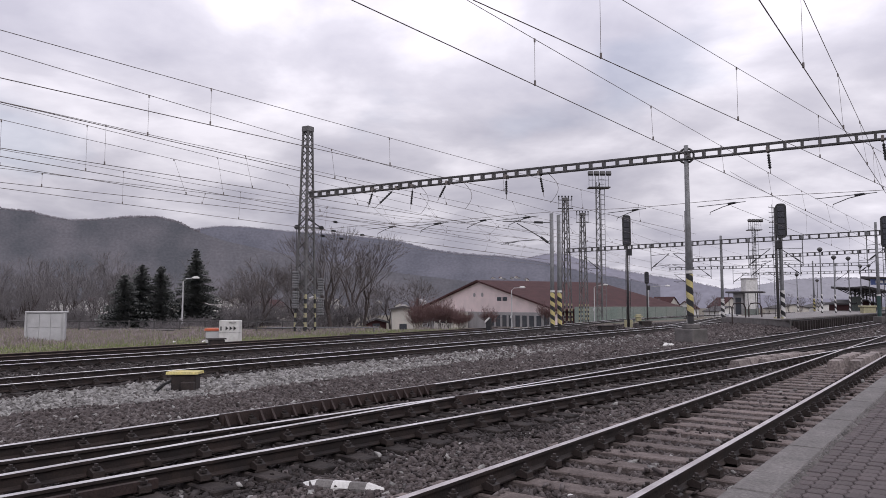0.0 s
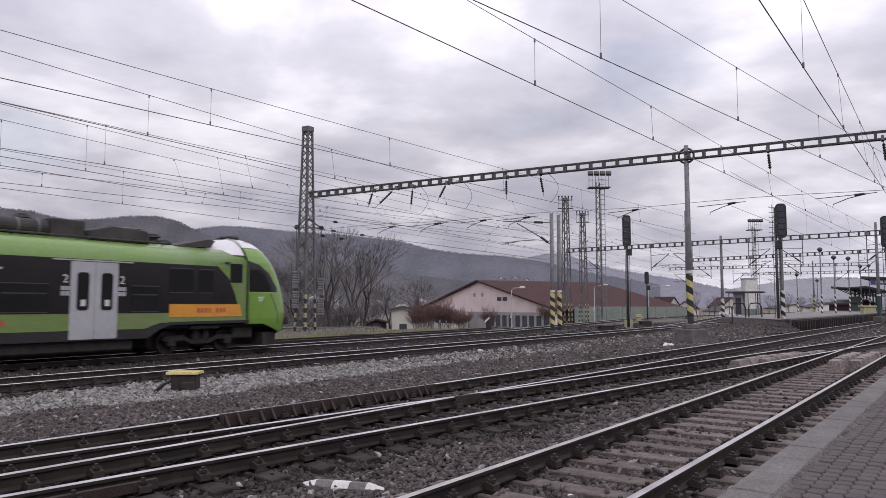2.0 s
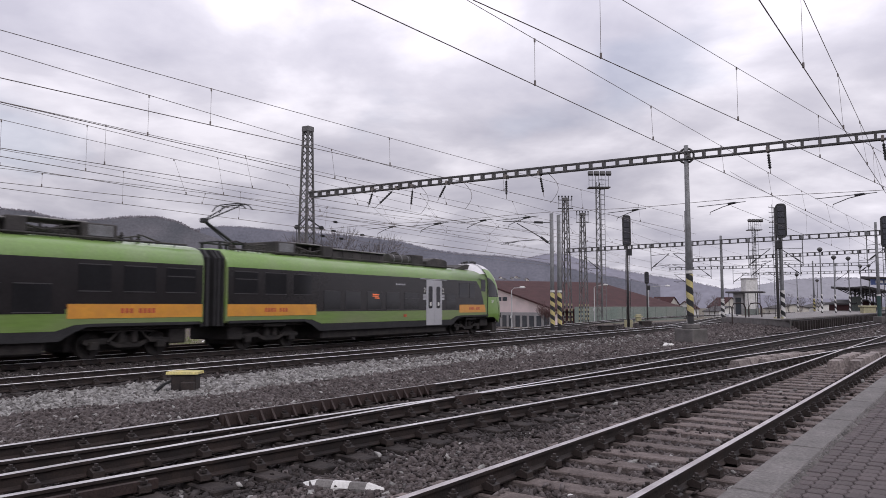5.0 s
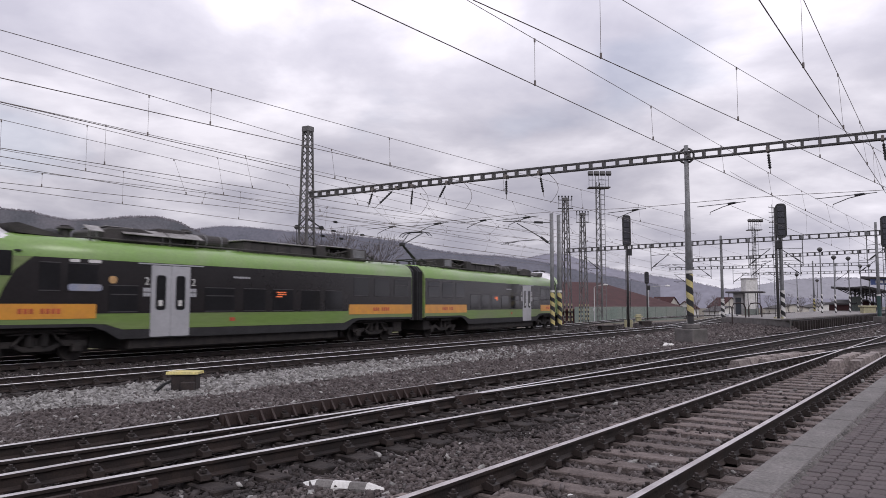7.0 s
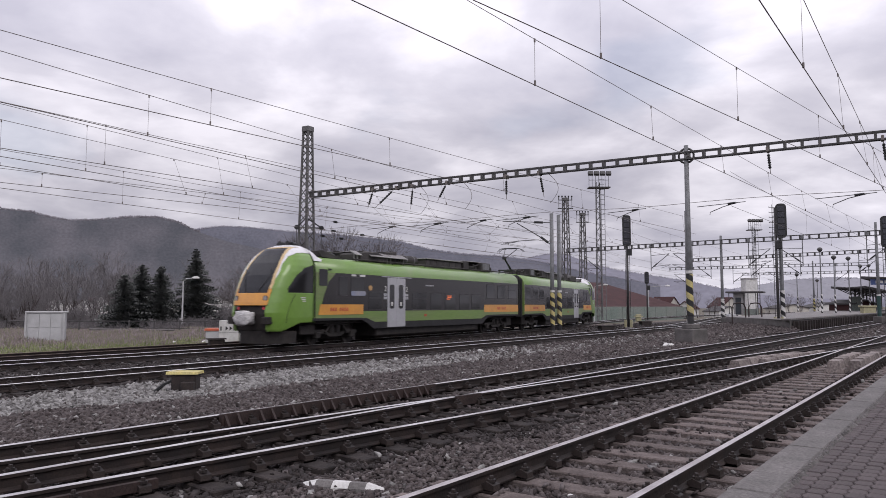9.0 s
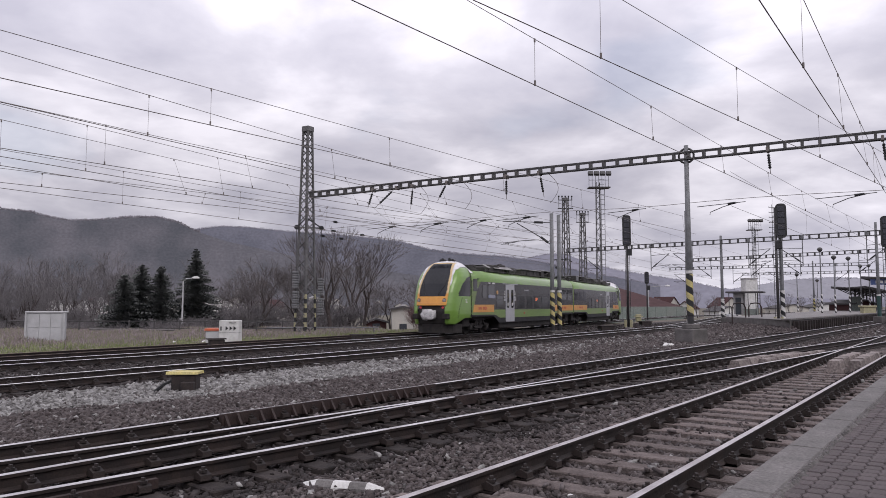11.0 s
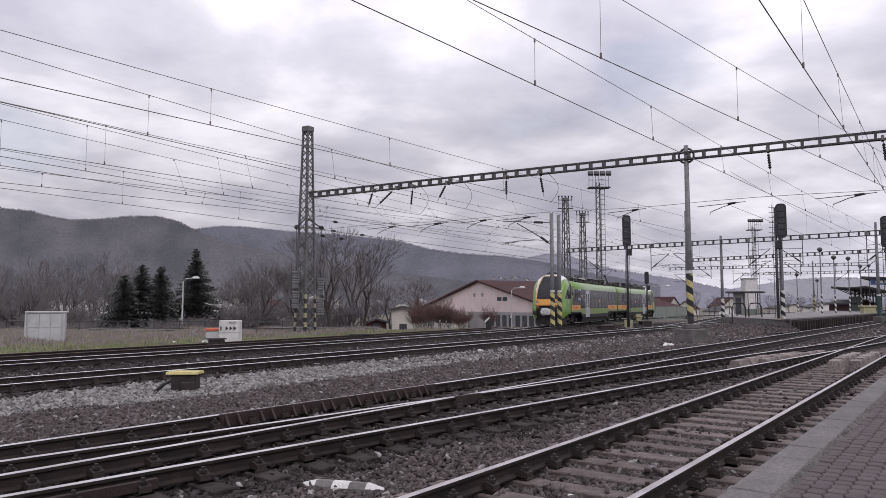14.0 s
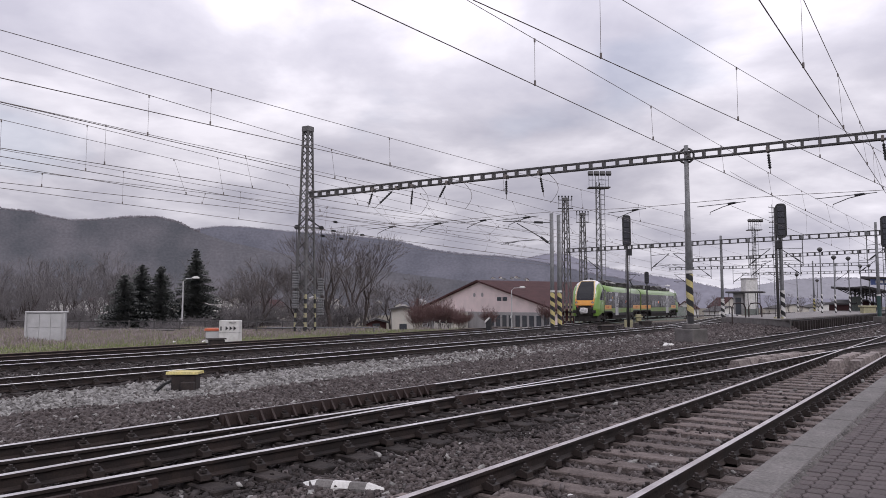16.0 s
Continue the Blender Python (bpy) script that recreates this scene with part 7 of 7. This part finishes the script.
def stand(ob, x, y, z=None, turn=0.0, size=1.0):
    ob.matrix_basis = Matrix.Translation((x, y, float(ground_z(x, y)) if z is None else z)) @ Matrix.Rotation(turn, 4, "Z") @ Matrix.Diagonal((size, size, size, 1))
    return ob


def again(ob, x, y, z=None, turn=0.0, size=1.0):
    c = copy_thing(ob, Matrix.Identity(4))
    return stand(c, x, y, z, turn, size)


def gz(x, y):
    return float(ground_z(x, y))


tall = stand(make_forked_tree(11, 10.7, 0.36, "tall bare deciduous tree with a fine branching crown", levels=7, girth=0.025, least=0.015), -11.3, 74.0)
again(tall, -8.2, 76.0, turn=2.0, size=0.8)
again(tall, -10.4, 79.0, turn=3.4, size=1.0)
wide_tree = stand(make_forked_tree(25, 9.6, 0.5, "broad bare deciduous tree behind the lattice mast", girth=0.022, least=0.015, bole=0.22, ratio=0.8), -19.3, 76.0)
again(wide_tree, -22.6, 82.0, turn=1.1, size=0.9)
again(wide_tree, -16.0, 82.0, turn=2.9, size=0.95)
again(tall, -13.6, 84.0, turn=4.0, size=0.8)
again(wide_tree, -4.9, 116.0, turn=0.7, size=1.0)
again(wide_tree, -7.6, 106.0, turn=3.9, size=0.85)
again(wide_tree, -26.0, 92.0, turn=5.0, size=0.8)
shrub = stand(make_bare_tree(37, 3.6, 0.95, "reddish bare shrub at the foot of the hall", stems=7, twig="redtwig", depth=4), -1.8, 78.0)
tagged(shrub, category="shrub", group="shrubs")
for x, y, s, tn in ((-2.8, 77, 0.8, 1.0), (-0.4, 79, 0.95, 2.2), (-1.6, 82, 1.0, 3.3), (0.8, 80, 0.8, 4.4), (2.2, 82, 0.7, 0.9), (5.5, 84, 0.7, 5.1), (12.3, 86, 0.75, 0.3), (1.6, 78, 0.6, 1.9)):
    again(shrub, x, y, turn=tn, size=s)
for x, y, h, r, sd in ((-33.3, 80.0, 9.0, 4.2, 1), (-34.3, 78.0, 7.8, 3.8, 2), (-31.4, 80.5, 8.8, 3.6, 3), (-28.2, 82.5, 10.7, 4.3, 4)):
    stand(make_spruce(sd, h, r, "dark green spruce with drooping branches"), x, y)
wood_a = stand(make_forked_tree(51, 9.0, 0.38, "slender bare woodland tree", levels=6, twig="woodtwig", least=0.02), -44.0, 90.0)
wood_b = stand(make_forked_tree(52, 8.0, 0.48, "bushy bare woodland tree", levels=6, twig="woodtwig", least=0.024, stems=2, bole=0.2), -47.0, 94.0)
wood_c = stand(make_forked_tree(53, 8.6, 0.34, "thin bare woodland tree", levels=6, twig="woodtwig", least=0.018, bole=0.3), -40.0, 92.0)
rng = random.Random(8)
for k in range(120):
    y = rng.uniform(80, 128)
    b = rng.uniform(-0.70, -0.42) if k < 88 else rng.uniform(-0.42, -0.08)
    if k >= 88:
        y = rng.uniform(105, 150)
    again((wood_a, wood_b, wood_c)[k % 3], b * y, y, turn=rng.uniform(0, 6), size=rng.choice((0.62, 0.8, 0.92, 1.0, 1.14)) * rng.uniform(0.9, 1.08) * (0.9 + (y - 80) / 200))
for k in range(26):
    y = rng.uniform(170, 260)
    b = rng.uniform(0.2, 0.66)
    again(wood_a if k % 3 else wood_b, b * y, y, -2.0, turn=rng.uniform(0, 6), size=rng.uniform(0.6, 0.95))
brush = stand(make_bare_tree(38, 3.2, 0.9, "dense brown bare shrub at the edge of the wood", stems=7, twig="woodtwig", depth=3, dense=0.75, least=0.02), -47.0, 76.0)
tagged(brush, category="shrub", group="shrubs")
for k in range(66):
    y = rng.uniform(68, 84) if k < 20 else rng.uniform(74, 98)
    b = rng.uniform(-0.68, -0.11) if k < 20 else rng.uniform(-0.36, -0.11)
    again(brush, b * y, y, turn=rng.uniform(0, 6), size=rng.uniform(0.4, 0.85) if k < 20 else rng.uniform(0.8, 1.4))

for k in range(44):
    y = rng.uniform(64, 80)
    again(brush, rng.uniform(-0.69, -0.33) * y, y, turn=rng.uniform(0, 6), size=rng.uniform(0.55, 0.95))


# ---- buildings ----
hall = thing("hall", "pale pink industrial hall with a brown-red gabled roof", "building", Matrix.Translation((7.0, 140.0, 0)) @ Matrix.Rotation(math.atan2(-0.87, 0.493), 4, "Z"))
HW, EZV, PZ, HL = 23.4, 0.93, 6.24, 30.0
bm = bmesh.new()
prism(bm, [(-HW, -5.0), (HW, -5.0), (HW, EZV), (0, PZ - 0.15), (-HW, EZV)], "y", 0, 0.4)
part("wall", bm, "wall_pink", hall, "pale pink gable wall")
bm = bmesh.new()
prism(bm, [(-HW, -5.0), (-HW, EZV), (-HW + 0.4, EZV), (-HW + 0.4, -5.0)], "y", 0.41, HL)
part("wall", bm, "roof_red", hall, "red side wall")
bm = bmesh.new()
prism(bm, [(HW - 0.4, -5.0), (HW - 0.4, EZV), (HW, EZV), (HW, -5.0)], "y", 0.41, HL)
part("wall", bm, "roof_red", hall, "red side wall")
bm = bmesh.new()
prism(bm, [(-HW, -5.0), (HW, -5.0), (HW, EZV), (0, PZ - 0.15), (-HW, EZV)], "y", HL, HL + 0.4)
part("wall", bm, "wall_pink", hall)
for s in (-1, 1):
    bm = bmesh.new()
    prism(bm, [(0, PZ - 0.1), (s * (HW + 0.8), EZV - 0.25), (s * (HW + 0.8), EZV + 0.05), (0, PZ + 0.22)], "y", -0.7, HL + 0.7)
    part("roof", bm, "roof_red", hall, "brown-red roof slope")
bm = bmesh.new()
box(bm, (-HW + 0.2, -0.12, -5.0), (HW - 0.2, -0.004, 0.35), 0.02)
part("plinth", bm, "wall_grey", hall, "grey lower wall")
for k in range(9):
    bm = bmesh.new()
    box(bm, (4.0 + k * 2.06, -0.2, -2.2), (5.25 + k * 2.06, -0.10, -0.2), 0.02)
    w = part("window", bm, "window", hall)
    bm = bmesh.new()
    box(bm, (3.9 + k * 2.06, -0.26, -2.36), (5.35 + k * 2.06, -0.12, -2.2), 0.01)
    part("sill", bm, "concrete", w)
for x, z in ((-1.75, 3.6), (1.1, 3.6)):
    bm = bmesh.new()
    rod(bm, (x, -0.05, z), (x, 0.05, z), 0.42, n=12)
    part("vent", bm, "wall_grey", hall)
for x in (6.2, 8.0):
    bm = bmesh.new()
    box(bm, (x, -0.05, 2.4), (x + 1.4, 0.03, 3.1), 0.02)
    part("window", bm, "window", hall)
bm = bmesh.new()
box(bm, (-11.2, -3.8, -5.0), (-3.8, -0.2, 0.2), 0.05)
an = part("annex", bm, "wall_pale", hall, "pale low annex")
for k in range(3):
    bm = bmesh.new()
    box(bm, (-10.6 + k * 2.5, -3.86, -1.9), (-9.1 + k * 2.5, -3.78, -0.6), 0.01)
    part("window", bm, "window", an)


def make_house(x, y, z, w, d, h, roof, ang, wall, roofmat, label):
    t = thing("house", label, "house", Matrix.Translation((x, y, z)) @ Matrix.Rotation(ang, 4, "Z"), "distant houses")
    bm = bmesh.new()
    prism(bm, [(-w / 2, -4), (w / 2, -4), (w / 2, h), (0, h + roof - 0.1), (-w / 2, h)], "y", -d / 2, d / 2)
    part("wall", bm, wall, t)
    for s in (-1, 1):
        bm = bmesh.new()
        prism(bm, [(0, h + roof - 0.05), (s * (w / 2 + 0.4), h - 0.3), (s * (w / 2 + 0.4), h - 0.08), (0, h + roof + 0.2)], "y", -d / 2 - 0.4, d / 2 + 0.4)
        part("roof", bm, roofmat, t)
    for i in range(max(1, int(w / 2.6))):
        for j in range(max(1, int(h / 2.8))):
            bm = bmesh.new()
            xx = -w / 2 + (i + 0.5) * w / max(1, int(w / 2.6))
            box(bm, (xx - 0.5, -d / 2 - 0.03, 0.9 + j * 2.8), (xx + 0.5, -d / 2 + 0.02, 2.3 + j * 2.8), 0.01)
            part("window", bm, "window", t)


make_house(-5.6, 100.0, -3.2, 3.0, 5, 4.4, 0.12, 0.1, "wall_pale", "roof_dark", "small cream hut with a flat dark roof")
make_house(-9.3, 101.0, -3.2, 2.8, 4, 2.6, 0.25, 0.1, "roof_red", "roof_dark", "small brick shed beside a cream hut")
make_house(80.0, 262.0, -3.5, 6.5, 9, 4.4, 3.6, 0.5, "wall_pale", "roof_red", "small house with a steep red roof")
make_house(87.0, 258.0, -3.5, 5.5, 8, 4.0, 2.4, -0.6, "white", "roof_red", "white house with a red roof")
make_house(98.0, 255.0, -3.5, 9, 8, 3.2, 1.5, 0.3, "white", "roof_dark", "low white building beyond the yard")
make_house(104.0, 268.0, -3.5, 8, 9, 4.5, 3.4, 0.2, "wall_pale", "roof_red", "pale house with a red gabled roof")
make_house(124.0, 262.0, -3.5, 12, 8, 4.2, 1.2, 0.2, "wall_pale", "roof_dark", "long pale building behind the station")
make_house(142.0, 270.0, -3.5, 14, 8, 4.6, 1.5, 0.2, "white", "roof_dark", "long white building behind the station")
make_house(72.0, 128.0, -1, 4.0, 6, 3.0, 0.4, 0.2, "roof_red", "roof_dark", "red wagon-like hut by the platform")
rng = random.Random(77)
for k in range(9):
    y = rng.uniform(150, 175)
    make_house((-0.52 + k * 0.034 + rng.uniform(-0.01, 0.01)) * y, y, -3.0, rng.uniform(4, 7), 6, rng.uniform(4.2, 5.6), rng.uniform(0.8, 1.8), rng.uniform(-0.6, 0.6), rng.choice(["white", "wall_pale"]), rng.choice(["roof_dark", "roof_red"]), "pale house glimpsed behind the bare trees")
rng = random.Random(21)
for k in range(26):
    b = rng.uniform(-0.30, 0.10) if k % 4 else rng.uniform(-0.58, -0.3)
    x, y, z = HEIGHT["hill_1"](b, rng.uniform(0.02, 0.13))
    make_house(x, y, z - 2.0, rng.uniform(6, 11), rng.uniform(6, 9), rng.uniform(3, 6), rng.uniform(1.5, 3), rng.uniform(-0.8, 0.8), rng.choice(["wall_pale", "wall_grey"]), rng.choice(["roof_red", "roof_dark", "wall_grey"]), "distant house on the slope below the hills")
for k in range(9):
    x, y, z = HEIGHT["hill_2"](0.066 + 0.0068 * k + rng.uniform(-0.004, 0.004), rng.uniform(0.31, 0.43))
    make_house(x, y, z - 3.0, rng.uniform(6, 11), 8, rng.uniform(3, 6), rng.uniform(2, 4), rng.uniform(-0.8, 0.8), rng.choice(["wall_pale", "wall_grey"]), rng.choice(["roof_red", "roof_dark"]), "distant pale house among trees high on the slope")
gw = thing("noise_wall", "long grey-green panel wall beyond the yard", "wall", kind="structure")
for k in range(10):
    bm = bmesh.new()
    m = Matrix.Translation((21.5 + k * 2.25, 118.5 + k * 1.27, 0)) @ Matrix.Rotation(math.atan2(1.27, 2.25), 4, "Z")
    box(bm, (0, -0.1, -2.8), (2.55, 0.1, 1.35), 0.02, m)
    part("panel", bm, "green_wall", gw)


# ---- loose stones and grass ----
def scatter_stones(name, label, material, pts, sizes, seed):
    rng = np.random.RandomState(seed)
    cube = np.array([(x, y, z) for x in (-1, 1) for y in (-1, 1) for z in (-1, 1)], float)
    tri = np.array([(0, 1, 3), (0, 3, 2), (4, 6, 7), (4, 7, 5), (0, 4, 5), (0, 5, 1), (2, 3, 7), (2, 7, 6), (0, 2, 6), (0, 6, 4), (1, 5, 7), (1, 7, 3)])
    n = len(pts)
    V = cube[None] * (1 + 1.1 * (rng.rand(n, 8, 3) - 0.62))
    V *= np.array([1.25, 0.72, 0.5])[None, None] * (0.6 + 0.8 * rng.rand(n, 1, 3))
    a, b = rng.rand(n) * 6.3, (rng.rand(n) - 0.5) * 1.6
    ca, sa, cb, sb = np.cos(a), np.sin(a), np.cos(b), np.sin(b)
    x = V[..., 0] * cb[:, None] + V[..., 2] * sb[:, None]
    z = -V[..., 0] * sb[:, None] + V[..., 2] * cb[:, None]
    y = V[..., 1]
    V = np.stack((x * ca[:, None] - y * sa[:, None], x * sa[:, None] + y * ca[:, None], z), -1)
    V = V * sizes[:, None, None] + pts[:, None, :]
    F = tri[None] + 8 * np.arange(n)[:, None, None]
    tagged(fast_mesh(name, V.reshape(-1, 3), F.reshape(-1, 3), material), label, "ballast stones", kind="stuff")


def make_stones():
    rng = np.random.RandomState(12)
    P, S = [], []
    for y0, y1, dens, size in ((3.8, 7.5, 620, 0.026), (7.5, 11, 480, 0.028), (11, 16, 300, 0.033), (16, 24, 150, 0.04), (24, 44, 55, 0.05), (44, 78, 9, 0.085)):
        xa, xb = -0.68 * y1, 0.66 * y1
        n = int((xb - xa) * (y1 - y0) * dens)
        x, y = rng.uniform(xa, xb, n), rng.uniform(y0, y1, n)
        keep = (np.abs(x) < 0.66 * y + 0.4)
        P.append(np.stack((x[keep], y[keep]), -1))
        S.append(np.full(keep.sum(), size))
    P, S = np.concatenate(P), np.concatenate(S)
    x, y = P.T
    w = across(x, y)
    keep = (x < -2.0 + 0.74 * y) & (w < 26.5)
    lift = np.zeros(len(x))
    for x0, sl, ya, z in ((-3.80, 0.732, -2, 0.0), (-10.07, 0.745, -6, 0.0), (-10.04, 0.896, -6, 0.0), (-21.0, 0.67, 4, FAR_Z), (-27.62, 0.668, 4, FAR_Z)):
        nrm = math.hypot(1, sl)
        d = (x - x0 - sl * y) / nrm
        along = ((y - ya) + (x - x0 - sl * ya) * sl) / nrm
        if sl == 0.896:
            m = y < 37
        else:
            m = y > -99
        on_rail = (np.abs(np.abs(d) - 0.7525) < 0.10) & m
        on_sleeper = (np.abs(d) < 1.32) & (np.abs((along + 0.31) % 0.62 - 0.31) < 0.155) & m
        keep &= ~on_rail & ~(on_sleeper & (rng.rand(len(x)) > 0.05))
        lift += np.where(on_sleeper, 0.045, 0)
    x, y, w, S, lift = x[keep], y[keep], w[keep], S[keep], lift[keep]
    z = ground_z(x, y) - 0.035 + lift + rng.uniform(-0.012, 0.022, len(x))
    size = S * rng.uniform(0.6, 1.35, len(x))
    pts = np.stack((x, y, z), -1)
    fade = np.clip((34 - y) / 12, 0, 1)
    edge = 0.5 * np.array([noise.noise(Vector((a * 0.5, b * 0.5, 0))) for a, b in zip(x, y)])
    pale = (w > 12.5 + 1.6 * edge) & (w < 15.9 + edge) & (rng.rand(len(x)) < 0.12 + 0.83 * fade)
    pale |= rng.rand(len(x)) < 0.02
    oily = np.zeros(len(x), bool)
    for x0, sl in ((-10.07, 0.745), (-10.04, 0.896)):
        oily |= (np.abs(x - x0 - sl * y) / math.hypot(1, sl) < 1.5 + edge) & (y < 11.5 + 2 * edge)
    oily |= (w > 15.9) & (w < 25.9)
    oily &= ~pale & (rng.rand(len(x)) < 0.92)
    scatter_stones("oily_ballast_stones", "oil-darkened ballast stones in the near tracks", "oily_stones", pts[oily], size[oily], 3)
    pts, size, pale = pts[~oily], size[~oily], pale[~oily]
    scatter_stones("ballast_stones", "rust-brown broken ballast stones between the tracks", "stones", pts[~pale], size[~pale], 1)
    scatter_stones("pale_ballast_stones", "pale grey fresh ballast stones along the track", "pale_stones", pts[pale], size[pale] * 1.15, 2)


make_stones()


def make_bank_stones():
    rng = np.random.RandomState(31)
    V = np.array([v.co[:] for v in bpy.data.objects["gravel_bank"].data.vertices]).reshape(31, 13, 3)
    n = 5200
    a, b = rng.uniform(0, 29.99, n), rng.uniform(0, 11.99, n)
    i, j = a.astype(int), b.astype(int)
    fa, fb = (a - i)[:, None], (b - j)[:, None]
    p = (V[i, j] * (1 - fa) + V[i + 1, j] * fa) * (1 - fb) + (V[i, j + 1] * (1 - fa) + V[i + 1, j + 1] * fa) * fb
    scatter_stones("rubble", "brown rubble and stones heaped at the platform's end", "stones", p, 0.055 * rng.uniform(0.5, 1.6, n), 6)


make_bank_stones()


def make_grass():
    rng = np.random.RandomState(4)
    n = 420000
    w = 27.0 + 38 * rng.rand(n) ** 1.25
    y = rng.uniform(22, 58, n)
    x = 0.67 * y - 1.204 * w
    keep = np.abs(x) < 0.7 * y
    clump = np.array([noise.noise(Vector((a * 0.35, b * 0.35, 3))) for a, b in zip(x, y)])
    keep &= 1.5 * clump + 0.012 * (w - 27) > rng.uniform(-0.75, 0.55, n)
    x, y, w, clump = x[keep], y[keep], w[keep], clump[keep]
    n = len(x)
    z = ground_z(x, y) - 0.02
    h = (0.045 + 0.13 * np.clip((w - 29.5) / 5, 0, 1) + 0.16 * np.clip(clump * 2.2, 0, 1) * (w > 31)) * rng.uniform(0.4, 1.5, n)
    a = rng.rand(n) * 6.3
    wd = 0.02 + 0.025 * rng.rand(n)
    lean = rng.uniform(-0.5, 0.5, (n, 2)) * h[:, None]
    c = np.stack((x, y, z), -1)
    s = np.stack((np.cos(a) * wd, np.sin(a) * wd, np.zeros(n)), -1)
    tip = c + np.stack((lean[:, 0], lean[:, 1], h), -1)
    tri = np.stack((c - s, c + s, tip), 1)
    green = (w + rng.uniform(-1.6, 1.6, n) + 5.0 * clump < 33.0) | (rng.rand(n) < 0.18)
    for name, sel, material, label in (("verge_grass", ~green, "grass", "dry pale winter grass and weeds on the verge"), ("short_grass", green, "green_grass", "short green grass along the siding")):
        V = tri[sel].reshape(-1, 3)
        tagged(fast_mesh(name, V, np.arange(len(V)).reshape(-1, 3), material), label, "grass", kind="stuff")


make_grass()


# ---- everything that moves ----
TRAVEL_T = [0.0, 0.5, 1.0, 1.5, 2.5, 4.0, 6.3, 8.0, 9.0, 11.5, 12.5, 14.0, 16.0]
TRAVEL_S = [-29.6, -26.36, -23.08, -19.87, -13.55, -3.92, 10.95, 21.95, 28.5, 45.2, 51.95, 62.1, 75.9]


def travelled(t):
    return float(np.interp(t, TRAVEL_T, TRAVEL_S))


def car_pose(s, way):
    a, b = main_line(s + way * INNER), main_line(s + way * OUTER)
    d = (b - a).normalized()
    p = a - d * INNER
    return Matrix.Translation(p) @ Matrix.Rotation(math.atan2(d.y, d.x), 4, "Z")


def motions():
    times = [k * 0.5 for k in range(33)]
    walk(front_car, [(t, car_pose(travelled(t), 1)) for t in times])
    walk(rear_car, [(t, car_pose(travelled(t), -1)) for t in times])
    fine = [k / 15 for k in range(241)]
    for wheels, way in ((front_wheels, 1), (rear_wheels, -1)):
        for w in wheels:
            x = w.location.x
            walk(w, [(t, Matrix.Translation((x, 0, 0.42)) @ Matrix.Rotation(way * travelled(t) / 0.42, 4, "Y")) for t in fine])


motions()
